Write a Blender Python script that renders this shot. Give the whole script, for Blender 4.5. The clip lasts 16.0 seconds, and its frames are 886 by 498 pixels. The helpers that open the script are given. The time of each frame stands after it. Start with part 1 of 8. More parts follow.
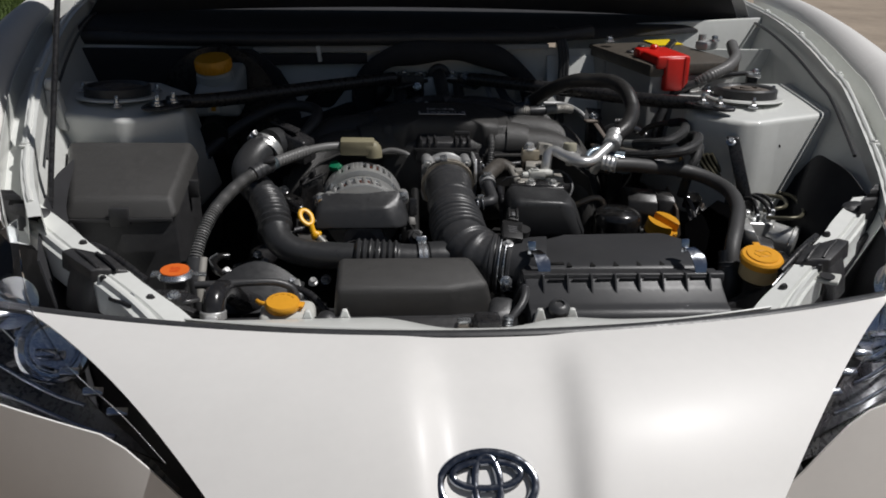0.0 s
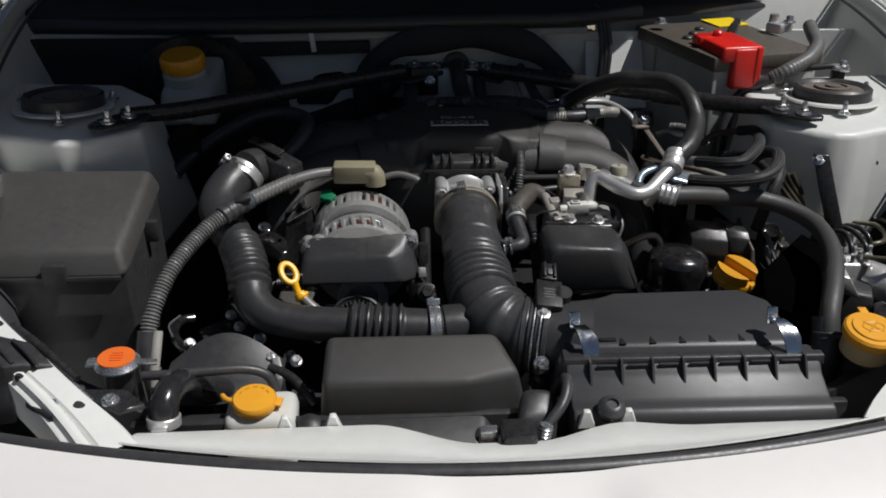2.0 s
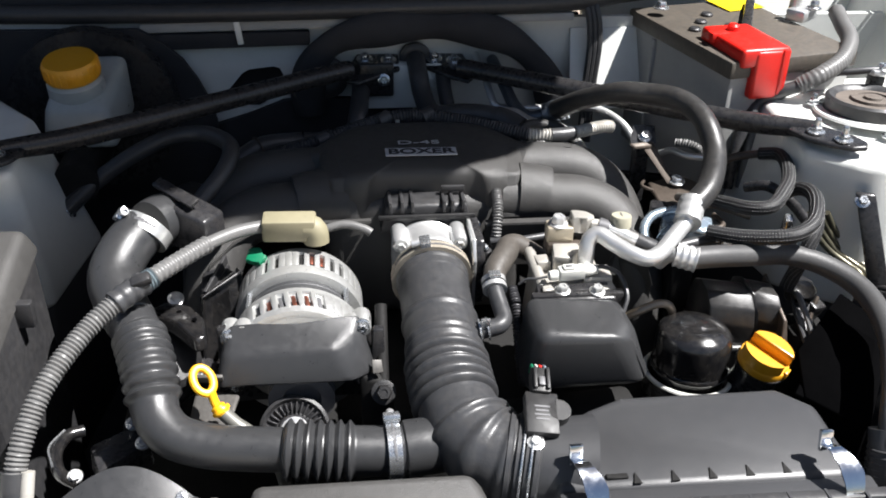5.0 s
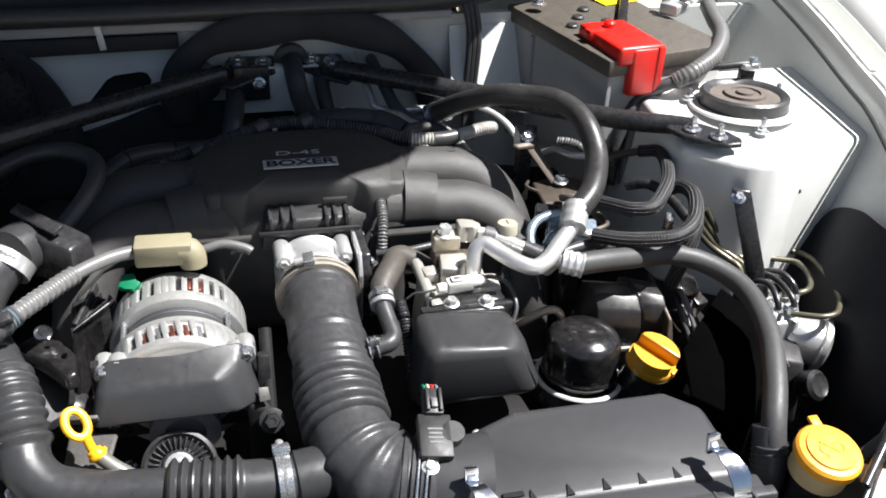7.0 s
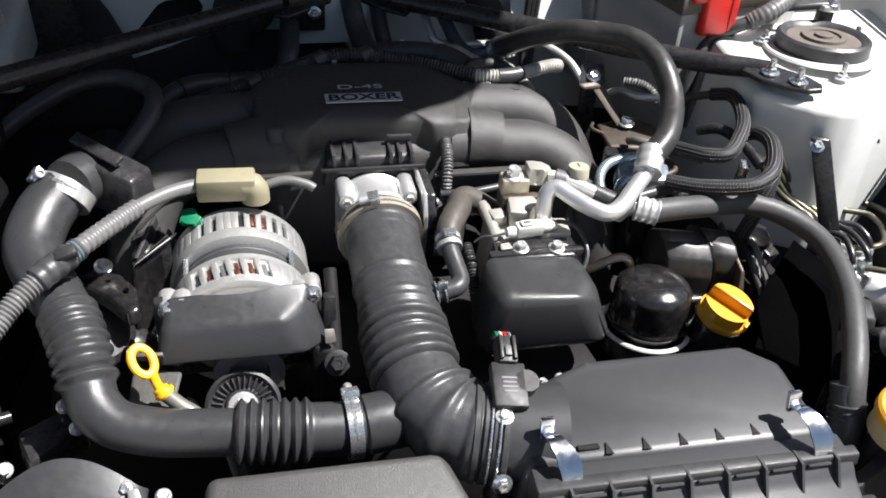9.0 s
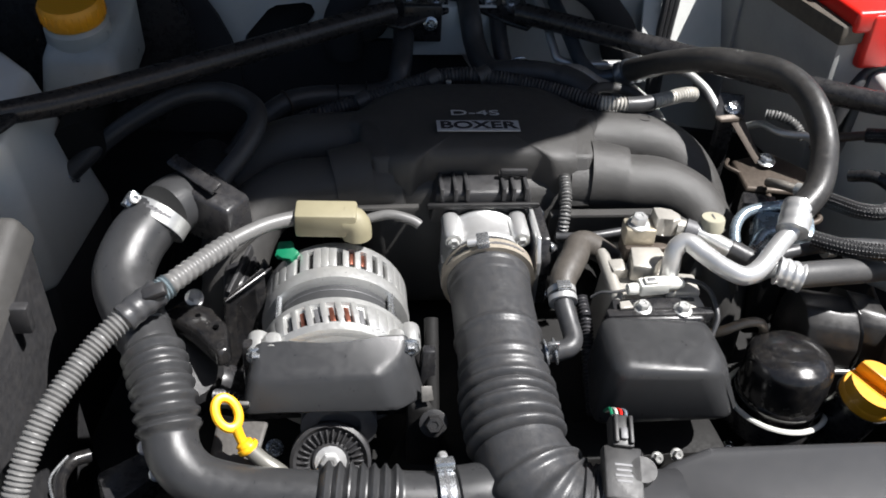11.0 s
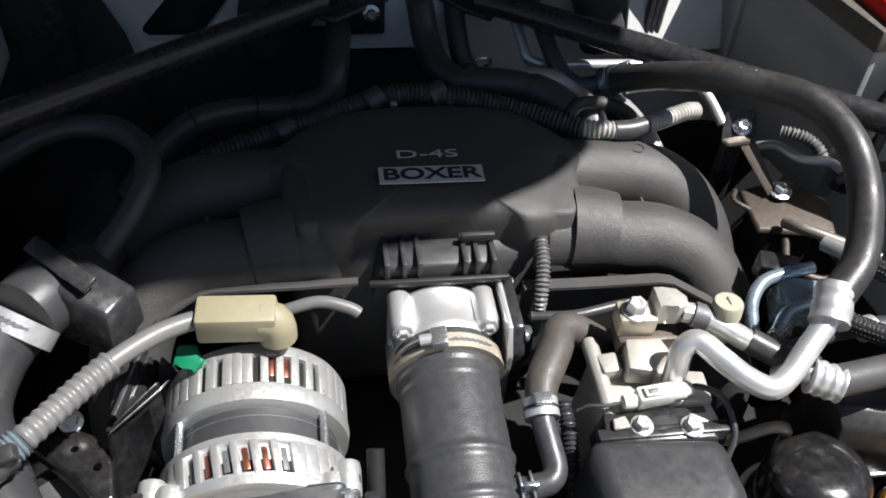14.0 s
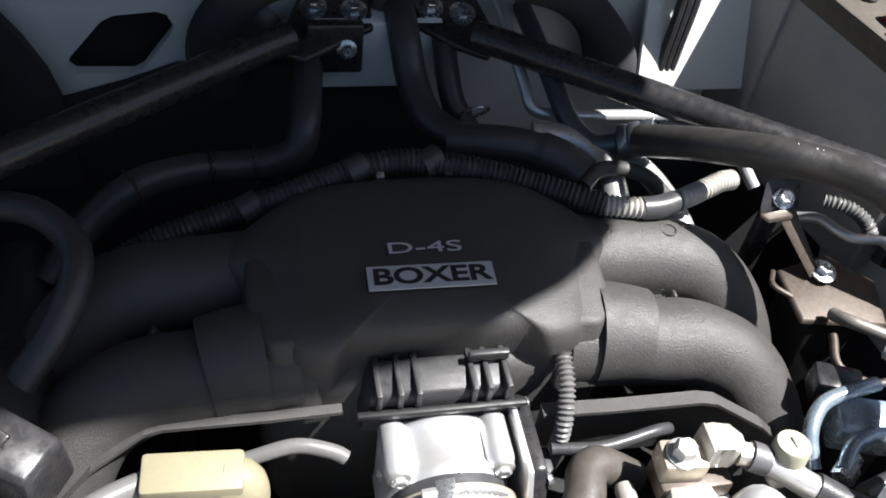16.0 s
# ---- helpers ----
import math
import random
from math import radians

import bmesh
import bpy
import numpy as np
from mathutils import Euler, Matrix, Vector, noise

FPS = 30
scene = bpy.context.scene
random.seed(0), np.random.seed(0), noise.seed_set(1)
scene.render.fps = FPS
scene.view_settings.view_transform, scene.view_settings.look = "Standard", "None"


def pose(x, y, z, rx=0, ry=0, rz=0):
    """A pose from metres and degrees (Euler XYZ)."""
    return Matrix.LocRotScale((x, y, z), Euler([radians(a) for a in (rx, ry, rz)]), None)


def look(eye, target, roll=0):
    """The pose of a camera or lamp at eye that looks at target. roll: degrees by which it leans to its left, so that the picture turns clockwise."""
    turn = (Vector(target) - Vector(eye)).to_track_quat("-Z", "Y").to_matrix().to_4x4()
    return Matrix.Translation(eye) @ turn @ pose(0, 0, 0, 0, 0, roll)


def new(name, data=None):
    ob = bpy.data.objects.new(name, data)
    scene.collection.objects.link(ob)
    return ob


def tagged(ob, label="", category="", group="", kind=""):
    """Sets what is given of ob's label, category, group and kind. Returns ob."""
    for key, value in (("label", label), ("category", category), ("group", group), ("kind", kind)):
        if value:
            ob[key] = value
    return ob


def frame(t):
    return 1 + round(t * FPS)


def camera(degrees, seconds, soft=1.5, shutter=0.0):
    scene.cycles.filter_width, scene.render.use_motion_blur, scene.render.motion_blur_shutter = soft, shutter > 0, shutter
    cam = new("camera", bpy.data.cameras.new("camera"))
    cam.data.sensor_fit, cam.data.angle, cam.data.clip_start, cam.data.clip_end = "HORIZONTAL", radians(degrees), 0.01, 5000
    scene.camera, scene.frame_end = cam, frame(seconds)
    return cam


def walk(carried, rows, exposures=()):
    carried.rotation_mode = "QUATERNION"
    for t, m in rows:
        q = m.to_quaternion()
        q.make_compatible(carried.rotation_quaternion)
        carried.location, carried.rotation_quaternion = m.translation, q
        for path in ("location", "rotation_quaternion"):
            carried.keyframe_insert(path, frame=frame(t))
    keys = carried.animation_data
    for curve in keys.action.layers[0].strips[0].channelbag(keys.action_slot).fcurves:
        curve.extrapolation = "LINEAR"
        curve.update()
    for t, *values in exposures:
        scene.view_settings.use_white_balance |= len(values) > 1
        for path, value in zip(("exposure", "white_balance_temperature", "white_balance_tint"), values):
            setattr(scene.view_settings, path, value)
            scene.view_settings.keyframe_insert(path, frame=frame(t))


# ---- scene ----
cam = camera(51.5, 16.0, 1.8)

PATH = [
    (0, (-0.119, -1.673, 1.224), (0.07, 0.178, 0.493), 1.4),
    (0.5, (-0.119, -1.568, 1.221), (0.069, 0.281, 0.482), 1.0),
    (1, (-0.085, -1.495, 1.222), (0.028, 0.356, 0.471), 0.3),
    (1.5, (-0.062, -1.435, 1.242), (-0.001, 0.384, 0.412), 0.2),
    (2, (-0.084, -1.338, 1.255), (0.057, 0.466, 0.404), 0.6),
    (2.5, (-0.101, -1.247, 1.263), (0.119, 0.538, 0.387), -0.1),
    (3, (-0.092, -1.188, 1.267), (0.156, 0.584, 0.373), -0.5),
    (5.5, (-0.062, -0.998, 1.306), (0.179, 0.707, 0.288), 2.2),
    (6, (-0.064, -0.98, 1.313), (0.252, 0.72, 0.308), 1.9),
    (6.5, (-0.061, -0.972, 1.317), (0.343, 0.697, 0.293), 2.3),
    (7, (-0.05, -0.984, 1.321), (0.406, 0.658, 0.275), 3.0),
    (7.5, (-0.041, -0.991, 1.321), (0.439, 0.633, 0.256), 2.9),
    (8, (-0.044, -0.987, 1.323), (0.425, 0.622, 0.231), 3.1),
    (8.5, (-0.064, -0.972, 1.307), (0.378, 0.612, 0.169), 3.7),
    (9, (-0.097, -0.943, 1.306), (0.316, 0.631, 0.144), 4.2),
    (9.5, (-0.134, -0.918, 1.313), (0.233, 0.662, 0.144), 4.1),
    (9.7, (-0.148, -0.912, 1.308), (0.195, 0.68, 0.148), 3.8),
    (11.8, (-0.047, -0.784, 1.325), (0.104, 0.744, 0.044), 3.6),
    (12, (-0.04, -0.772, 1.328), (0.105, 0.741, 0.027), 3.6),
    (12.5, (-0.025, -0.739, 1.322), (0.098, 0.757, 0.001), 2.4),
    (13, (-0.026, -0.697, 1.321), (0.124, 0.782, -0.017), 1.9),
    (13.5, (-0.039, -0.653, 1.318), (0.167, 0.794, -0.046), 3.2),
    (14, (-0.056, -0.589, 1.314), (0.222, 0.831, -0.066), 4.7),
    (14.5, (-0.067, -0.528, 1.312), (0.279, 0.87, -0.075), 5.9),
    (15, (-0.079, -0.488, 1.308), (0.301, 0.906, -0.074), 6.7),
    (15.5, (-0.079, -0.446, 1.297), (0.332, 0.904, -0.121), 8.6),
    (16, (-0.072, -0.41, 1.293), (0.327, 0.925, -0.142), 8.9),
]
walk(cam, [(t, look(eye, target, roll)) for t, eye, target, roll in PATH],
     [(0, -0.60), (1.0, -0.72), (2.0, -0.42), (2.5, 0.28), (3.0, 0.5), (5.3, 1.3), (7.0, 1.28), (9.5, 1.16), (12.0, 1.0), (14.0, 1.0), (16.0, 1.56)])

CX = 0.045                      # the car's centre line

# ---- light ----
SUN_AZ, SUN_EL = 103.5, 60.0    # degrees from +y towards +x, and above the horizon
world = bpy.data.worlds.new("sky")
scene.world = world
world.use_nodes = True
wn = world.node_tree
wn.nodes.clear()
sky = wn.nodes.new("ShaderNodeTexSky")
sky.sky_type, sky.sun_disc = "NISHITA", False
sky.sun_elevation, sky.sun_rotation = radians(SUN_EL), radians(SUN_AZ)
sky.air_density, sky.dust_density = 1.0, 1.5
bg = wn.nodes.new("ShaderNodeBackground")
bg.inputs["Strength"].default_value = 0.030
wo = wn.nodes.new("ShaderNodeOutputWorld")
wn.links.new(sky.outputs[0], bg.inputs[0])
wn.links.new(bg.outputs[0], wo.inputs[0])
sun_data = bpy.data.lights.new("sun", "SUN")
sun_data.energy, sun_data.angle, sun_data.color = 5.0, radians(0.55), (1.0, 0.982, 0.972)
sun = new("sun", sun_data)
sdir = Vector((math.sin(radians(SUN_AZ)) * math.cos(radians(SUN_EL)), math.cos(radians(SUN_AZ)) * math.cos(radians(SUN_EL)), math.sin(radians(SUN_EL))))
sun.matrix_world = look(sdir * 6, (0, 0, 0))


# ---- materials ----
def mat(name, col, rough=0.5, metal=0.0, var=0.15, scale=14.0, grain=0.0, gscale=900.0, coat=0.0, coat_rough=0.05, dust=0.0, dust_col=(0.32, 0.28, 0.23), spec=0.5, rvar=1.0):
    """Colour with variation at two scales, fine relief, uneven gloss and, where asked for, settled dust in patches."""
    m = bpy.data.materials.new(name)
    m.use_nodes = True
    t, n = m.node_tree, m.node_tree.nodes
    b = n["Principled BSDF"]
    b.inputs["Metallic"].default_value = metal
    b.inputs["Specular IOR Level"].default_value = spec
    b.inputs["Coat Weight"].default_value = coat
    b.inputs["Coat Roughness"].default_value = coat_rough
    co = n.new("ShaderNodeTexCoord")

    def noise_node(sc, detail, rg=0.6):
        k = n.new("ShaderNodeTexNoise")
        k.inputs["Scale"].default_value, k.inputs["Detail"].default_value, k.inputs["Roughness"].default_value = sc, detail, rg
        t.links.new(co.outputs["Object"], k.inputs["Vector"])
        return k

    def span(src, lo, hi, a=0.3, z=0.7):
        k = n.new("ShaderNodeMapRange")
        k.inputs["From Min"].default_value, k.inputs["From Max"].default_value = a, z
        k.inputs["To Min"].default_value, k.inputs["To Max"].default_value = lo, hi
        t.links.new(src, k.inputs["Value"])
        return k.outputs[0]

    def mix(fac, a, c):
        k = n.new("ShaderNodeMix")
        k.data_type = "RGBA"
        t.links.new(fac, k.inputs["Factor"])
        for v, s in ((a, "A"), (c, "B")):
            if isinstance(v, tuple):
                k.inputs[[i for i, q in enumerate(k.inputs) if q.name == s and q.type == "RGBA"][0]].default_value = (*v, 1)
            else:
                t.links.new(v, k.inputs[[i for i, q in enumerate(k.inputs) if q.name == s and q.type == "RGBA"][0]])
        return [q for q in k.outputs if q.type == "RGBA"][0]

    big, small = noise_node(scale, 4), noise_node(scale * 9, 5)
    add = n.new("ShaderNodeMath")
    add.operation = "ADD"
    t.links.new(span(big.outputs["Fac"], 0, 0.65), add.inputs[0])
    t.links.new(span(small.outputs["Fac"], 0, 0.35), add.inputs[1])
    lo = tuple(c * (1 - var) for c in col)
    hi = tuple(min(1, c * (1 + var)) for c in col)
    colour = mix(add.outputs[0], lo, hi)
    if dust:
        patch = noise_node(scale * 7, 8, 0.75)
        colour = mix(span(patch.outputs["Fac"], 0, dust * 0.55, 0.42, 0.85), colour, dust_col)
    t.links.new(colour, b.inputs["Base Color"])
    t.links.new(span(small.outputs["Fac"], max(0.02, rough - 0.08 * rvar), min(1, rough + 0.1 * rvar)), b.inputs["Roughness"])
    if grain:
        g = noise_node(gscale, 2)
        bump = n.new("ShaderNodeBump")
        bump.inputs["Strength"].default_value, bump.inputs["Distance"].default_value = grain, 0.0006
        t.links.new(g.outputs["Fac"], bump.inputs["Height"])
        t.links.new(bump.outputs[0], b.inputs["Normal"])
    return m


def glass(name, tint, rough=0.0):
    m = bpy.data.materials.new(name)
    m.use_nodes = True
    b = m.node_tree.nodes["Principled BSDF"]
    b.inputs["Base Color"].default_value, b.inputs["Roughness"].default_value = (*tint, 1), rough
    b.inputs["Transmission Weight"].default_value, b.inputs["IOR"].default_value = 1.0, 1.3
    return m


def dirt_concrete():
    return mat("concrete", (0.33, 0.27, 0.21), 0.9, var=0.25, scale=1.3, grain=0.6, gscale=160, dust=0.6, dust_col=(0.2, 0.13, 0.08))


PAINT = mat("pearl_white_paint", (0.76, 0.745, 0.72), 0.52, var=0.03, scale=8, coat=0.12, coat_rough=0.3, rvar=0.2)
BAYWHITE = mat("bay_white_paint", (0.72, 0.73, 0.70), 0.38, var=0.05, scale=7, coat=0.3, dust=0.18)
PLASTIC = mat("black_plastic", (0.028, 0.028, 0.030), 0.42, var=0.3, grain=0.35, gscale=1200, dust=0.10)
TEXTURED = mat("grained_grey_plastic", (0.051, 0.0495, 0.0478), 0.47, var=0.12, grain=0.85, gscale=1000, dust=0.05)
SATIN = mat("satin_black_plastic", (0.033, 0.0335, 0.035), 0.34, var=0.05, grain=0.25, gscale=1500, dust=0.02)
RUBBER = mat("black_rubber", (0.040, 0.041, 0.044), 0.38, var=0.15, grain=0.3, gscale=600, dust=0.16)
HOSE = mat("grey_black_hose", (0.024, 0.0237, 0.024), 0.40, var=0.2, grain=0.3, gscale=500, dust=0.16)
GLOSSBLACK = mat("gloss_black_paint", (0.009, 0.009, 0.010), 0.2, var=0.3, coat=0.6, coat_rough=0.12, dust=0.16)
BLACKMETAL = mat("black_painted_steel", (0.02, 0.02, 0.022), 0.28, var=0.3, dust=0.15)
DEEP = mat("near_black_casting", (0.011, 0.0107, 0.0105), 0.68, 0.0, var=0.5, scale=30, grain=0.3, gscale=300, dust=0.10, dust_col=(0.08, 0.07, 0.06), spec=0.22)
ALU = mat("cast_aluminium", (0.60, 0.60, 0.585), 0.35, 0.7, var=0.12, scale=40, grain=0.22, gscale=700)
ALUBRIGHT = mat("bright_aluminium", (0.70, 0.70, 0.695), 0.35, 0.7, var=0.05, scale=40, grain=0.04, gscale=900, rvar=0.5)
ZINC = mat("zinc_plated_steel", (0.62, 0.64, 0.66), 0.24, 0.88, var=0.12, scale=60)
STEEL = mat("stator_steel", (0.13, 0.13, 0.135), 0.5, 0.3, var=0.25, scale=50, grain=0.4)
RUSTY = mat("weathered_brown_steel", (0.069, 0.054, 0.043), 0.5, 0.4, var=0.35, scale=40, dust=0.3)
COPPER = mat("copper_winding", (0.34, 0.13, 0.09), 0.35, 0.9, var=0.2)
BEIGE = mat("beige_rubber_boot", (0.25, 0.225, 0.145), 0.55, var=0.1, scale=30, grain=0.15)
CABLEGREY = mat("grey_conduit", (0.125, 0.124, 0.122), 0.42, var=0.15, scale=25, dust=0.15)
PALECONDUIT = mat("sun_bleached_conduit", (0.46, 0.44, 0.40), 0.38, 0.15, var=0.12, scale=30, dust=0.1)
DARKCONDUIT = mat("black_conduit", (0.03, 0.03, 0.034), 0.4, var=0.2, dust=0.1)
YELLOW = mat("yellow_plastic", (0.80, 0.37, 0.03), 0.35, var=0.08, grain=0.1)
BRIGHTYELLOW = mat("bright_yellow_handle", (0.85, 0.44, 0.01), 0.35, var=0.05)
AMBER = mat("amber_plastic_cap", (0.64, 0.30, 0.016), 0.35, var=0.08, grain=0.1)
ORANGE = mat("orange_label", (0.80, 0.16, 0.025), 0.4, var=0.08)
RED = mat("red_plastic", (0.65, 0.018, 0.012), 0.35, var=0.08)
GREEN = mat("green_clip", (0.005, 0.16, 0.075), 0.4, var=0.1)
RESERVOIR = mat("clouded_reservoir_plastic", (0.38, 0.40, 0.39), 0.35, var=0.1, scale=12)
MILKY = mat("milky_plastic", (0.58, 0.58, 0.54), 0.4, var=0.06)
NECK = mat("cream_plastic_neck", (0.60, 0.46, 0.25), 0.45, var=0.08)
GREYPANEL = mat("grey_sleeve_and_shade", (0.33, 0.33, 0.32), 0.55, var=0.1, scale=18, grain=0.3, dust=0.15)
BATTTOP = mat("dusty_battery_lid", (0.07, 0.062, 0.052), 0.55, var=0.25, grain=0.4, dust=0.6, dust_col=(0.25, 0.19, 0.13))
OLIVE = mat("olive_brake_pipe", (0.13, 0.12, 0.085), 0.35, 0.5, var=0.2)
BLUEPIPE = mat("blue_zinc_pipe", (0.35, 0.43, 0.50), 0.25, 0.6, var=0.15)
# real liner and pads, and also the painted-in shade low in the bay
FELTSHADE = mat("black_liner_and_shade", (0.030, 0.030, 0.033), 0.95, var=0.3, grain=0.6, gscale=500)
# darker than real plastic: shade is put into this colour
SHADEBLACK = mat("shade_black", (0.0022, 0.0022, 0.0024), 0.95, var=0.2, scale=20, grain=0.0, spec=0.0)
CASE = mat("satin_black_case", (0.017, 0.0165, 0.0165), 0.36, var=0.15, grain=0.12, dust=0.12)
DULLGOLD = mat("passivated_steel", (0.56, 0.50, 0.41), 0.38, 0.6, var=0.15, scale=60, grain=0.05)
PRINT = mat("silver_print", (0.55, 0.56, 0.58), 0.4, 0.2, var=0.05)
DARKPRINT = mat("dark_print", (0.02, 0.02, 0.025), 0.5, var=0.05)
AIRBOX = mat("air_box_plastic", (0.040, 0.0405, 0.043), 0.40, var=0.06, scale=9, grain=0.2, gscale=1500, dust=0.04, spec=0.5, rvar=0.2)
CLIPSTEEL = mat("polished_clip_steel", (0.72, 0.76, 0.82), 0.14, 1.0, var=0.06)
CHROME = mat("dark_chrome", (0.30, 0.32, 0.36), 0.12, 1.0, var=0.08)
BRIGHTCHROME = mat("reflector_chrome", (0.8, 0.82, 0.85), 0.08, 1.0, var=0.04)
TYRE = mat("tyre_rubber", (0.02, 0.02, 0.02), 0.7, var=0.2)
DARKPLASTIC = mat("dark_plug_plastic", (0.011, 0.011, 0.012), 0.48, var=0.25, grain=0.3, gscale=1200, dust=0.08)
DULLGREY = mat("dull_grey_steel", (0.085, 0.081, 0.076), 0.5, 0.3, var=0.3, scale=40, dust=0.2)
GREYHOSE = mat("matt_grey_hose", (0.050, 0.050, 0.051), 0.52, var=0.15, scale=30, grain=0.3, gscale=500, dust=0.12)
DULLBLUE = mat("dull_blue_steel", (0.10, 0.115, 0.135), 0.35, 0.6, var=0.2)
DULLBRASS = mat("pale_brown_pipe", (0.34, 0.28, 0.22), 0.35, 0.6, var=0.15, scale=40)
BRAID = mat("braided_sleeve", (0.008, 0.008, 0.009), 0.5, var=0.4, scale=60, grain=0.9, gscale=900)
THREAD = mat("pale_thread", (0.10, 0.10, 0.10), 0.5, var=0.3, scale=300)
LENS = glass("headlamp_lens", (0.93, 0.95, 1.0))
CONCRETE = dirt_concrete()
GRASS = mat("grass", (0.07, 0.11, 0.02), 0.8, var=0.5, scale=3)


# ---- builders ----
def thing(name, at, label, category, group="", kind=""):
    ob = new(name)
    ob.empty_display_size = 0.02
    ob.location = at
    return tagged(ob, label, category, group, kind)


def base_of(ob):
    p = Vector(ob.location)
    while ob.parent:
        ob = ob.parent
        p += ob.location
    return p


def finish(bm, material, angle=38):
    bmesh.ops.recalc_face_normals(bm, faces=bm.faces)
    lim = radians(angle)
    for f in bm.faces:
        f.smooth = True
    for e in bm.edges:
        if len(e.link_faces) == 2 and e.calc_face_angle(0) > lim:
            e.smooth = False
    me = bpy.data.meshes.new("mesh")
    bm.to_mesh(me)
    bm.free()
    me.materials.append(material)
    return me


def part(name, bm, material, parent, label="", angle=38):
    """Links a bmesh made in world places as one mesh under a thing or a part."""
    bm.transform(Matrix.Translation(-base_of(parent)))
    ob = new(name, finish(bm, material, angle))
    ob.parent = parent
    return tagged(ob, label)


def solid(name, bm, material, label, category, group="", kind="", angle=38):
    """A thing of one mesh, its origin at the foot of its middle."""
    xs = [v.co for v in bm.verts]
    at = Vector(((min(c.x for c in xs) + max(c.x for c in xs)) / 2, (min(c.y for c in xs) + max(c.y for c in xs)) / 2, min(c.z for c in xs)))
    bm.transform(Matrix.Translation(-at))
    ob = new(name, finish(bm, material, angle))
    ob.location = at
    return tagged(ob, label, category, group, kind)


def spline(pts, step=0.004):
    """Points at even steps along a smooth curve through pts."""
    p = [Vector(q) for q in pts]
    if len(p) == 2:
        dense = [p[0].lerp(p[1], i / 40) for i in range(41)]
    else:
        p = [p[0] * 2 - p[1]] + p + [p[-1] * 2 - p[-2]]
        dense = []
        for i in range(1, len(p) - 2):
            for k in range(24):
                u = k / 24
                a, b, c, d = p[i - 1:i + 3]
                dense.append(0.5 * ((2 * b) + (c - a) * u + (2 * a - 5 * b + 4 * c - d) * u * u + (3 * b - a - 3 * c + d) * u ** 3))
        dense.append(p[-2])
    acc = [0.0]
    for a, b in zip(dense, dense[1:]):
        acc.append(acc[-1] + (b - a).length)
    total = acc[-1]
    n = max(2, int(total / step))
    out, j = [], 0
    for i in range(n + 1):
        s = total * i / n
        while j < len(acc) - 2 and acc[j + 1] < s:
            j += 1
        u = (s - acc[j]) / max(1e-9, acc[j + 1] - acc[j])
        out.append(dense[j].lerp(dense[j + 1], min(1, u)))
    return out, total


def tube(pts, r, sides=14, step=0.004, bm=None, squash=1.0):
    """A swept round bar. r: a radius, or a function of the distance along and the whole length."""
    bm = bm or bmesh.new()
    line, total = spline(pts, step)
    tan = (line[1] - line[0]).normalized()
    up = Vector((0, 0, 1)) if abs(tan.z) < 0.9 else Vector((0, 1, 0))
    nx = (up - tan * up.dot(tan)).normalized()
    rings = []
    for i, q in enumerate(line):
        t2 = (line[min(i + 1, len(line) - 1)] - line[max(i - 1, 0)]).normalized()
        nx = (nx - t2 * nx.dot(t2)).normalized()
        ny = t2.cross(nx)
        rad = r(total * i / (len(line) - 1), total) if callable(r) else r
        rings.append([bm.verts.new(q + (nx * math.cos(a) * squash + ny * math.sin(a)) * rad) for a in (2 * math.pi * k / sides for k in range(sides))])
    for a, b in zip(rings, rings[1:]):
        for k in range(sides):
            bm.faces.new((a[k], a[(k + 1) % sides], b[(k + 1) % sides], b[k]))
    bm.faces.new(rings[0][::-1])
    bm.faces.new(rings[-1])
    return bm


def ribbed(r, pitch, depth):
    return lambda s, total: r + depth * (0.5 + 0.5 * math.cos(2 * math.pi * s / pitch)) - depth / 2


def lathe(profile, m=None, n=32, bm=None, arc=2 * math.pi):
    """Turns (radius, height) pairs round z, then moves them by m."""
    bm = bm or bmesh.new()
    m = m or Matrix()
    rings = []
    for r, z in profile:
        if r < 1e-6:
            rings.append([bm.verts.new(m @ Vector((0, 0, z)))])
        else:
            rings.append([bm.verts.new(m @ Vector((r * math.cos(arc * k / n), r * math.sin(arc * k / n), z))) for k in range(n)])
    for a, b in zip(rings, rings[1:]):
        for k in range(n):
            q = (k + 1) % n
            if len(a) == 1 and len(b) > 1:
                bm.faces.new((a[0], b[q], b[k]))
            elif len(b) == 1 and len(a) > 1:
                bm.faces.new((a[k], a[q], b[0]))
            elif len(a) > 1:
                bm.faces.new((a[k], a[q], b[q], b[k]))
    for ring, rev in ((rings[0], True), (rings[-1], False)):
        if len(ring) > 1:
            bm.faces.new(ring[::-1] if rev else ring)
    return bm


def rbox(size, m=None, bevel=0.004, seg=2, bm=None, taper=None):
    """A block with rounded edges, centred, moved by m. taper: scale of its top in x and y."""
    bm = bm or bmesh.new()
    b2 = bmesh.new()
    bmesh.ops.create_cube(b2, size=1.0)
    for v in b2.verts:
        if taper and v.co.z > 0:
            v.co.x *= taper[0]
            v.co.y *= taper[1]
        v.co = Vector((v.co.x * size[0], v.co.y * size[1], v.co.z * size[2]))
    if bevel:
        bmesh.ops.bevel(b2, geom=b2.edges[:], offset=bevel, segments=seg, affect="EDGES", profile=0.5)
    b2.transform(m or Matrix())
    me = bpy.data.meshes.new("tmp")
    b2.to_mesh(me)
    b2.free()
    bm.from_mesh(me)
    bpy.data.meshes.remove(me)
    return bm


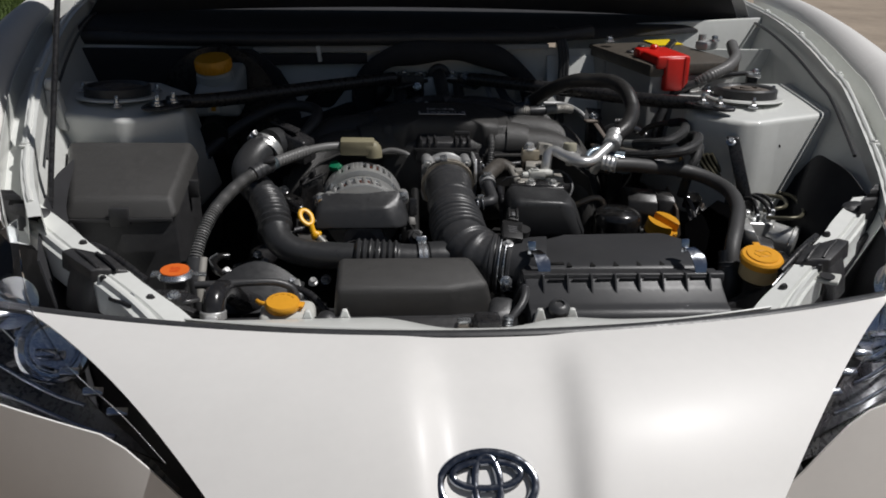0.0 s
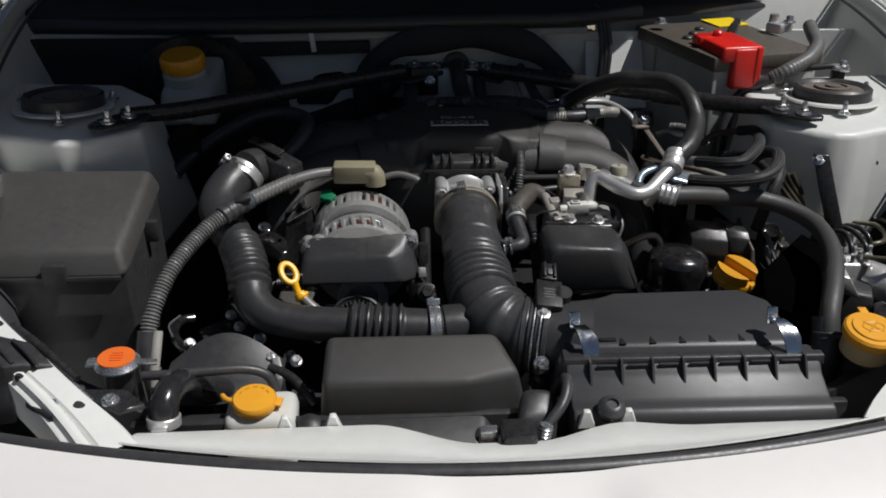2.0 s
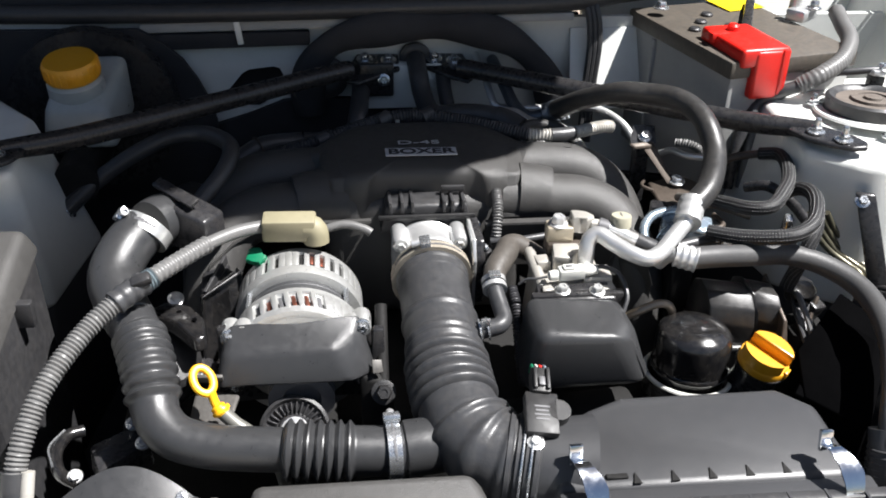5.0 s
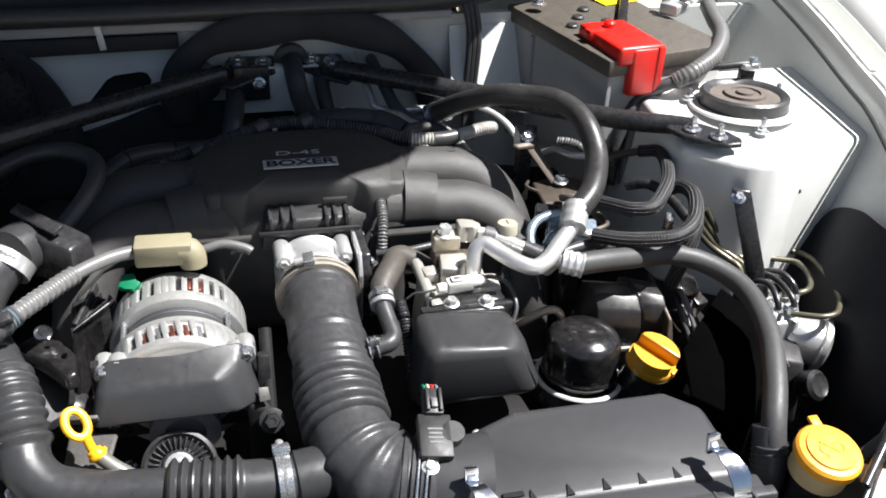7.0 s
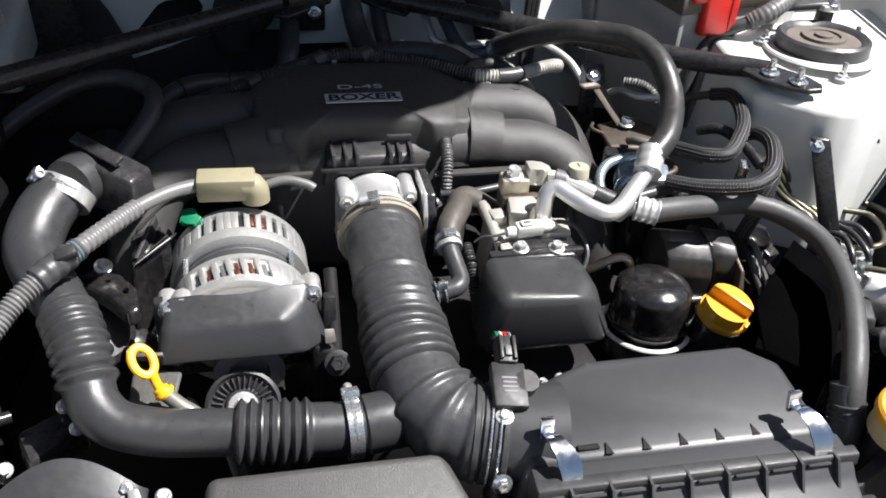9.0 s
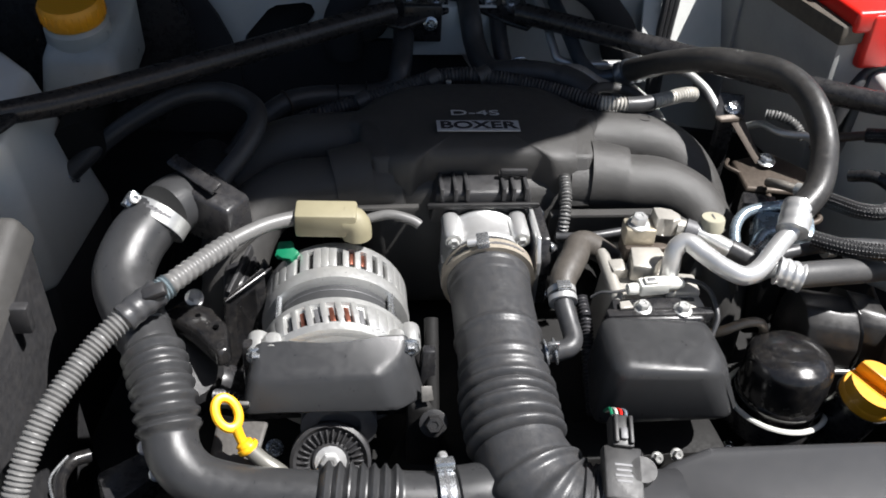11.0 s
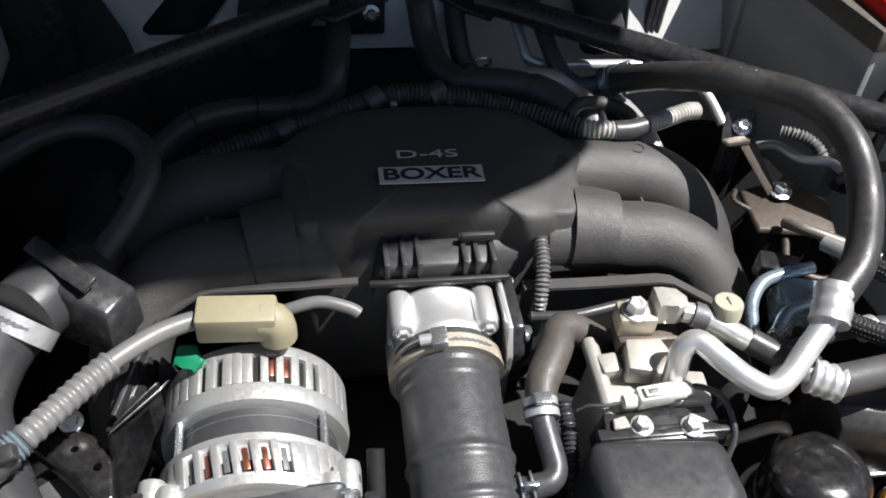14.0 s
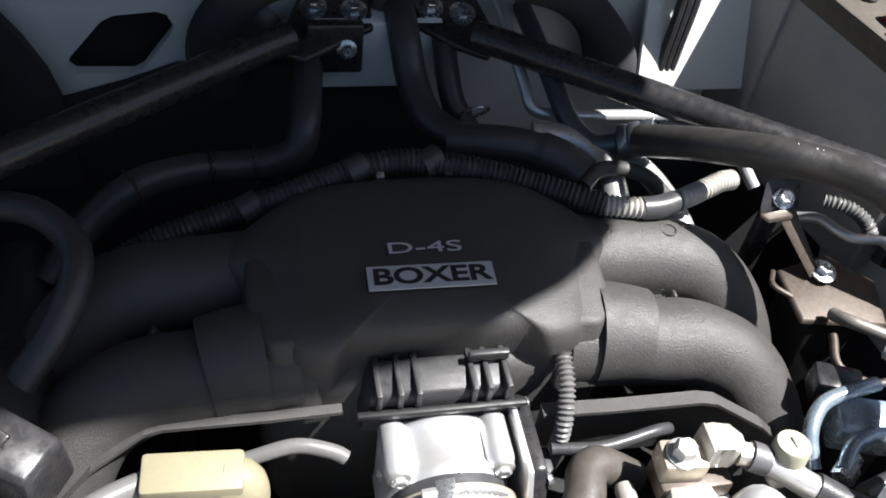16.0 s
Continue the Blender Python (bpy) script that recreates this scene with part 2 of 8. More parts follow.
def prism(outline, z0, z1, m=None, bevel=0.003, seg=2, bm=None, top=None):
    """A plate of that outline between two heights, with rounded rims. top: the outline of its upper face, where it differs."""
    bm = bm or bmesh.new()
    b2 = bmesh.new()
    lo = [b2.verts.new((x, y, z0)) for x, y in outline]
    hi = [b2.verts.new((x, y, z1)) for x, y in (top or outline)]
    n = len(lo)
    b2.faces.new(lo[::-1])
    cap = b2.faces.new(hi)
    for k in range(n):
        b2.faces.new((lo[k], lo[(k + 1) % n], hi[(k + 1) % n], hi[k]))
    if bevel:
        bmesh.ops.bevel(b2, geom=b2.edges[:] if bevel > 0 else list(cap.edges), offset=abs(bevel), segments=seg, affect="EDGES", profile=0.5)
    b2.transform(m or Matrix())
    me = bpy.data.meshes.new("tmp")
    b2.to_mesh(me)
    b2.free()
    bm.from_mesh(me)
    bpy.data.meshes.remove(me)
    return bm


def hull8(lo, hi, bevel=0.004, seg=2, bm=None):
    """A rounded block from two loops of corners, the lower and the upper, in world places."""
    bm = bm or bmesh.new()
    b2 = bmesh.new()
    a = [b2.verts.new(p) for p in lo]
    c = [b2.verts.new(p) for p in hi]
    n = len(a)
    b2.faces.new(a[::-1])
    b2.faces.new(c)
    for k in range(n):
        b2.faces.new((a[k], a[(k + 1) % n], c[(k + 1) % n], c[k]))
    bmesh.ops.recalc_face_normals(b2, faces=b2.faces)
    if bevel:
        bmesh.ops.bevel(b2, geom=b2.edges[:], offset=bevel, segments=seg, affect="EDGES", profile=0.5)
    me = bpy.data.meshes.new("tmp")
    b2.to_mesh(me)
    b2.free()
    bm.from_mesh(me)
    bpy.data.meshes.remove(me)
    return bm


def sheet(fn, nu, nv, thick=0.0012, bm=None):
    """A panel of some thickness over fn(u, v), with u and v from 0 to 1."""
    bm = bm or bmesh.new()
    g = [[Vector(fn(i / nu, j / nv)) for j in range(nv + 1)] for i in range(nu + 1)]
    nor = [[None] * (nv + 1) for _ in range(nu + 1)]
    for i in range(nu + 1):
        for j in range(nv + 1):
            du = g[min(i + 1, nu)][j] - g[max(i - 1, 0)][j]
            dv = g[i][min(j + 1, nv)] - g[i][max(j - 1, 0)]
            c = du.cross(dv)
            nor[i][j] = c.normalized() if c.length > 1e-12 else Vector((0, 0, 1))
    a = [[bm.verts.new(g[i][j]) for j in range(nv + 1)] for i in range(nu + 1)]
    b = [[bm.verts.new(g[i][j] - nor[i][j] * thick) for j in range(nv + 1)] for i in range(nu + 1)]
    for i in range(nu):
        for j in range(nv):
            bm.faces.new((a[i][j], a[i + 1][j], a[i + 1][j + 1], a[i][j + 1]))
            bm.faces.new((b[i][j], b[i][j + 1], b[i + 1][j + 1], b[i + 1][j]))
    for i in range(nu):
        bm.faces.new((a[i][0], b[i][0], b[i + 1][0], a[i + 1][0]))
        bm.faces.new((a[i][nv], a[i + 1][nv], b[i + 1][nv], b[i][nv]))
    for j in range(nv):
        bm.faces.new((a[0][j], a[0][j + 1], b[0][j + 1], b[0][j]))
        bm.faces.new((a[nu][j], b[nu][j], b[nu][j + 1], a[nu][j + 1]))
    return bm


def along(p, d, roll_ref=(0, 0, 1)):
    """A pose at p whose z axis points along d."""
    z = Vector(d).normalized()
    ref = Vector(roll_ref)
    if abs(z.dot(ref)) > 0.95:
        ref = Vector((0, 1, 0))
    x = ref.cross(z).normalized()
    y = z.cross(x)
    return Matrix(((x.x, y.x, z.x, p[0]), (x.y, y.y, z.y, p[1]), (x.z, y.z, z.z, p[2]), (0, 0, 0, 1)))


def hexbolt(p, d=(0, 0, 1), r=0.006, h=0.005, washer=1.5, bm=None):
    bm = bm or bmesh.new()
    m = along(p, d)
    lathe([(r * washer, -0.001), (r * washer, 0.0008), (r * 1.1, 0.0018)], m, 16, bm)
    lathe([(r, 0.001), (r, h * 0.8), (r * 0.8, h), (r * 0.45, h), (r * 0.4, h - 0.001)], m, 6, bm)
    return bm


def band(p, d, r, width=0.011, screw=0.6, parent=None, mat_=None):
    """A worm-drive hose clamp round a hose at p that runs along d, its screw housing at the angle given."""
    m = along(p, d)
    bm = lathe([(r, -width / 2), (r + 0.0012, -width / 2), (r + 0.0012, width / 2), (r, width / 2)], m, 40)
    ob = part("hose_clamp", bm, mat_ or ZINC, parent, "zinc-plated worm-drive hose clamp")
    a = screw
    c = m @ Vector(((r + 0.005) * math.cos(a), (r + 0.005) * math.sin(a), 0))
    rad = (c - Vector(p)).normalized()
    tang = Vector(d).normalized().cross(rad)
    bm = rbox((0.016, width * 0.95, 0.008), along(c, rad, tang) @ pose(0, 0, 0, 0, 0, 0), 0.0015)
    part("screw_housing", bm, ZINC, ob)
    bm = bmesh.new()
    for k in range(-9, 10):
        if abs(k) > 1:
            q = a + k * 0.0032 / r * 1.35
            w = m @ Vector(((r + 0.0012) * math.cos(q), (r + 0.0012) * math.sin(q), 0))
            n2 = (w - Vector(p)).normalized()
            rbox((0.0018, width * 0.72, 0.0006), along(w, n2, Vector(d).normalized().cross(n2)) @ pose(0, 0, 0, 0, 0, 12), 0, 1, bm)
    part("worm_slots", bm, STEEL, ob, "row of dark slots")
    bm = lathe([(0.0045, 0), (0.0045, 0.009), (0.003, 0.0095), (0.0028, 0.007)], along(c + tang * 0.006, tang), 12)
    part("screw", bm, ALUBRIGHT, ob)
    return ob


def text_part(name, body, parent, at, size, material, wide=1.0, rot=(0, 0, 0), depth=0.0003, label="", bold=0.0):
    cu = bpy.data.curves.new(name, "FONT")
    cu.body, cu.size, cu.extrude, cu.align_x, cu.align_y = body, size, depth, "CENTER", "CENTER"
    cu.offset = bold
    cu.materials.append(material)
    ob = new(name, cu)
    ob.parent = parent
    ob.matrix_basis = Matrix.Translation(Vector(at) - base_of(parent)) @ pose(0, 0, 0, *rot) @ Matrix.Diagonal((wide, 1, 1, 1))
    return tagged(ob, label)


def mir(p):
    return (2 * CX - p[0], *p[1:])

# ---- ground ----
gm = bmesh.new()
bmesh.ops.create_grid(gm, x_segments=2, y_segments=2, size=400)
ground = new("ground", finish(gm, CONCRETE))
tagged(ground, "brown stained concrete driveway in full sun", "ground", kind="structure")


def lawn(x0, x1, y0, y1, count, seed):
    """A rug of single grass blades over soil."""
    rnd = random.Random(seed)
    verts, faces = [], []
    for _ in range(count):
        x, y = rnd.uniform(x0, x1), rnd.uniform(y0, y1)
        h, a, w = rnd.uniform(0.03, 0.09), rnd.uniform(0, 6.28), rnd.uniform(0.004, 0.009)
        lx, ly = rnd.gauss(0, 0.025), rnd.gauss(0, 0.025)
        k = len(verts)
        verts += [(x - w * math.cos(a), y - w * math.sin(a), 0.012), (x + w * math.cos(a), y + w * math.sin(a), 0.012), (x + lx, y + ly, h)]
        faces.append((k, k + 1, k + 2))
    me = bpy.data.meshes.new("grass")
    me.from_pydata(verts, [], faces)
    me.materials.append(GRASS)
    return tagged(new("grass", me), "short green lawn grass beside the driveway", "grass", kind="stuff")


bm = rbox((9.0, 12.0, 0.024), Matrix.Translation((-6.9, 9.0, 0.0)), 0.005)
tagged(new("lawn_soil", finish(bm, mat("soil", (0.08, 0.09, 0.03), 0.95, var=0.4, scale=4, grain=0.5, gscale=90))), "soil bed under the lawn", "ground", kind="structure")
lawn(-4.6, -2.4, 4.0, 13.0, 42000, 3)

# ---- car body ----
car = thing("car", (CX, -0.2, 0.0), "white coupe front end with bonnet propped open on a driveway", "car")


def seam_y(dx):
    return -0.670 + 0.34 * dx * dx


def bumper_point(u, v):
    """u across, v from the bonnet line down to the nose."""
    v *= 1.2
    half = 0.588 - 0.261 * v ** 0.9
    dx = (2 * u - 1) * half
    prof_y = -0.005 - 0.208 * v
    prof_z = 0.713 - 0.035 * v - 0.064 * v * v
    k = dx / 0.588
    y = seam_y(dx) + prof_y + 0.02 * v * k * k
    z = prof_z - 0.010 * (1 - v) * k * k
    z += 0.010 * math.sin(math.pi * min(1, v * 0.95)) * (1 - k * k)
    # shallow channel down the middle
    s = abs(dx)
    edge = 0.088 - 0.010 * v
    well = 1 / (1 + math.exp((s - edge) / (0.011 - 0.004 * min(1, v))))
    z -= 0.019 * well * min(1, v * 2.5 + 0.15)
    y += 0.008 * well * v
    return (CX + dx, y, z)


panel = part("bumper_panel", sheet(bumper_point, 96, 28, 0.003), PAINT, car, "pearl white painted bumper nose panel")


def ease(x, a, b):
    q = min(1, max(0, (x - a) / (b - a)))
    return q * q * (3 - 2 * q)


def lower_point(u, v):
    dx = (2 * u - 1) * 0.845
    s = abs(dx)
    top = 0.540 + 0.112 * ease(s, 0.30, 0.46) + max(0, s - 0.46) * 0.15
    y0 = -0.835 + 0.34 * dx * dx + max(0, s - 0.62) * 0.75
    z = top * (1 - v) + 0.16 * v
    y = y0 - 0.03 * math.sin(v * 2.2) + 0.05 * v * v
    return (CX + dx, y, z)


part("lower_bumper", sheet(lower_point, 64, 20, 0.003), PAINT, car, "pearl white lower bumper skin")

# weather strip along the bonnet line
pts = [(CX + d, seam_y(d) + 0.004, 0.7115 - 0.010 * (d / 0.588) ** 2) for d in [i * 0.07 - 0.63 for i in range(19)]]
part("weather_strip", tube(pts, 0.0078, 10, 0.012, squash=0.8), RUBBER, car, "black rubber weather strip")

# nose badge: plain dark rings
badge_c, badge_n = Vector(bumper_point(0.463, 0.735)) + Vector((0, 0, 0.004)), Vector((0, -0.62, 0.78))
bmat = along(badge_c, badge_n) @ Matrix.Diagonal((0.93, 0.93, 0.93, 1))


def ring(m, rx, ry, r, bm=None, n=48):
    bm = bm or bmesh.new()
    rings = []
    for k in range(n):
        a = 2 * math.pi * k / n
        c = Vector((rx * math.cos(a), ry * math.sin(a), 0))
        o = Vector((ry * math.cos(a), rx * math.sin(a), 0)).normalized()
        rings.append([bm.verts.new(m @ (c + o * r * math.cos(q) + Vector((0, 0, r * 0.8 * math.sin(q))))) for q in (math.pi * 2 * j / 8 for j in range(8))])
    for k in range(n):
        a, b = rings[k], rings[(k + 1) % n]
        for j in range(8):
            bm.faces.new((a[j], a[(j + 1) % 8], b[(j + 1) % 8], b[j]))
    return bm


badge = part("badge", ring(bmat @ pose(0, 0, 0.006), 0.056, 0.039, 0.0056), CHROME, car, "dark chrome oval badge")
part("inner_ring", ring(bmat @ pose(0, 0, 0.006), 0.0150, 0.035, 0.0050), CHROME, badge)
part("cross_ring", ring(bmat @ pose(0, 0.012, 0.006), 0.040, 0.0160, 0.0048), CHROME, badge)
part("foot", lathe([(0.006, -0.01), (0.006, 0.005), (0, 0.005)], bmat @ pose(0, 0.036, 0), 10), CHROME, badge)
part("foot", lathe([(0.006, -0.01), (0.006, 0.005), (0, 0.005)], bmat @ pose(0, -0.036, 0), 10), CHROME, badge)


# headlamps
def headlamp(side):
    f = (lambda p: p) if side > 0 else mir
    inner = [(0.632, -0.543, 0.704), (0.56, -0.650, 0.677), (0.485, -0.715, 0.645), (0.425, -0.772, 0.612)]
    outer = [(0.685, -0.400, 0.775), (0.740, -0.480, 0.745), (0.735, -0.610, 0.700), (0.640, -0.690, 0.650)]
    a, _ = spline(inner, 0.01)
    b, _ = spline(outer, 0.01)

    def surf(depth, bulge):
        def fn(u, v):
            p = a[min(len(a) - 1, int(v * (len(a) - 1)))]
            q = b[min(len(b) - 1, int(v * (len(b) - 1)))]
            c = p.lerp(q, u)
            return f((c.x, c.y + depth * 0.7 - bulge * math.sin(math.pi * u) * 0.6, c.z - depth + bulge * math.sin(math.pi * u)))
        return fn

    lamp = part("headlamp", sheet(surf(0.075, -0.02), 16, 16, 0.002), BLACKMETAL, car, "swept-back headlamp with dark housing and clear lens")
    lens = part("lens", sheet(surf(0.0, 0.012), 16, 16, 0.003), LENS, lamp, "clear glossy headlamp lens")
    lens.visible_shadow = False
    c = Vector(f((0.60, -0.565, 0.655)))
    m = along(c, (0.05 * side, -0.85, 0.5))
    part("projector", lathe([(0.0, 0.028), (0.02, 0.024), (0.031, 0.012), (0.036, 0.0), (0.036, -0.03)], m, 28), LENS, lamp, "round projector lens")
    part("bezel", lathe([(0.036, -0.02), (0.046, -0.01), (0.048, 0.012), (0.043, 0.014), (0.038, 0.004)], m, 32), BRIGHTCHROME, lamp, "chrome bezel")
    m2 = along(Vector(f((0.665, -0.505, 0.69))), (0.1 * side, -0.8, 0.6))
    part("reflector", lathe([(0.006, -0.02), (0.02, -0.012), (0.034, 0.006), (0.036, 0.01), (0.033, 0.007), (0.018, -0.008), (0.005, -0.015)], m2, 28), BRIGHTCHROME, lamp, "chrome bowl reflector")
    for k in range(5):
        q = Vector(f((0.50 + 0.035 * k, -0.672 + 0.03 * k, 0.62 + 0.012 * k)))
        part("light_strip", rbox((0.026, 0.010, 0.010), along(q, (0, -0.6, 0.8)), 0.002), BRIGHTCHROME, lamp, "small chrome light strip")
    for k in range(4):
        v_ = 0.2 + 0.2 * k
        part("housing_rib", tube([tuple(Vector(surf(0.05, -0.01)(u_ / 6, v_ + 0.03 * math.sin(u_))) + Vector((0, 0, 0.004))) for u_ in range(1, 6)], 0.003, 8), CHROME, lamp, "dark chrome housing rib")
    return lamp


headlamp(1)
headlamp(-1)


# wings, with the inner flange and its gutter
FLANGE = [(0.735, -0.42, 0.788), (0.783, -0.285, 0.823), (0.820, -0.09, 0.898), (0.835, 0.01, 0.918), (0.855, 0.17, 0.947), (0.875, 0.365, 0.969), (0.885, 0.62, 0.985)]


def wing(side):
    f = (lambda p: p) if side > 0 else mir
    fw = f if side > 0 else (lambda p: (mir(p)[0] + 0.04, *p[1:]))     # the two wings do not sit quite evenly
    line, _ = spline(FLANGE, 0.02)
    n = len(line) - 1

    def outer(u, v):
        p = line[int(round(u * n))]
        edge = 0.045 + 0.905 - 0.10 * max(0, (-p.y - 0.1)) ** 1.3
        w = max(0.03, edge - p.x)
        if v < 0.5:
            s = v / 0.5
            x = p.x + w * s ** 1.7
            z = p.z - 0.018 + 0.046 * math.sin(min(1, s * 1.5) * math.pi / 2) - 0.034 * max(0, s - 0.55) ** 2 / 0.2
        else:
            s = (v - 0.5) / 0.5
            x = p.x + w + 0.02 * math.sin(s * 3.1)
            z = p.z - 0.006 - s * (p.z - 0.70)
        return fw((x, p.y, z))

    w = part("wing", sheet(outer, 60, 24, 0.0012), PAINT, car, "pearl white front wing")

    def flange(u, v):
        p = line[int(round(u * n))]
        steps = [(0, 0), (-0.003, -0.042), (-0.030, -0.045), (-0.033, -0.004), (-0.050, -0.002), (-0.054, -0.03)]
        k = v * (len(steps) - 1)
        i = min(len(steps) - 2, int(k))
        q = k - i
        return fw((p.x + steps[i][0] * (1 - q) + steps[i + 1][0] * q, p.y, p.z + steps[i][1] * (1 - q) + steps[i + 1][1] * q))

    part("wing_flange", sheet(flange, 60, 10, 0.0012), BAYWHITE, w, "white flange and gutter along the wing")
    for t in (0.2, 0.42, 0.64, 0.84):
        q = line[int(t * n)]
        part("bolt", hexbolt(fw((q.x - 0.037, q.y, q.z - 0.002)), (0, 0, 1), 0.006, 0.006), BAYWHITE, w)
    # lumpy bead of seam sealer on the lip, and the dark seal under it
    bead = [fw((q.x - 0.040, q.y, q.z - 0.002)) for q in line[2:-2:2]]
    part("sealer_bead", tube(bead, lambda sl, t: 0.0042 + 0.0012 * math.sin(sl * 95) * math.sin(sl * 41), 8, 0.006), BAYWHITE, w, "lumpy white seam sealer")
    part("gutter_seal", tube([fw((q.x - 0.068, q.y, q.z - 0.024)) for q in line[int(0.20 * n):-2:2]], 0.0030, 8, 0.01), RUBBER, w, "black rubber gutter seal")
    q = line[int(0.36 * n)]
    if side < 0:
        part("bump_stop", lathe([(0.011, 0), (0.013, 0.003), (0.013, 0.012), (0.009, 0.018), (0, 0.019)], Matrix.Translation(fw((q.x - 0.066, q.y, q.z - 0.012))), 20), BAYWHITE, w, "round bonnet stop")
        part("stop_bracket", hull8([fw((q.x - 0.060, q.y - 0.02, q.z - 0.075)), fw((q.x - 0.060, q.y + 0.012, q.z - 0.075)), fw((q.x - 0.088, q.y + 0.012, q.z - 0.080)), fw((q.x - 0.088, q.y - 0.02, q.z - 0.080))], [fw((q.x - 0.056, q.y - 0.012, q.z - 0.012)), fw((q.x - 0.056, q.y + 0.012, q.z - 0.012)), fw((q.x - 0.076, q.y + 0.012, q.z - 0.014)), fw((q.x - 0.076, q.y - 0.012, q.z - 0.014))], 0.003), BAYWHITE, w, "white stop bracket")

    def inner(u, v):
        p = line[int(round(u * n))]
        x = p.x - 0.054 - 0.042 * min(1, v * 5) - 0.05 * v + 0.006 * math.sin(v * 6)
        return fw((x, p.y, p.z - 0.03 - v * (p.z - 0.33)))

    part("inner_wing", sheet(inner, 40, 48, 0.0015), BAYWHITE, car, "white inner wing panel of the engine bay")

    # black sheet low on the inner wing, added for the shade there
    crest, _ = spline([(0.664, -0.108, 0.690), (0.684, -0.102, 0.724), (0.7245, -0.098, 0.76), (0.712, -0.158, 0.795), (0.705, -0.205, 0.800), (0.705, -0.26, 0.795), (0.700, -0.33, 0.775), (0.69, -0.40, 0.76), (0.68, -0.47, 0.74)], 0.008)

    def wing_shade_pt(u, v):
        p = crest[int(round(u * (len(crest) - 1)))]
        bulge = 0.007 * math.sin(v * 7 + p.y * 14) - 0.03 * min(1, v * 5)
        return fw((p.x - 0.05 * v * v + bulge, p.y - 0.06 * v, p.z + v * (0.34 - p.z)))

    part("wing_shade", sheet(wing_shade_pt, len(crest) - 1, 24, 0.003), FELTSHADE, car, "black sheet standing for shade low on the inner wing")
    # strut tower
    top = [(0.505, -0.062), (0.548, -0.100), (0.576, -0.117), (0.606, -0.120), (0.642, -0.107), (0.795, -0.066), (0.815, -0.030), (0.815, 0.06), (0.80, 0.150), (0.58, 0.15), (0.515, 0.08)]
    low = [(0.494, -0.074), (0.538, -0.114), (0.566, -0.132), (0.598, -0.136), (0.632, -0.124), (0.760, -0.072), (0.80, -0.045), (0.80, 0.10), (0.78, 0.22), (0.53, 0.22), (0.47, 0.12)]
    if side < 0:
        low = [(x, y if y > 0 else y * 0.8 + 0.012) for x, y in low]
        top = [(x, y if y > 0 else y * 0.9) for x, y in top]
    lo3 = [f((x, y, 0.66)) for x, y in low]
    # leg of the white tower, blackened to stand for the shade below
    part("tower_leg", hull8([f((x + 0.012, y, 0.40)) for x, y in low], [f((x + 0.004, y + 0.002, 0.668)) for x, y in low], 0.004), FELTSHADE, car, "strut tower leg, its shade painted in as black")
    hi3 = [f((x, y, 0.852 + 0.02 * (x - 0.5) + 0.05 * y)) for x, y in top]
    tower = part("strut_tower", hull8(lo3, hi3, 0.010, 4), BAYWHITE, car, "white pressed strut tower")
    c = f((0.634, 0.025, 0.859))
    part("mount_plate", lathe([(0.072, 0), (0.070, 0.003), (0.060, 0.004), (0.058, 0.002)], along(c, (0, 0.05, 1)), 40), BAYWHITE, tower)
    cap = part("strut_mount", lathe([(0.062, 0.0), (0.062, 0.017), (0.058, 0.020), (0.052, 0.018), (0.048, 0.013), (0.030, 0.013), (0.028, 0.017), (0.022, 0.017), (0.020, 0.012), (0.0, 0.012)], along(f((0.634, 0.025, 0.861)), (0, 0.05, 1)) @ Matrix.Diagonal((0.94, 0.94, 1.0, 1)), 44), RUBBER, tower, "dusty black rubber strut mount")
    part("mount_face", lathe([(0.050, 0.0125), (0.048, 0.0145), (0.030, 0.0150), (0.029, 0.0185), (0.022, 0.0190), (0.021, 0.0165), (0.013, 0.0170), (0.012, 0.0200), (0.0, 0.0215)], along(f((0.634, 0.025, 0.861)), (0, 0.05, 1)) @ Matrix.Diagonal((0.94, 0.94, 1.0, 1)), 40), mat("dusty_brown_rubber", (0.12, 0.10, 0.085), 0.75, var=0.25, dust=0.5), cap, "dusty brown face with raised rings")
    part("rod_end", lathe([(0.009, 0.012), (0.009, 0.017), (0.006, 0.020), (0, 0.020)], along(f((0.634, 0.025, 0.861)), (0, 0.05, 1)), 12), ZINC, cap)
    for x, y in ((0.571, 0.056), (0.619, -0.050), (0.702, 0.052)):
        bm = hexbolt(f((x, y, 0.858 + 0.02 * (x - 0.5) + 0.05 * y)), (0, 0, 1), 0.0064, 0.006, 1.5)
        lathe([(0.0036, 0.004), (0.0036, 0.014), (0.0026, 0.016), (0, 0.016)], Matrix.Translation(f((x, y, 0.858 + 0.02 * (x - 0.5)))), 10, bm)
        part("stud_nut", bm, ZINC, tower)
    if side > 0:
        for x, y in ((0.655, -0.1045),):
            part("hole_plug", lathe([(0.004, 0), (0.004, 0.002), (0, 0.0025)], along(f((x, y, 0.80)), (0.44, -0.86, 0.2)), 12), PLASTIC, tower)

    # upper rail towards the radiator panel
    r_out = [(0.735, -0.33, 0.780), (0.63, -0.438, 0.748), (0.52, -0.54, 0.715), (0.445, -0.630, 0.685)]
    r_in = [(0.665, -0.35, 0.780), (0.545, -0.465, 0.740), (0.430, -0.565, 0.700), (0.375, -0.628, 0.685)]
    ro, _ = spline(r_out, 0.012)
    ri, _ = spline(r_in, 0.012)

    def on_rail(u, v, h=0.0):
        """u from the tower to the nose, v from the inner to the outer edge."""
        a_, b_ = ri[int(round(u * (len(ri) - 1)))], ro[int(round(u * (len(ro) - 1)))]
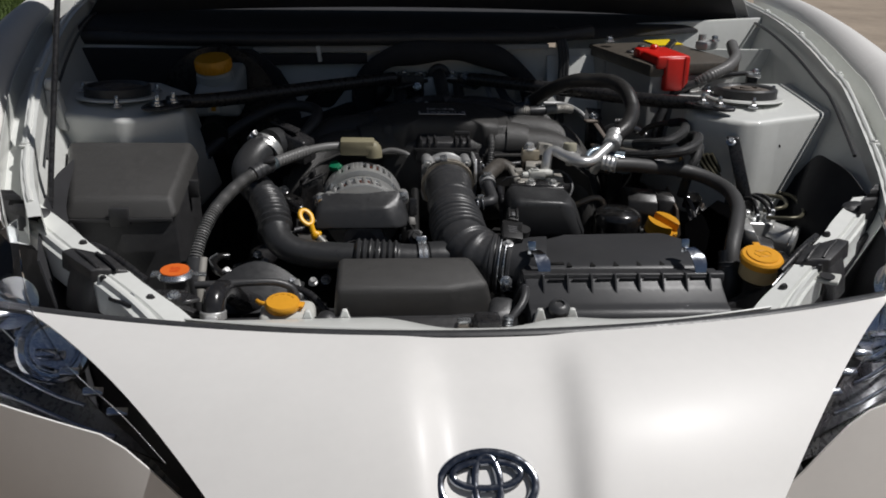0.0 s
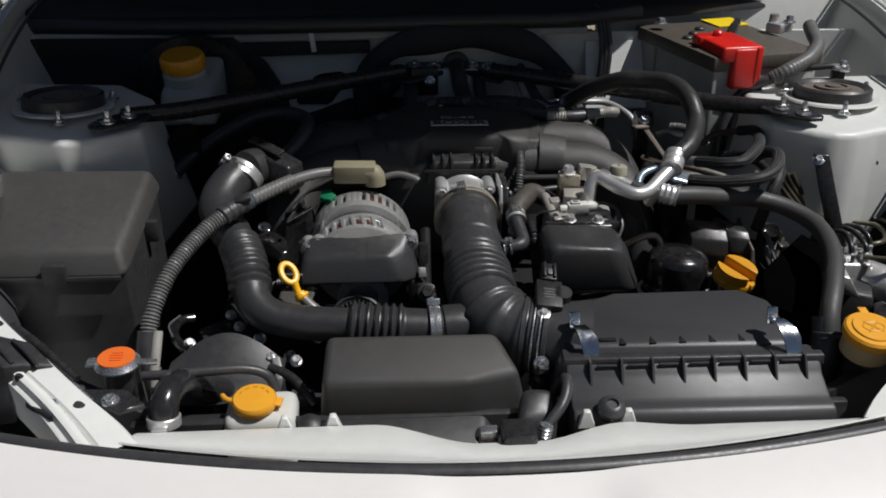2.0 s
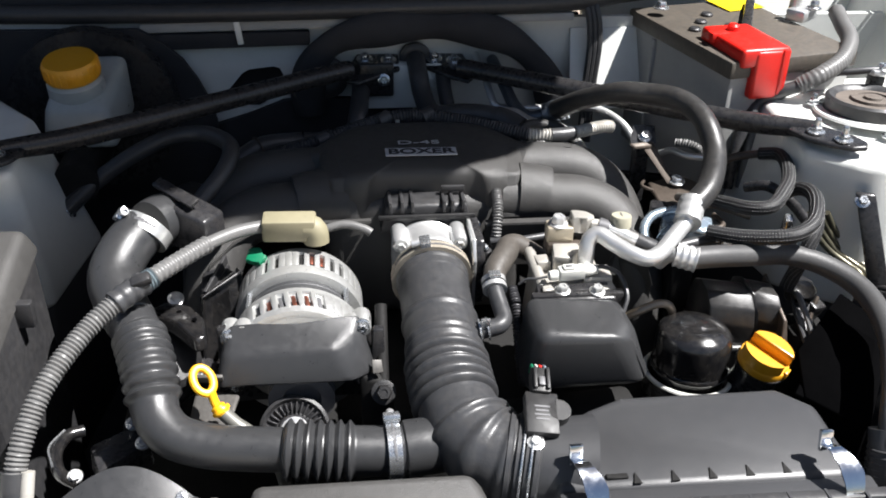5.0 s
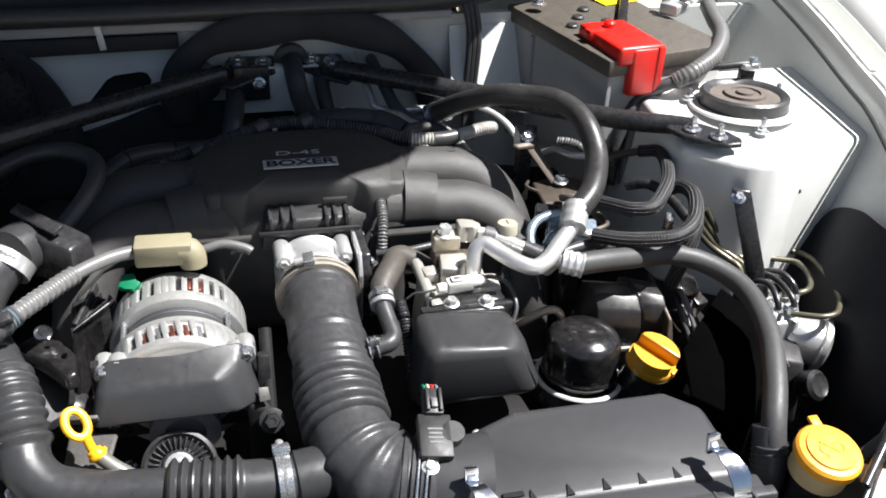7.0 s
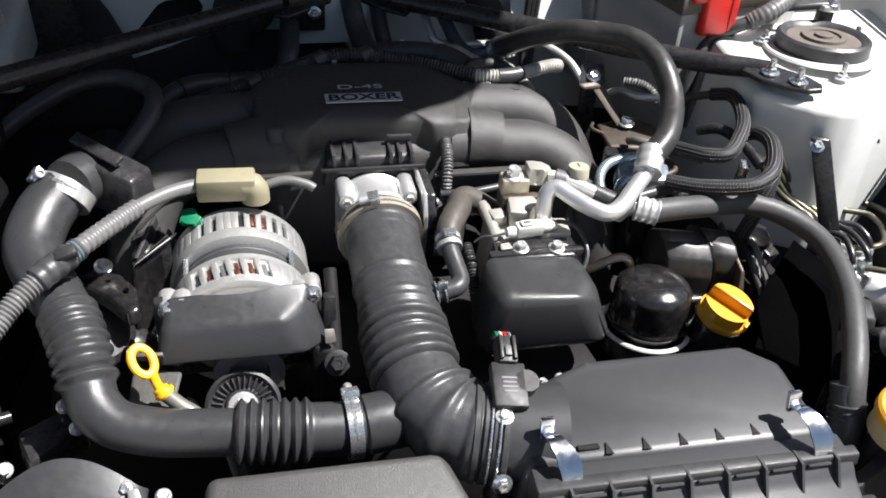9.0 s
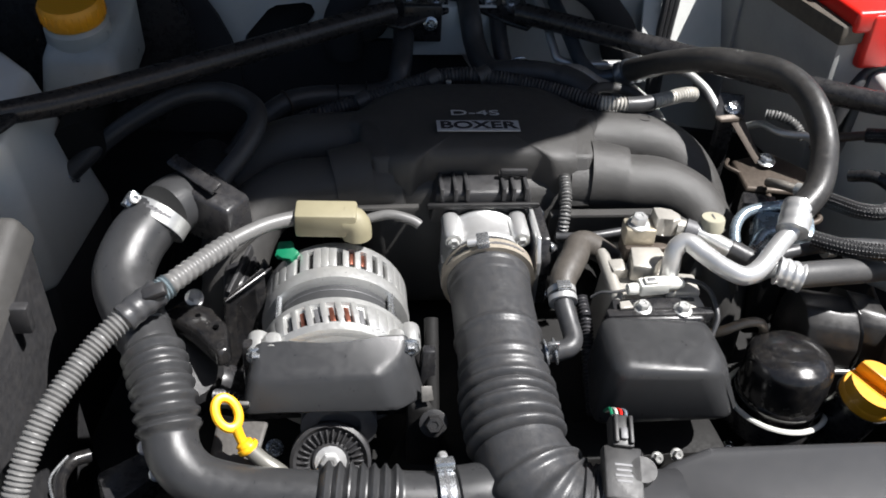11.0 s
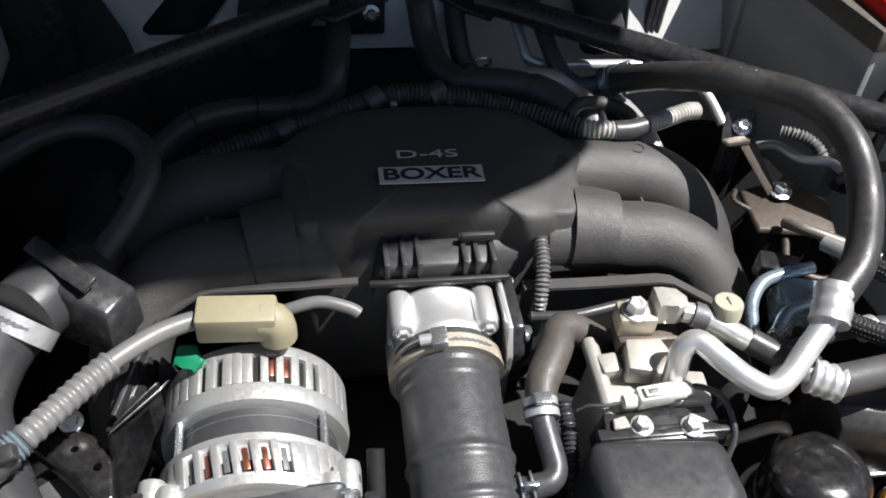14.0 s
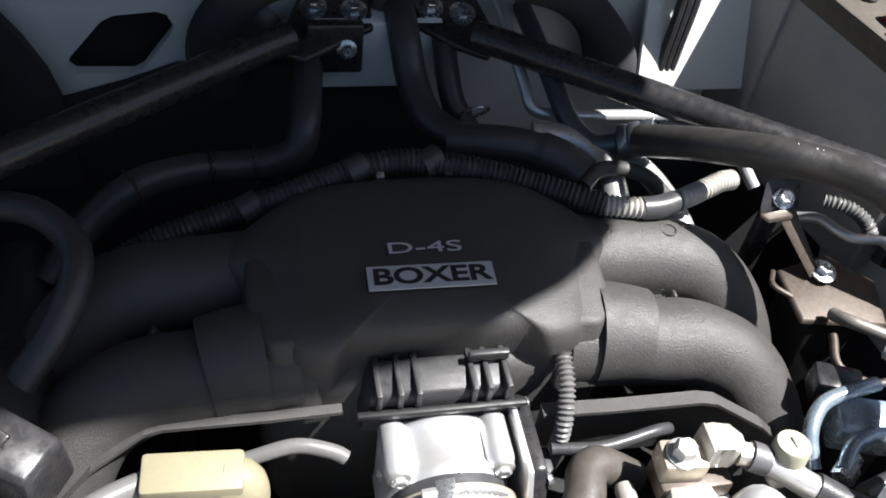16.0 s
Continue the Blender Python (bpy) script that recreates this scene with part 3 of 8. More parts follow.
        p = a_.lerp(b_, v)
        return f((p.x, p.y, p.z + h))

    def rail_skin(u, v):
        """Folded section: inner drop, top with a long groove, raised outer lip, outer drop."""
        sec = [(-0.04, -0.045), (-0.02, -0.008), (0.04, 0.0), (0.58, 0.0), (0.63, -0.005), (0.70, -0.005), (0.75, 0.001), (0.84, 0.001), (0.88, -0.008), (0.97, -0.008), (1.0, -0.045)]
        k = v * (len(sec) - 1)
        i = min(len(sec) - 2, int(k))
        q = k - i
        w_, h_ = (sec[i][j] * (1 - q) + sec[i + 1][j] * q for j in (0, 1))
        if w_ < 0.3:
            w_ += 0.055 * (0.5 + 0.5 * math.sin(u * 21 + 1.0)) * (1 - max(0, w_) / 0.3)
        return on_rail(u, w_, h_)

    rail = part("upper_rail", sheet(rail_skin, 40, 30, 0.003), BAYWHITE, car, "white pressed upper rail behind the headlamp")
    for u, v, r in ((0.10, 0.40, 0.017), (0.90, 0.25, 0.017), (0.72, 0.35, 0.005), (0.32, 0.22, 0.005), (0.60, 0.85, 0.004)):
        c = on_rail(u, v, 0.0)
        part("rubber_plug", lathe([(r, -0.004), (r, 0.003), (r * 0.6, 0.007), (0, 0.007)], along(c, f((-0.05 + 2 * CX * (side < 0), -0.28, 0.95)) if side > 0 else (0.05, -0.28, 0.95)) @ Matrix.Diagonal((1.25, 0.8, 1, 1)), 20), PLASTIC, rail, "black rubber plug" if r > 0.01 else "")
    strap_lo = [on_rail(0.40, -0.02, -0.004), on_rail(0.53, 0.04, -0.004), on_rail(0.58, 0.70, -0.004), on_rail(0.60, 1.12, -0.014), on_rail(0.46, 1.18, -0.014), on_rail(0.40, 0.70, -0.004)]
    strap_hi = [on_rail(0.40, -0.01, 0.005), on_rail(0.53, 0.05, 0.005), on_rail(0.57, 0.70, 0.010), on_rail(0.59, 1.10, 0.012), on_rail(0.47, 1.14, 0.012), on_rail(0.41, 0.70, 0.010)]
    strap = part("lamp_bracket", hull8(strap_lo, strap_hi, 0.003), PLASTIC, rail, "black plastic headlamp bracket across the rail")
    for v in (0.35, 0.75):
        part("bracket_rib", tube([on_rail(0.43, v, 0.010), on_rail(0.50, v + 0.04, 0.013), on_rail(0.56, v + 0.08, 0.011)], 0.0024, 8), PLASTIC, strap)
    part("bracket_arm", hull8([on_rail(0.48, 1.10, -0.05), on_rail(0.62, 1.10, -0.05), on_rail(0.64, 1.45, -0.06), on_rail(0.50, 1.45, -0.06)], [on_rail(0.48, 1.08, 0.004), on_rail(0.60, 1.06, 0.004), on_rail(0.60, 1.30, -0.02), on_rail(0.50, 1.30, -0.02)], 0.004), PLASTIC, strap)
    back = part("lamp_bracket", hull8([on_rail(0.0, 0.55, -0.03), on_rail(0.16, 0.62, -0.03), on_rail(0.22, 1.25, -0.05), on_rail(0.0, 1.3, -0.04)], [on_rail(0.02, 0.60, 0.020), on_rail(0.13, 0.66, 0.012), on_rail(0.20, 1.18, 0.008), on_rail(0.02, 1.2, 0.020)], 0.006), PLASTIC, rail, "black ribbed lamp mount")
    for k in range(4):
        part("mount_fin", hull8([on_rail(0.03 + 0.04 * k, 0.64, 0.0), on_rail(0.045 + 0.04 * k, 0.64, 0.0), on_rail(0.045 + 0.04 * k, 1.15, 0.0), on_rail(0.03 + 0.04 * k, 1.15, 0.0)], [on_rail(0.03 + 0.04 * k, 0.70, 0.024), on_rail(0.045 + 0.04 * k, 0.70, 0.024), on_rail(0.045 + 0.04 * k, 1.05, 0.022), on_rail(0.03 + 0.04 * k, 1.05, 0.022)], 0.001, 1), PLASTIC, back)
    part("wire_clip", tube([on_rail(0.30, -0.08, -0.004), on_rail(0.42, -0.10, 0.002), on_rail(0.55, -0.16, -0.002)], 0.005, 10), BLACKMETAL, rail, "black wire along the rail")
    part("rail_edge", tube([on_rail(0.50, -0.10, -0.006), on_rail(0.58, -0.05, -0.004), on_rail(0.66, -0.07, -0.006)], 0.0018, 8), ZINC, rail)
    return w


wing(1)
wing(-1)

# radiator panel
def slam(u, v):
    x = -0.335 + 0.77 * u
    dx = x - CX
    y0 = seam_y(dx) + 0.018
    rear = -0.546 - 0.020 * ease(x, 0.10, 0.25) - 0.038 * (1 - ease(abs(dx), 0.03, 0.14))
    y = y0 + v * max(0.014, rear - y0)
    z = 0.7125 - 0.014 * min(1, v * 3.5) - 0.018 * v * v
    return (x, y, z)


slam_panel = part("radiator_panel", sheet(slam, 60, 12, 0.002), BAYWHITE, car, "white painted radiator support panel")
for x, y, z, r in ((-0.17, -0.56, 0.668, 0.006), (-0.13, -0.565, 0.668, 0.004), (0.19, -0.575, 0.668, 0.004), (0.30, -0.565, 0.669, 0.009), (-0.27, -0.55, 0.668, 0.007), (0.36, -0.555, 0.668, 0.005)):
    part("panel_hole", lathe([(r, 0.0), (r, 0.0022), (0, 0.0022)], Matrix.Translation((x, y, z)), 16), PLASTIC, slam_panel)
part("bonnet_catch", rbox((0.018, 0.008, 0.012), Matrix.Translation((0.243, -0.578, 0.677)), 0.002), PLASTIC, slam_panel, "black plastic clip")
for x in (0.133, 0.178):
    part("panel_tab", hull8([(x - 0.010, -0.55, 0.668), (x + 0.010, -0.55, 0.668), (x + 0.009, -0.538, 0.668), (x - 0.009, -0.538, 0.668)], [(x - 0.0035, -0.548, 0.688), (x + 0.0035, -0.548, 0.688), (x + 0.0035, -0.541, 0.688), (x - 0.0035, -0.541, 0.688)], 0.001, 1), BAYWHITE, slam_panel, "white raised panel tab")
for x in (-0.135, -0.185):
    part("panel_tab", hull8([(x - 0.011, -0.545, 0.668), (x + 0.011, -0.545, 0.668), (x + 0.01, -0.53, 0.668), (x - 0.01, -0.53, 0.668)], [(x - 0.003, -0.543, 0.69), (x + 0.003, -0.543, 0.69), (x + 0.003, -0.535, 0.69), (x - 0.003, -0.535, 0.69)], 0.001, 1), BAYWHITE, slam_panel)
# front closing wall under the panel and bay floor
part("front_wall", rbox((0.80, 0.012, 0.40), Matrix.Translation((CX, -0.50, 0.46)), 0.003), PLASTIC, car, "black radiator shroud")
part("undertray", rbox((1.36, 1.02, 0.02), Matrix.Translation((CX, -0.10, 0.27)), 0.004), PLASTIC, car, "black undertray")

for f in (lambda p: p, mir):
    part("side_baffle", hull8([f(p) for p in ((0.40, -0.50, 0.33), (0.72, -0.40, 0.33), (0.72, -0.385, 0.33), (0.40, -0.485, 0.33))], [f(p) for p in ((0.40, -0.50, 0.655), (0.70, -0.40, 0.745), (0.70, -0.385, 0.745), (0.40, -0.485, 0.655))], 0.003), PLASTIC, car, "black plastic side baffle")
    # chassis legs coloured black in place of the shadow on them
    part("shade_leg", hull8([f(p) for p in ((0.44, -0.40, 0.30), (0.66, -0.38, 0.30), (0.70, 0.28, 0.30), (0.42, 0.28, 0.30))], [f(p) for p in ((0.445, -0.39, 0.42), (0.655, -0.37, 0.42), (0.69, 0.27, 0.42), (0.43, 0.27, 0.42))], 0.01), FELTSHADE, car, "chassis leg with shadow put into its black colour")

# firewall with its openings, and the cowl
fire_y = 0.315


def cut_panel(outline, holes, y, thick, material, name, parent, label=""):
    """A pressed upright panel with real openings: outline and holes in x and z."""
    b = bmesh.new()
    import_edges = []
    for loop in [outline] + holes:
        vs = [b.verts.new((x, y, z)) for x, z in loop]
        import_edges += [b.edges.new((vs[k], vs[(k + 1) % len(vs)])) for k in range(len(vs))]
    bmesh.ops.triangle_fill(b, use_beauty=True, edges=import_edges)
    res = bmesh.ops.extrude_face_region(b, geom=b.faces[:])
    bmesh.ops.translate(b, verts=[g for g in res["geom"] if isinstance(g, bmesh.types.BMVert)], vec=(0, thick, 0))
    return part(name, b, material, parent, label)


def oval(cx, cz, rx, rz, n=18, sq=1.0, lean=0.0):
    pts = []
    for k in range(n):
        a = 2 * math.pi * k / n
        c, s = math.cos(a), math.sin(a)
        x = rx * math.copysign(abs(c) ** sq, c)
        z = rz * math.copysign(abs(s) ** sq, s)
        pts.append((cx + x + lean * z, cz + z))
    return pts


cut_panel([(-0.78, 0.35), (0.87, 0.35), (0.87, 0.905), (0.30, 0.905), (-0.21, 0.905), (-0.78, 0.905)],
          [[(-0.228, 0.778), (-0.224, 0.790), (-0.193, 0.826), (-0.182, 0.832), (-0.146, 0.836), (-0.137, 0.833), (-0.132, 0.822), (-0.136, 0.812), (-0.163, 0.776), (-0.172, 0.771), (-0.222, 0.772)], oval(-0.40, 0.80, 0.10, 0.085), oval(0.065, 0.848, 0.024, 0.022)],
          fire_y, 0.012, BAYWHITE, "firewall", car, "white firewall with dark openings")
cut_panel([(-0.62, 0.35), (0.62, 0.35), (0.62, 0.62), (0.40, 0.65), (0.20, 0.68), (0.08, 0.74), (0.05, 0.785), (-0.10, 0.790), (-0.134, 0.786), (-0.180, 0.768), (-0.231, 0.752), (-0.30, 0.735), (-0.62, 0.70)], [], fire_y - 0.014, 0.011, FELTSHADE, "insulation_pad", car, "black insulation pad low on the firewall")
cut_panel([(-0.78, 0.66), (-0.229, 0.66), (-0.233, 0.762), (-0.240, 0.793), (-0.254, 0.826), (-0.272, 0.856), (-0.296, 0.880), (-0.33, 0.902), (-0.78, 0.902)], [], fire_y - 0.027, 0.010, FELTSHADE, "insulation_pad", car, "black insulation pad behind the brake servo")
part("scuttle_panel", hull8([(0.300, 0.268, 0.775), (0.445, 0.268, 0.775), (0.445, 0.273, 0.772), (0.300, 0.273, 0.772)], [(0.300, 0.310, 0.890), (0.445, 0.310, 0.890), (0.445, 0.3145, 0.888), (0.300, 0.3145, 0.888)], 0.001, 1), BAYWHITE, car, "white sloping scuttle panel beside the battery")
part("bulkhead", hull8([(0.335, 0.372, 0.60), (0.875, 0.420, 0.60), (0.875, 0.435, 0.60), (0.335, 0.387, 0.60)], [(0.335, 0.380, 0.940), (0.855, 0.428, 0.962), (0.855, 0.443, 0.962), (0.335, 0.395, 0.940)], 0.004), BAYWHITE, car, "white bulkhead behind the battery")
part("firewall_liner", rbox((1.10, 0.012, 0.56), Matrix.Translation((CX - 0.27, fire_y + 0.045, 0.62)), 0.003), FELTSHADE, car, "black sound-deadening felt behind the firewall")
part("cowl_seal", tube([(-0.78, 0.34, 0.918), (-0.5, 0.315, 0.918), (-0.2, 0.300, 0.922), (CX, 0.296, 0.928), (0.29, 0.300, 0.932), (0.40, 0.33, 0.940)], 0.014, 12, 0.02), RUBBER, car, "black rubber cowl seal")
part("cowl", hull8([(-0.80, 0.32, 0.918), (0.36, 0.31, 0.922), (0.84, 0.46, 0.93), (0.84, 0.62, 0.93), (-0.80, 0.62, 0.93)], [(-0.80, 0.33, 0.940), (0.36, 0.32, 0.944), (0.84, 0.47, 0.95), (0.84, 0.62, 0.96), (-0.80, 0.62, 0.96)], 0.008), FELTSHADE, car, "black cowl panel")
# same paint as the firewall; the grey stands for shade under the seal
part("cowl_flange", hull8([(-0.33, 0.300, 0.892), (0.30, 0.290, 0.906), (0.30, 0.325, 0.912), (-0.33, 0.325, 0.898)], [(-0.33, 0.302, 0.906), (0.30, 0.292, 0.918), (0.30, 0.325, 0.919), (-0.33, 0.325, 0.907)], 0.003), GREYPANEL, car, "folded cowl flange, greyed for the shade under the seal")
part("felt_strip", hull8([(-0.34, 0.299, 0.866), (-0.09, 0.299, 0.872), (-0.09, 0.312, 0.872), (-0.34, 0.312, 0.866)], [(-0.34, 0.299, 0.890), (-0.09, 0.299, 0.893), (-0.09, 0.312, 0.893), (-0.34, 0.312, 0.890)], 0.003), FELTSHADE, car, "black felt strip under the cowl flange")
part("cowl_tab", rbox((0.009, 0.005, 0.034), Matrix.Translation((-0.191, 0.296, 0.893)) @ pose(0, 0, 0, 0, -8, 0), 0.0015), BAYWHITE, car, "small white tab")
arch = part("insulator_arch", tube([(-0.094, 0.296, 0.770), (-0.096, 0.292, 0.815), (-0.082, 0.288, 0.856), (-0.045, 0.286, 0.886), (0.02, 0.288, 0.899), (0.11, 0.288, 0.901), (0.185, 0.286, 0.888), (0.232, 0.284, 0.860), (0.262, 0.284, 0.822), (0.280, 0.288, 0.775)], lambda sl, t: 0.023 + 0.004 * math.sin(sl * 40), 18, 0.008, squash=0.75), FELTSHADE, car, "black foam insulator arching over the firewall")
part("arch_grommet", lathe([(0.030, 0), (0.032, 0.006), (0.024, 0.012), (0.012, 0.013), (0, 0.010)], along((-0.068, 0.305, 0.822), (0, -1, 0.1)), 28), RUBBER, arch, "round rubber grommet")
part("grommet_ring", ring(along((-0.100, 0.284, 0.816), (0.1, -1, 0.25)), 0.020, 0.022, 0.0016, n=28), RUSTY, arch, "brassy wire ring")


# bonnet, propped open
HINGE, OPEN = Vector((CX, 0.50, 0.955)), radians(52)


def bonnet_pt(dx, s, lift):
    d = Vector((0, -math.cos(OPEN), math.sin(OPEN)))
    nrm = Vector((0, math.sin(OPEN), math.cos(OPEN)))
    crown = -0.03 * (dx / 0.7) ** 2
    return HINGE + Vector((dx, 0, 0)) + d * s + nrm * (lift + crown)


# half-widths fitted to the cast shadow, narrower than a true bonnet
SHADOW_OUTLINE = [(0, 0.78), (0.10, 0.72), (0.22, 0.62), (0.32, 0.56), (0.40, 0.54), (0.55, 0.542), (0.66, 0.553), (0.76, 0.592), (0.90, 0.642), (1.0, 0.632), (1.08, 0.595), (1.13, 0.52), (1.155, 0.36), (1.20, 0.26), (1.245, 0.12)]


# left edge widened so that its shadow covers the left wing
SHADOW_FLANK = [(s, max(w, 0.68 if s < 1.0 else 0)) for s, w in SHADOW_OUTLINE]


def half_width(s, line=SHADOW_OUTLINE):
    for (s0, w0), (s1, w1) in zip(line, line[1:]):
        if s <= s1:
            return w0 + (w1 - w0) * (s - s0) / (s1 - s0)
    return line[-1][1]


def bonnet(u, v):
    s = 1.245 * v
    return bonnet_pt((2 * u - 1) * half_width(s, SHADOW_OUTLINE if u > 0.5 else SHADOW_FLANK), s, 0.03)


hood = part("bonnet", sheet(bonnet, 30, 46, 0.004), PAINT, car, "white bonnet propped wide open")


def liner(u, v):
    s = 0.02 + 1.20 * v
    return bonnet_pt((2 * u - 1) * max(0.05, half_width(s, SHADOW_OUTLINE if u > 0.5 else SHADOW_FLANK) - 0.03), s, -0.004 + 0.012 * (math.sin(u * 22) * math.sin(v * 14)))


part("bonnet_liner", sheet(liner, 40, 40, 0.006), FELTSHADE, hood, "black underside of the bonnet")
prop_top = bonnet_pt(-0.60, 0.72, 0.0)
prop = part("prop_rod", tube([(-0.575, -0.33, 0.735), (-0.575, -0.30, 0.80), tuple(Vector((-0.575, -0.30, 0.80)).lerp(prop_top, 0.5)), tuple(prop_top)], 0.0045, 10, 0.02), BLACKMETAL, car, "thin black bonnet prop rod")
part("prop_grip", tube([tuple(Vector((-0.575, -0.30, 0.80)).lerp(prop_top, 0.36)), tuple(Vector((-0.575, -0.30, 0.80)).lerp(prop_top, 0.44))], 0.008, 10), PLASTIC, prop, "plastic grip")

# front tyres carry the body
for sx in (-1, 1):
    m = along((CX + sx * 0.76, 0.02, 0.31), (1, 0, 0))
    t = part("tyre", lathe([(0.20, -0.09), (0.285, -0.10), (0.308, -0.08), (0.31, 0), (0.308, 0.08), (0.285, 0.10), (0.20, 0.09)], m, 48), TYRE, car, "black front tyre")
    part("rim", lathe([(0.0, -0.03), (0.06, -0.03), (0.16, 0.02), (0.20, 0.05), (0.20, -0.06), (0.0, -0.06)], m, 40), ALU, t)

# ---- engine ----
# block and heads: dark castings that fill the bay under the ancillaries
block = thing("engine_block", (CX, -0.05, 0.28), "near-black boxer engine block and cylinder heads", "engine")
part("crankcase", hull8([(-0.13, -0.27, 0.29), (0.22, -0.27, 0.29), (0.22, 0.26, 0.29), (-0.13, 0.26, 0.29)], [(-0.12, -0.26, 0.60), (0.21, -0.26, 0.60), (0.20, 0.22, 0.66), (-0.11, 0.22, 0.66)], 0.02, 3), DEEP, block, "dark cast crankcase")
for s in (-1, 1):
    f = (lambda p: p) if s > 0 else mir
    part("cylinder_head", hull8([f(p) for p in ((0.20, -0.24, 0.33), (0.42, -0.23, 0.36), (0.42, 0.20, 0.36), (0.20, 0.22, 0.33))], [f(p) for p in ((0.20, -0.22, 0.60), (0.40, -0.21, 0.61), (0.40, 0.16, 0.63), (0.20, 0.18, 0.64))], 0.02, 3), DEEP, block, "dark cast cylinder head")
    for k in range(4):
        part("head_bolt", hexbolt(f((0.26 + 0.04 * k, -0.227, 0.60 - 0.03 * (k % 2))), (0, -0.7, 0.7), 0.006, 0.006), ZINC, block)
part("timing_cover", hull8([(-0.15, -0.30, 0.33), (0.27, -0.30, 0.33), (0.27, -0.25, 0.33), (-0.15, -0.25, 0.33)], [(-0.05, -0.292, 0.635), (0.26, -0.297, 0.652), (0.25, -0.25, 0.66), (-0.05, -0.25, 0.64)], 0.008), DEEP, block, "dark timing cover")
for x, z in ((0.15, 0.668), (0.168, 0.671), (0.187, 0.668), (0.205, 0.672), (0.222, 0.66), (0.138, 0.652), (0.205, 0.645), (0.235, 0.64)):
    part("cover_bolt", hexbolt((x, -0.302, z - 0.016), (0, -0.75, 0.65), 0.0046, 0.007, 1.3), ALU if (int(x * 1000) % 3) else BLACKMETAL, block)

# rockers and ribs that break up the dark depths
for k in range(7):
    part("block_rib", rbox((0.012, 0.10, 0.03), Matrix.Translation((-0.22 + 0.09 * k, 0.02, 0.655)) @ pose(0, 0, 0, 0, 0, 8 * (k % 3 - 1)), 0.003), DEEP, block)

# ---- intake manifold ----
mani = thing("intake_manifold", (CX, 0.0, 0.60), "grained dark grey plastic intake manifold with four curved runners", "intake manifold")
part("plenum", hull8([(-0.07, -0.07, 0.64), (0.16, -0.07, 0.64), (0.17, 0.08, 0.66), (-0.08, 0.08, 0.66)], [(-0.08, -0.06, 0.80), (0.17, -0.06, 0.80), (0.18, 0.09, 0.80), (-0.09, 0.09, 0.80)], 0.02, 3), TEXTURED, mani, "dark plastic plenum")


def cover_half(k):
    """Outline of the cover as (dx, y) for one side."""
    return [(0.0, 0.100), (0.055, 0.097), (0.100, 0.083), (0.140, 0.052), (0.148, 0.034), (0.137, 0.020), (0.125, 0.006), (0.117, -0.020), (0.104, -0.050), (0.076, -0.060), (0.056, -0.051), (0.0, -0.048)]


def cover():
    """A domed cover: rings that shrink and rise from the rim to the crown."""
    half = cover_half(0)
    loop = [(dx, y) for dx, y in half] + [(-dx, y) for dx, y in half[-2:0:-1]]
    # finer outline
    fine = []
    n = len(loop)
    for i in range(n):
        a, b, c, d = (Vector((*loop[(i + k) % n], 0)) for k in (-1, 0, 1, 2))
        for q in range(5):
            u = q / 5
            fine.append(0.5 * ((2 * b) + (c - a) * u + (2 * a - 5 * b + 4 * c - d) * u * u + (3 * b - a - 3 * c + d) * u ** 3))
    bm = bmesh.new()
    rings = []
    levels = [(1.0, 0.775), (1.0, 0.800), (0.985, 0.815), (0.955, 0.8245), (0.91, 0.829), (0.82, 0.832), (0.6, 0.8345), (0.3, 0.8355)]
    for sc, z in levels:
        ring_ = []
        for p in fine:
            x, y = p.x * sc, (p.y - 0.005) * sc + 0.005
            drop = 0.33 * max(0, abs(x) - 0.075) ** 1.25 if z > 0.78 else 0
            tilt = 0.05 * y
            ring_.append(bm.verts.new((CX + x, y, z + tilt - drop)))
        rings.append(ring_)
    m = len(fine)
    for a, b in zip(rings, rings[1:]):
        for k in range(m):
            bm.faces.new((a[k], a[(k + 1) % m], b[(k + 1) % m], b[k]))
    mid = bm.verts.new((CX, 0.005, 0.8358))
    for k in range(m):
        bm.faces.new((rings[-1][k], rings[-1][(k + 1) % m], mid))
    bm.faces.new(rings[0][::-1])
    return bm


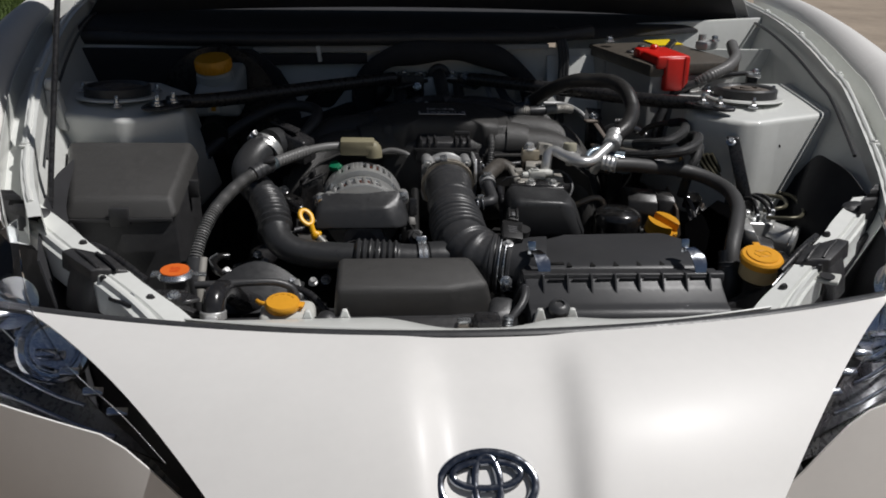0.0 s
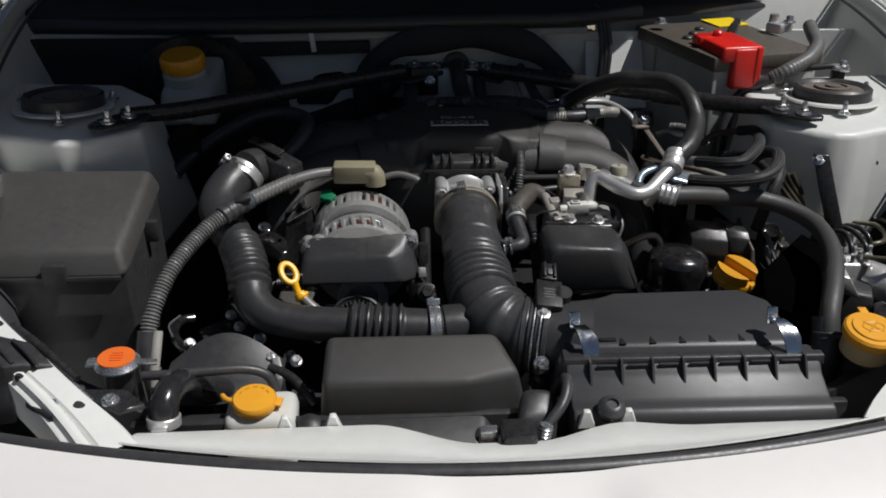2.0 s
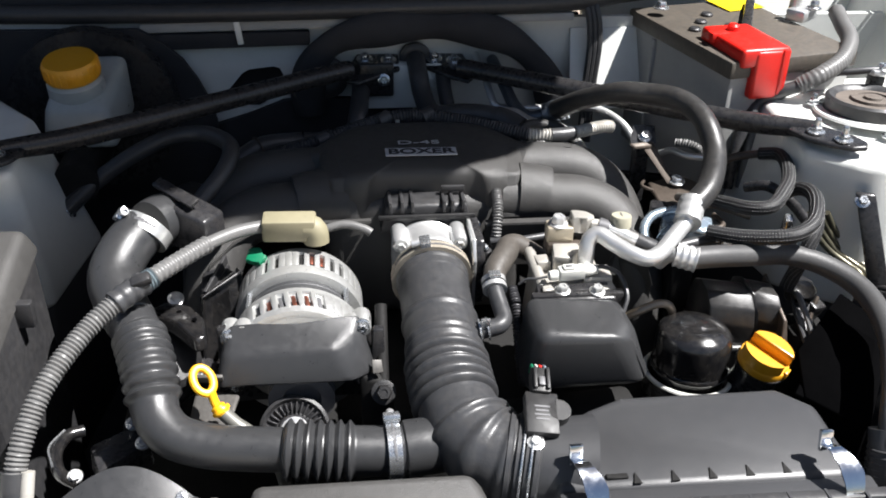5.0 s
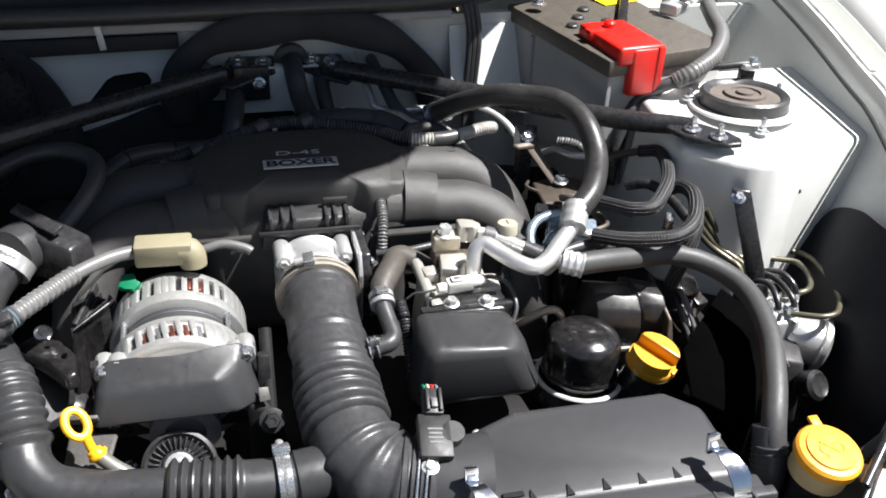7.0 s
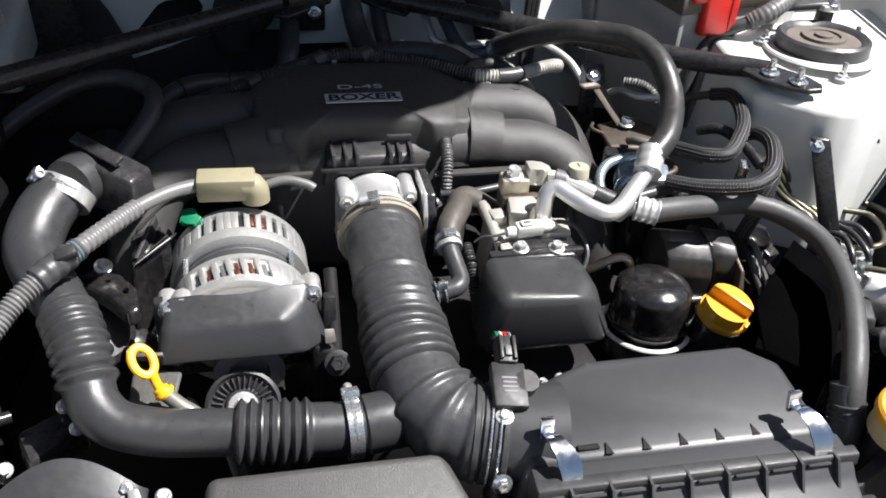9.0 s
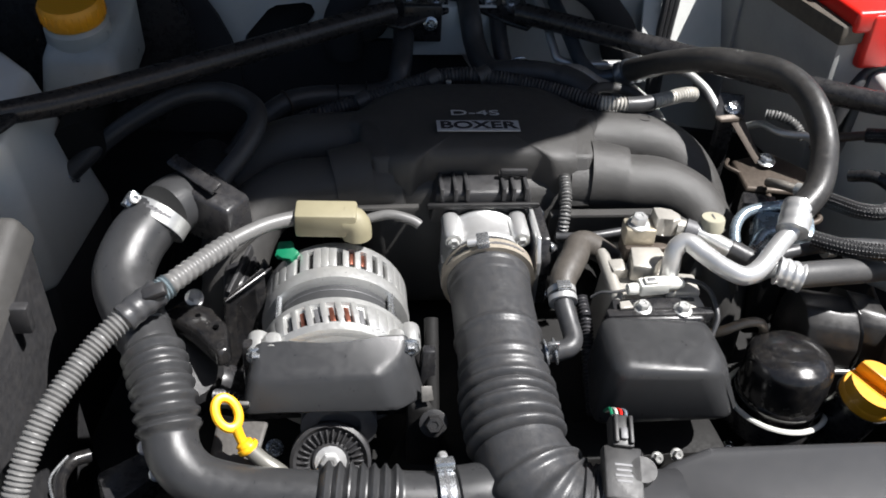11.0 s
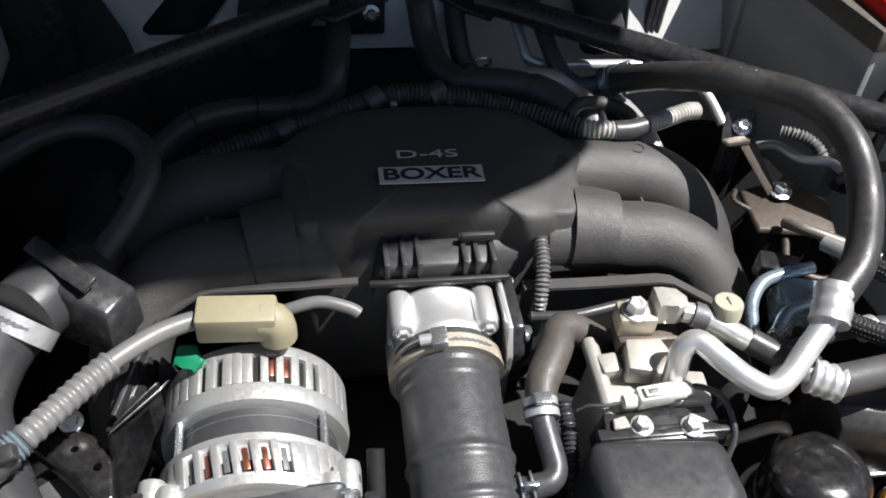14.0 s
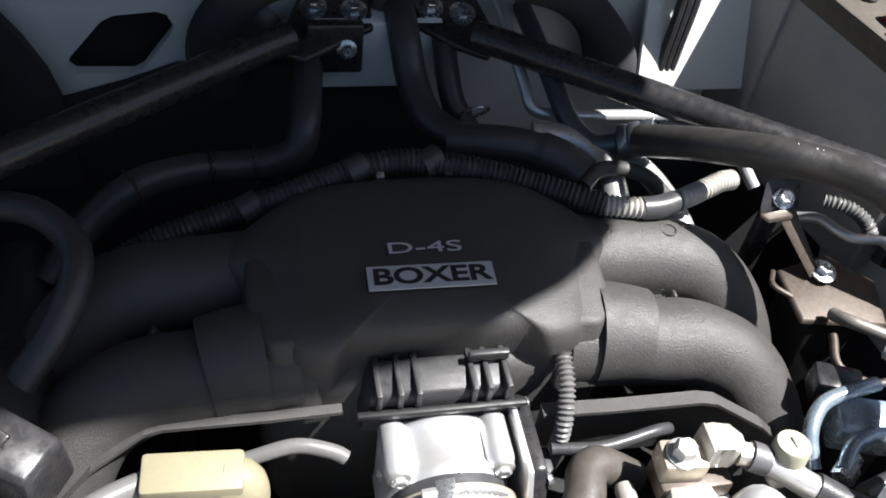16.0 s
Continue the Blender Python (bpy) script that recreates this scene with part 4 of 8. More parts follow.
mc = part("manifold_cover", cover(), TEXTURED, mani, "grained plastic engine cover with silver print", 50)
for s in (-1, 1):
    f = (lambda p: p) if s > 0 else mir
    # lug at the cover's front corners
    lug_lo = [(0.124, -0.069, 0.772), (0.158, -0.069, 0.772), (0.175, -0.055, 0.772), (0.176, 0.030, 0.780), (0.128, 0.034, 0.780)]
    lug_hi = [(0.128, -0.047, 0.824), (0.156, -0.047, 0.823), (0.169, -0.036, 0.822), (0.170, 0.024, 0.827), (0.130, 0.030, 0.831)]
    part("cover_lug", hull8([f(p) for p in lug_lo], [f(p) for p in lug_hi], 0.0045, 3), TEXTURED, mani, "rounded cover lug")
    rr = lambda sl, total: 0.036 - 0.003 * min(1, sl / 0.05)
    fr = part("runner", tube([f(p) for p in ((0.140, -0.030, 0.783), (0.175, -0.034, 0.783), (0.205, -0.037, 0.781), (0.24, -0.040, 0.778), (0.272, -0.052, 0.765), (0.292, -0.074, 0.738), (0.302, -0.098, 0.700), (0.305, -0.108, 0.655), (0.306, -0.11, 0.61))], rr, 22, 0.005, squash=0.95), TEXTURED, mani, "curved grained intake runner")
    part("runner_socket", tube([f(p) for p in ((0.160, -0.029, 0.786), (0.180, -0.031, 0.785), (0.198, -0.034, 0.783))], lambda sl, total: 0.0395 - 0.0035 * sl / total, 28, 0.004), TEXTURED, fr, "flared socket collar")
    bk = part("runner", tube([f(p) for p in ((0.130, 0.045, 0.790), (0.18, 0.042, 0.789), (0.24, 0.038, 0.786), (0.275, 0.030, 0.772), (0.300, 0.012, 0.742), (0.311, -0.012, 0.700), (0.315, -0.02, 0.655), (0.316, -0.022, 0.61))], 0.0335, 22, 0.005, squash=0.97), TEXTURED, mani, "curved grained intake runner")
    for obj, c in ((fr, (0.233, -0.039, 0.8095)), (bk, (0.237, 0.038, 0.8192))):
        part("mould_mark", ring(Matrix.Translation(f(c)), 0.0062, 0.0062, 0.0006, n=24), TEXTURED, obj)
    part("runner_web", hull8([f(p) for p in ((0.175, -0.010, 0.77), (0.255, -0.012, 0.76), (0.255, 0.012, 0.76), (0.175, 0.012, 0.77))], [f(p) for p in ((0.178, -0.008, 0.776), (0.250, -0.010, 0.766), (0.250, 0.010, 0.766), (0.178, 0.010, 0.776))], 0.002, 1), TEXTURED, mani)
    for p in ((0.232, -0.006, 0.790), (0.268, -0.108, 0.735), (0.318, -0.06, 0.73)):
        x, y, z = p
        part("gusset", hull8([f(q) for q in ((x - 0.008, y - 0.010, z - 0.018), (x + 0.008, y - 0.010, z - 0.018), (x + 0.009, y + 0.008, z - 0.018), (x - 0.009, y + 0.008, z - 0.018))], [f(q) for q in ((x - 0.001, y - 0.004, z + 0.008), (x + 0.001, y - 0.004, z + 0.008), (x + 0.001, y + 0.002, z + 0.008), (x - 0.001, y + 0.002, z + 0.008))], 0.0006, 1), TEXTURED, mani)
    # moulded ledge under the front runner
    rim = [(0.112, -0.086, 0.779), (0.160, -0.088, 0.780), (0.226, -0.088, 0.780), (0.238, -0.090, 0.779), (0.270, -0.106, 0.768), (0.298, -0.124, 0.748), (0.308, -0.134, 0.715)]
    back, deep = (0.0, 0.005) if s > 0 else (0.014, 0.0015)
    lip = bmesh.new()
    for (x0, y0, z0), (x1, y1, z1) in zip(rim, rim[1:]):
        y0, y1 = y0 + back, y1 + back
        hull8([f(p) for p in ((x0, y0 - deep, z0 - 0.0024), (x1, y1 - deep, z1 - 0.0024), (x1, y1 + 0.006, z1 - 0.0024), (x0, y0 + 0.006, z0 - 0.0024))], [f(p) for p in ((x0, y0 - deep + 0.0005, z0), (x1, y1 - deep + 0.0005, z1), (x1, y1 + 0.006, z1), (x0, y0 + 0.006, z0))], 0, bm=lip)
    part("ledge", lip, TEXTURED, mani, "thin moulded ledge along the manifold")
    for (x0, y0, z0), (x1, y1, z1) in zip(rim, rim[1:] if s > 0 else []):
        part("skirt", hull8([f(p) for p in ((x0, y0, z0 - 0.06), (x1, y1, z1 - 0.06), (x1, y1 + 0.004, z1 - 0.06), (x0, y0 + 0.004, z0 - 0.06))], [f(p) for p in ((x0, y0, z0 - 0.002), (x1, y1, z1 - 0.002), (x1, y1 + 0.004, z1 - 0.002), (x0, y0 + 0.004, z0 - 0.002))], 0), TEXTURED, mani)

part("alloy_boss", lathe([(0.021, 0), (0.021, 0.006), (0.012, 0.009), (0, 0.009)], along((0.223, 0.006, 0.760), (0, -0.1, 1)), 24), ALU, mani, "bright alloy boss between the runners")

# silver print on the cover
PL = Vector((0.0425, -0.0105, 0.8378))
lean = (1.6, 0.2, -0.5)
plate = rbox((0.0865, 0.0205, 0.0012), Matrix.Translation(PL) @ pose(0, 0, 0, *lean), 0.0002, 1)
part("print_plate", plate, PRINT, mc, "silver rectangle with dark lettering")
text_part("lettering", "BOXER", mc, PL + Vector((0, 0, 0.0009)), 0.0190, DARKPRINT, 1.33, lean, 0.0002, "wide dark lettering reading BOXER", 0.0005)
text_part("lettering", "D-4S", mc, PL + Vector((-0.001, 0.0255, 0.0012)), 0.0140, PRINT, 1.9, lean, 0.0002, "thin silver lettering reading D-4S")
for k in (0, 1):
    part("cover_tab", rbox((0.006, 0.010, 0.003), Matrix.Translation((0.022 + 0.052 * k, 0.098, 0.834)), 0.0006), ALU if k == 0 else TEXTURED, mc)

# ---- throttle body ----
thr = thing("throttle_body", (0.043, -0.105, 0.69), "bright cast aluminium throttle body behind the intake hose", "throttle body")
ty = lambda y: along((0.043, y, 0.741), (0, -1, 0))
part("bore_housing", lathe([(0.030, 0), (0.0425, 0), (0.043, 0.004), (0.0405, 0.008), (0.0395, 0.030), (0.0415, 0.034), (0.0415, 0.039), (0.039, 0.044), (0.030, 0.044)], ty(-0.084), 48), ALUBRIGHT, thr, "bright round bore housing")
part("flange", prism([(-0.038, -0.035), (0.038, -0.035), (0.042, -0.030), (0.042, 0.028), (0.036, 0.035), (-0.036, 0.035), (-0.042, 0.028), (-0.042, -0.030)], 0, 0.009, along((0.043, -0.080, 0.739), (0, -1, 0)) @ pose(0, 0, 0), 0.002), ALUBRIGHT, thr)
for x in (0.009, 0.077):
    for z in (0.772, 0.712):
        b = part("boss", lathe([(0.0085, 0), (0.0095, 0.002), (0.0095, 0.034), (0.0075, 0.039), (0.0035, 0.0405)], along((x, -0.083, z), (0, -1, 0)), 18), ALUBRIGHT, thr, "cast bolt boss")
        part("bolt", hexbolt((x, -0.1225, z), (0, -1, 0), 0.0055, 0.005), ALU, b)
motor = part("gear_cover", prism([(-0.036, -0.040), (0.030, -0.044), (0.040, -0.02), (0.040, 0.026), (0.028, 0.040), (-0.028, 0.040), (-0.040, 0.02)], 0, 0.010, along((0.094, -0.103, 0.741), (1, 0, 0), (0, 0, 1)), 0.003), BLACKMETAL, thr, "dark gear cover plate")
part("gear_cover_rim", prism([(-0.039, -0.043), (0.033, -0.047), (0.043, -0.02), (0.043, 0.029), (0.031, 0.043), (-0.031, 0.043), (-0.043, 0.02)], 0, 0.004, along((0.0895, -0.103, 0.741), (1, 0, 0), (0, 0, 1)), 0.001), ALUBRIGHT, motor)
part("connector", rbox((0.012, 0.022, 0.034), Matrix.Translation((0.110, -0.112, 0.742)), 0.003), PLASTIC, motor, "black plug connector")
for dy, dz in ((-0.03, 0.03), (0.03, 0.028), (-0.03, -0.03), (0.028, -0.033)):
    part("screw", hexbolt((0.105, -0.103 + dy, 0.741 + dz), (1, 0, 0), 0.0035, 0.003), ZINC, motor)
# plastic inlet flange between throttle and manifold
fl = part("inlet_flange", hull8([(-0.012, -0.082, 0.765), (0.097, -0.082, 0.765), (0.097, -0.045, 0.77), (-0.012, -0.045, 0.77)], [(-0.006, -0.079, 0.800), (0.091, -0.079, 0.800), (0.089, -0.052, 0.806), (-0.004, -0.052, 0.806)], 0.004), PLASTIC, thr, "ribbed black plastic inlet flange")
for x in (0.000, 0.014, 0.026, 0.063, 0.073, 0.086):
    part("rib", rbox((0.004, 0.034, 0.016), Matrix.Translation((x, -0.066, 0.799)), 0.001), PLASTIC, fl)
part("lip", rbox((0.114, 0.005, 0.006), Matrix.Translation((0.0425, -0.084, 0.788)), 0.0015), DARKPLASTIC, fl)
part("rib", rbox((0.028, 0.005, 0.008), Matrix.Translation((0.075, -0.060, 0.812)), 0.0015), PLASTIC, fl)

# ---- intake hose ----
ih = thing("intake_hose", (0.05, -0.25, 0.64), "black rubber intake hose with bellows and a sweeping elbow", "hose")
main = [(0.043, -0.124, 0.741), (0.043, -0.16, 0.738), (0.043, -0.21, 0.731), (0.0435, -0.26, 0.722), (0.045, -0.305, 0.713), (0.051, -0.345, 0.704), (0.066, -0.378, 0.698), (0.088, -0.394, 0.695), (0.108, -0.400, 0.694)]


def main_r(s, total):
    """Smooth sleeve, a few low rings, five deep folds, then an elbow with three broad ribs."""
    r = 0.0395
    if s < 0.026:
        r = 0.0415
    elif s < 0.038:
        r = 0.0402

    def bump(c, w, h):
        return h * math.cos((s - c) / w * math.pi / 2) ** 2 if abs(s - c) < w else 0.0

    r += bump(0.097, 0.006, 0.0022) + bump(0.130, 0.006, 0.0020) + bump(0.141, 0.006, 0.0024)
    if 0.150 < s < 0.2075:
        r += 0.0074 * abs(math.sin(math.pi * (s - 0.150) / 0.0115)) ** 0.7 - 0.0024
    if s >= 0.213:
        r += min(1, (s - 0.213) / 0.02) * 0.0022 + bump(0.243, 0.007, 0.0046) + bump(0.267, 0.008, 0.0048) + bump(0.290, 0.006, 0.0030)
    return r


part("bellows", tube(main, main_r, 40, 0.0016), RUBBER, ih, "ribbed rubber intake bellows")
band((0.043, -0.140, 0.7400), (0, -1, -0.08), 0.0450, 0.013, 1.75, ih, DULLGOLD)
# twin wire bands at the air box end
e0, e1 = Vector((0.098, -0.3975, 0.6945)), Vector((1, -0.28, -0.03)).normalized()
for k in (0, 1, 2, 3):
    part("end_ridge", lathe([(0.0425, -0.0035), (0.0455, -0.002), (0.0455, 0.002), (0.0425, 0.0035)], along(e0 + e1 * (0.0085 * k - 0.010), e1), 40), RUBBER, ih)
wb = part("wire_clamp", ring(along(e0 + e1 * 0.002, e1), 0.0468, 0.0468, 0.0016, n=48), ZINC, ih, "twin steel wire clamp")
part("wire", ring(along(e0 + e1 * 0.010, e1), 0.0468, 0.0468, 0.0016, n=48), ZINC, wb)
part("screw_block", rbox((0.018, 0.010, 0.008), along(e0 + e1 * 0.006 + Vector((-0.002, -0.046, -0.018)), (0, -0.8, -0.3)), 0.0015), ZINC, wb)
part("screw", hexbolt(e0 + e1 * 0.006 + Vector((-0.004, -0.052, -0.006)), (0, -0.9, 0.3), 0.006, 0.007), ZINC, wb)
# small breather port
port = part("breather_port", tube([(0.070, -0.248, 0.738), (0.084, -0.250, 0.741), (0.097, -0.249, 0.743)], 0.0095, 14), RUBBER, ih, "breather port")
for k in (0, 1):
    part("spring_clamp", ring(along((0.082 + 0.008 * k, -0.2495, 0.7405 + 0.0015 * k), (1, 0, 0.2)), 0.0112, 0.0112, 0.0014, n=24), ZINC, port, "zinc spring clamp")
part("clamp_ear", rbox((0.010, 0.004, 0.012), Matrix.Translation((0.086, -0.256, 0.753)), 0.001), ZINC, port)

# breather hose up to the cam cover
bh = thing("breather_hose", (0.118, -0.2, 0.70), "brown-grey moulded rubber breather hose with spring clamps", "hose")
part("lower_hose", tube([(0.094, -0.2490, 0.742), (0.103, -0.247, 0.744), (0.1085, -0.238, 0.746), (0.107, -0.222, 0.752), (0.1045, -0.205, 0.760), (0.105, -0.190, 0.765)], 0.0092, 18, 0.003), RUBBER, bh, "narrow black hose")
part("hose", tube([(0.1045, -0.197, 0.762), (0.108, -0.180, 0.768), (0.117, -0.163, 0.771), (0.126, -0.147, 0.772), (0.131, -0.133, 0.771), (0.140, -0.126, 0.769), (0.153, -0.126, 0.763), (0.172, -0.128, 0.752)], lambda s, t: 0.0112 + 0.0024 * min(1, s / 0.03) - 0.004 * max(0, (s - 0.085) / 0.05), 18, 0.003), mat("dusty_brown_hose", (0.062, 0.055, 0.048), 0.5, var=0.2, scale=30, grain=0.3, dust=0.25), bh, "dusty moulded rubber elbow")
for y, z in ((-0.201, 0.7605), (-0.193, 0.7635)):
    part("spring_clamp", lathe([(0.0122, -0.0030), (0.0134, -0.0030), (0.0134, 0.0030), (0.0122, 0.0030)], along((0.1045, y, z), (0.03, 0.9, 0.3)), 24), ALUBRIGHT, bh, "bright spring clamp")
part("clamp_ear", rbox((0.013, 0.010, 0.004), Matrix.Translation((0.104, -0.198, 0.777)), 0.001), ZINC, bh)

# ---- branch pipe to the sound tube ----
bp = thing("branch_pipe", (-0.15, -0.33, 0.62), "black plastic sound pipe with two bellows and clamps", "pipe")
a = [(0.045, -0.362, 0.692), (0.010, -0.366, 0.692), (-0.02, -0.368, 0.691), (-0.06, -0.367, 0.693), (-0.11, -0.363, 0.695), (-0.155, -0.358, 0.696), (-0.190, -0.353, 0.698), (-0.221, -0.344, 0.704), (-0.238, -0.328, 0.714), (-0.244, -0.308, 0.727), (-0.250, -0.284, 0.742), (-0.264, -0.245, 0.754), (-0.284, -0.207, 0.763), (-0.297, -0.172, 0.775), (-0.290, -0.140, 0.789), (-0.271, -0.113, 0.803)]


def branch_r(s, total):
    r = 0.0265
    if s < 0.052:
        r = 0.030
    if 0.166 <= s < 0.312:
        r = 0.0232 + 0.0020 * max(0, (s - 0.26) / 0.052)
    if 0.100 < s < 0.166:
        r = 0.027 + 0.0055 * (0.5 - 0.5 * math.cos(2 * math.pi * (s - 0.100) / 0.0094))
    if 0.312 < s < 0.391:
        r = 0.0262 + 0.0044 * (0.5 - 0.5 * math.cos(2 * math.pi * (s - 0.312) / 0.0113))
    if s > 0.41:
        r = 0.0280 + 0.002 * math.sin((s - 0.41) * 18)
    return r * 0.91


part("pipe", tube(a, branch_r, 32, 0.0015), SATIN, bp, "black bent pipe with bellows")
band((-0.018, -0.368, 0.691), (-1, -0.05, 0), 0.0276, 0.013, 2.0, bp)
band((-0.2700, -0.1155, 0.7995), (0.5, 0.75, 0.5), 0.0276, 0.015, 0.9, bp, ALU)
rs = thing("sound_tube", (-0.24, -0.06, 0.62), "black plastic sound tube hidden in the shade", "pipe")
part("tube_body", tube([(-0.266, -0.108, 0.803), (-0.254, -0.088, 0.800), (-0.240, -0.055, 0.780), (-0.24, 0.02, 0.735), (-0.26, 0.14, 0.70)], lambda s, t: 0.0275 + 0.004 * min(1, s / 0.06), 26, 0.006), SATIN, rs, "black tube body")
part("bracket", hull8([(-0.262, -0.10, 0.775), (-0.205, -0.13, 0.772), (-0.185, -0.095, 0.775), (-0.235, -0.065, 0.78)], [(-0.256, -0.098, 0.826), (-0.205, -0.124, 0.812), (-0.187, -0.095, 0.812), (-0.235, -0.068, 0.830)], 0.004), BLACKMETAL, rs, "black square tube bracket")
part("bracket_lip", rbox((0.06, 0.014, 0.005), Matrix.Translation((-0.238, -0.088, 0.832)) @ pose(0, 0, 0, 20, 10, -40), 0.0015), BLACKMETAL, rs)

# ---- alternator ----
al = thing("alternator", (-0.108, -0.19, 0.63), "silver cast alternator with cooling slots and a black pulley cover", "alternator")
AX = Vector((0.0, -1.0, -0.06)).normalized()
A0 = Vector((-0.107, -0.118, 0.712))
am = along(A0, AX) @ Matrix.Diagonal((1.06, 1.06, 1, 1))
part("rear_housing", lathe([(0.0, 0.0), (0.040, 0.0), (0.055, 0.006), (0.0605, 0.014), (0.0615, 0.040), (0.0635, 0.056), (0.058, 0.060)], am, 56), ALU, al, "silver rear housing")
part("stator", lathe([(0.0580, 0.048), (0.0580, 0.085)], am, 56), mat("stator_laminations", (0.055, 0.056, 0.058), 0.5, 0.3, var=0.15, scale=60, grain=0.2), al, "dark laminated stator ring")
part("stator_seam", lathe([(0.0583, 0.066), (0.0586, 0.0665), (0.0583, 0.067)], am, 56), STEEL, al)
part("front_housing", lathe([(0.058, 0.080), (0.0635, 0.084), (0.0635, 0.092), (0.0625, 0.118), (0.058, 0.126), (0.045, 0.130), (0.03, 0.130), (0.0, 0.130)], am, 56), ALU, al, "silver front housing")
part("slot_floor", lathe([(0.0622, 0.094), (0.0630, 0.095), (0.0630, 0.114), (0.0622, 0.115)], am, 56), DEEP, al, "dark slots with copper glints")
part("slot_floor", lathe([(0.0618, 0.012), (0.0626, 0.014), (0.0626, 0.040), (0.0618, 0.042)], am, 56), DEEP, al, "dark slots of the rear housing")
def rim_piece(name, ang, axial, size, slant=0, material=ALU, rad=0.0640, label=""):
    """A block cast on the rim at an angle from the top, in degrees."""
    d = Vector((math.sin(radians(ang)), math.cos(radians(ang)), 0))
    n = am.to_3x3() @ d
    if n.z < 0 and abs(ang) < 90:
        d = Vector((math.sin(radians(ang)), -math.cos(radians(ang)), 0))
        n = am.to_3x3() @ d
    p = am @ (d * rad + Vector((0, 0, axial)))
    part(name, rbox(size, along(p, n, AX.cross(n)) @ pose(0, 0, 0, 0, 0, 90 + slant), 0.0012, 2), material, al, label)


def rim_row(name, axial, length, gaps, half, slant, rad):
    """The solid stretches of a slotted rim, each in short straight blocks."""
    at = -128.0
    for g in gaps + [132.0]:
        end = g - half
        n = max(1, int((end - at) / 9) + 1)
        for k in range(n):
            w = (end - at) / n
            rim_piece(name, at + w * (k + 0.5), axial, (radians(w) * rad * 1.06 + 0.0004, length, 0.0060), slant if w < 9 else 0, ALU, rad)
        at = g + half


front_gaps = [-36 + 11.4 * k for k in range(6)]
rim_row("fin", 0.104, 0.027, front_gaps, 3.5, 9, 0.0638)
for k, g in enumerate(front_gaps):
    rim_piece("winding", g, 0.104, (0.0050, 0.018, 0.0030), 9, COPPER if k in (1, 3, 4) else STEEL, 0.0622, "copper winding behind the slots" if k in (1, 3, 4) else "")
rear_gaps = [-30, -19, 4, 13.5, 23, 33, 43]
rim_row("rim_block", 0.0285, 0.030, rear_gaps, 2.3, 0, 0.0634)
for k in (1, 2):
    rim_piece("winding", 9.5 * k + 4.0, 0.0285, (0.0042, 0.016, 0.0022), 0, COPPER, 0.0626)
part("ring_band", lathe([(0.062, 0.084), (0.0665, 0.086), (0.0665, 0.092), (0.062, 0.094)], am, 56), ALU, al)
part("ring_band", lathe([(0.061, 0.114), (0.066, 0.116), (0.065, 0.124), (0.060, 0.126)], am, 56), ALU, al)
part("ring_band", lathe([(0.060, 0.042), (0.0664, 0.044), (0.0672, 0.050), (0.0660, 0.058), (0.060, 0.060)], am, 56), ALU, al)
part("ring_band", lathe([(0.050, 0.004), (0.0640, 0.008), (0.0662, 0.013), (0.0660, 0.019), (0.060, 0.020)], am, 56), ALU, al)
for ang in (40, 140, 200, 340):
    d = Vector((math.cos(radians(ang)), math.sin(radians(ang)), 0))
    part("through_bolt", tube([tuple(am @ (d * 0.0635 + Vector((0, 0, 0.040)))), tuple(am @ (d * 0.0635 + Vector((0, 0, 0.120))))], 0.003, 8), ZINC, al)
    part("ear", lathe([(0.009, 0), (0.010, 0.004), (0.009, 0.016), (0, 0.016)], along(am @ (d * 0.067 + Vector((0, 0, 0.112))), AX), 14), ALU, al)
    part("bolt", hexbolt(am @ (d * 0.067 + Vector((0, 0, 0.128))), AX, 0.005, 0.005), ZINC, al)
for c in ((-0.041, -0.250, 0.755), (-0.175, -0.249, 0.749)):
    b = part("mounting_ear", lathe([(0.0095, 0.004), (0.0100, 0.008), (0.0095, 0.028), (0.0085, 0.030)], along((c[0], c[1] + 0.03, c[2] - 0.004), AX), 20), ALU, al, "cast mounting ear")
    part("bolt", hexbolt(c, AX, 0.0062, 0.008, 1.3), ZINC, b)
part("mount_plate", hull8([(-0.19, -0.245, 0.66), (-0.03, -0.245, 0.66), (-0.03, -0.232, 0.66), (-0.19, -0.232, 0.66)], [(-0.188, -0.243, 0.752), (-0.032, -0.243, 0.756), (-0.032, -0.232, 0.757), (-0.188, -0.232, 0.753)], 0.003), BLACKMETAL, al, "black mounting plate")
part("pulley_cover", hull8([(-0.190, -0.289, 0.712), (-0.052, -0.292, 0.712), (-0.028, -0.276, 0.712), (-0.026, -0.242, 0.704), (-0.186, -0.241, 0.704)], [(-0.178, -0.272, 0.742), (-0.074, -0.277, 0.750), (-0.048, -0.264, 0.750), (-0.040, -0.243, 0.767), (-0.178, -0.243, 0.762)], 0.008, 3), SATIN, al, "black plastic pulley cover")
part("pulley", lathe([(0.0, 0.0), (0.03, 0.0), (0.034, 0.003), (0.030, 0.006), (0.034, 0.009), (0.030, 0.012), (0.034, 0.015), (0.034, 0.02), (0.02, 0.02), (0.018, 0.014), (0, 0.014)], along((-0.105, -0.262, 0.688), (0, -1, 0)), 36), STEEL, al, "dark steel belt pulley")
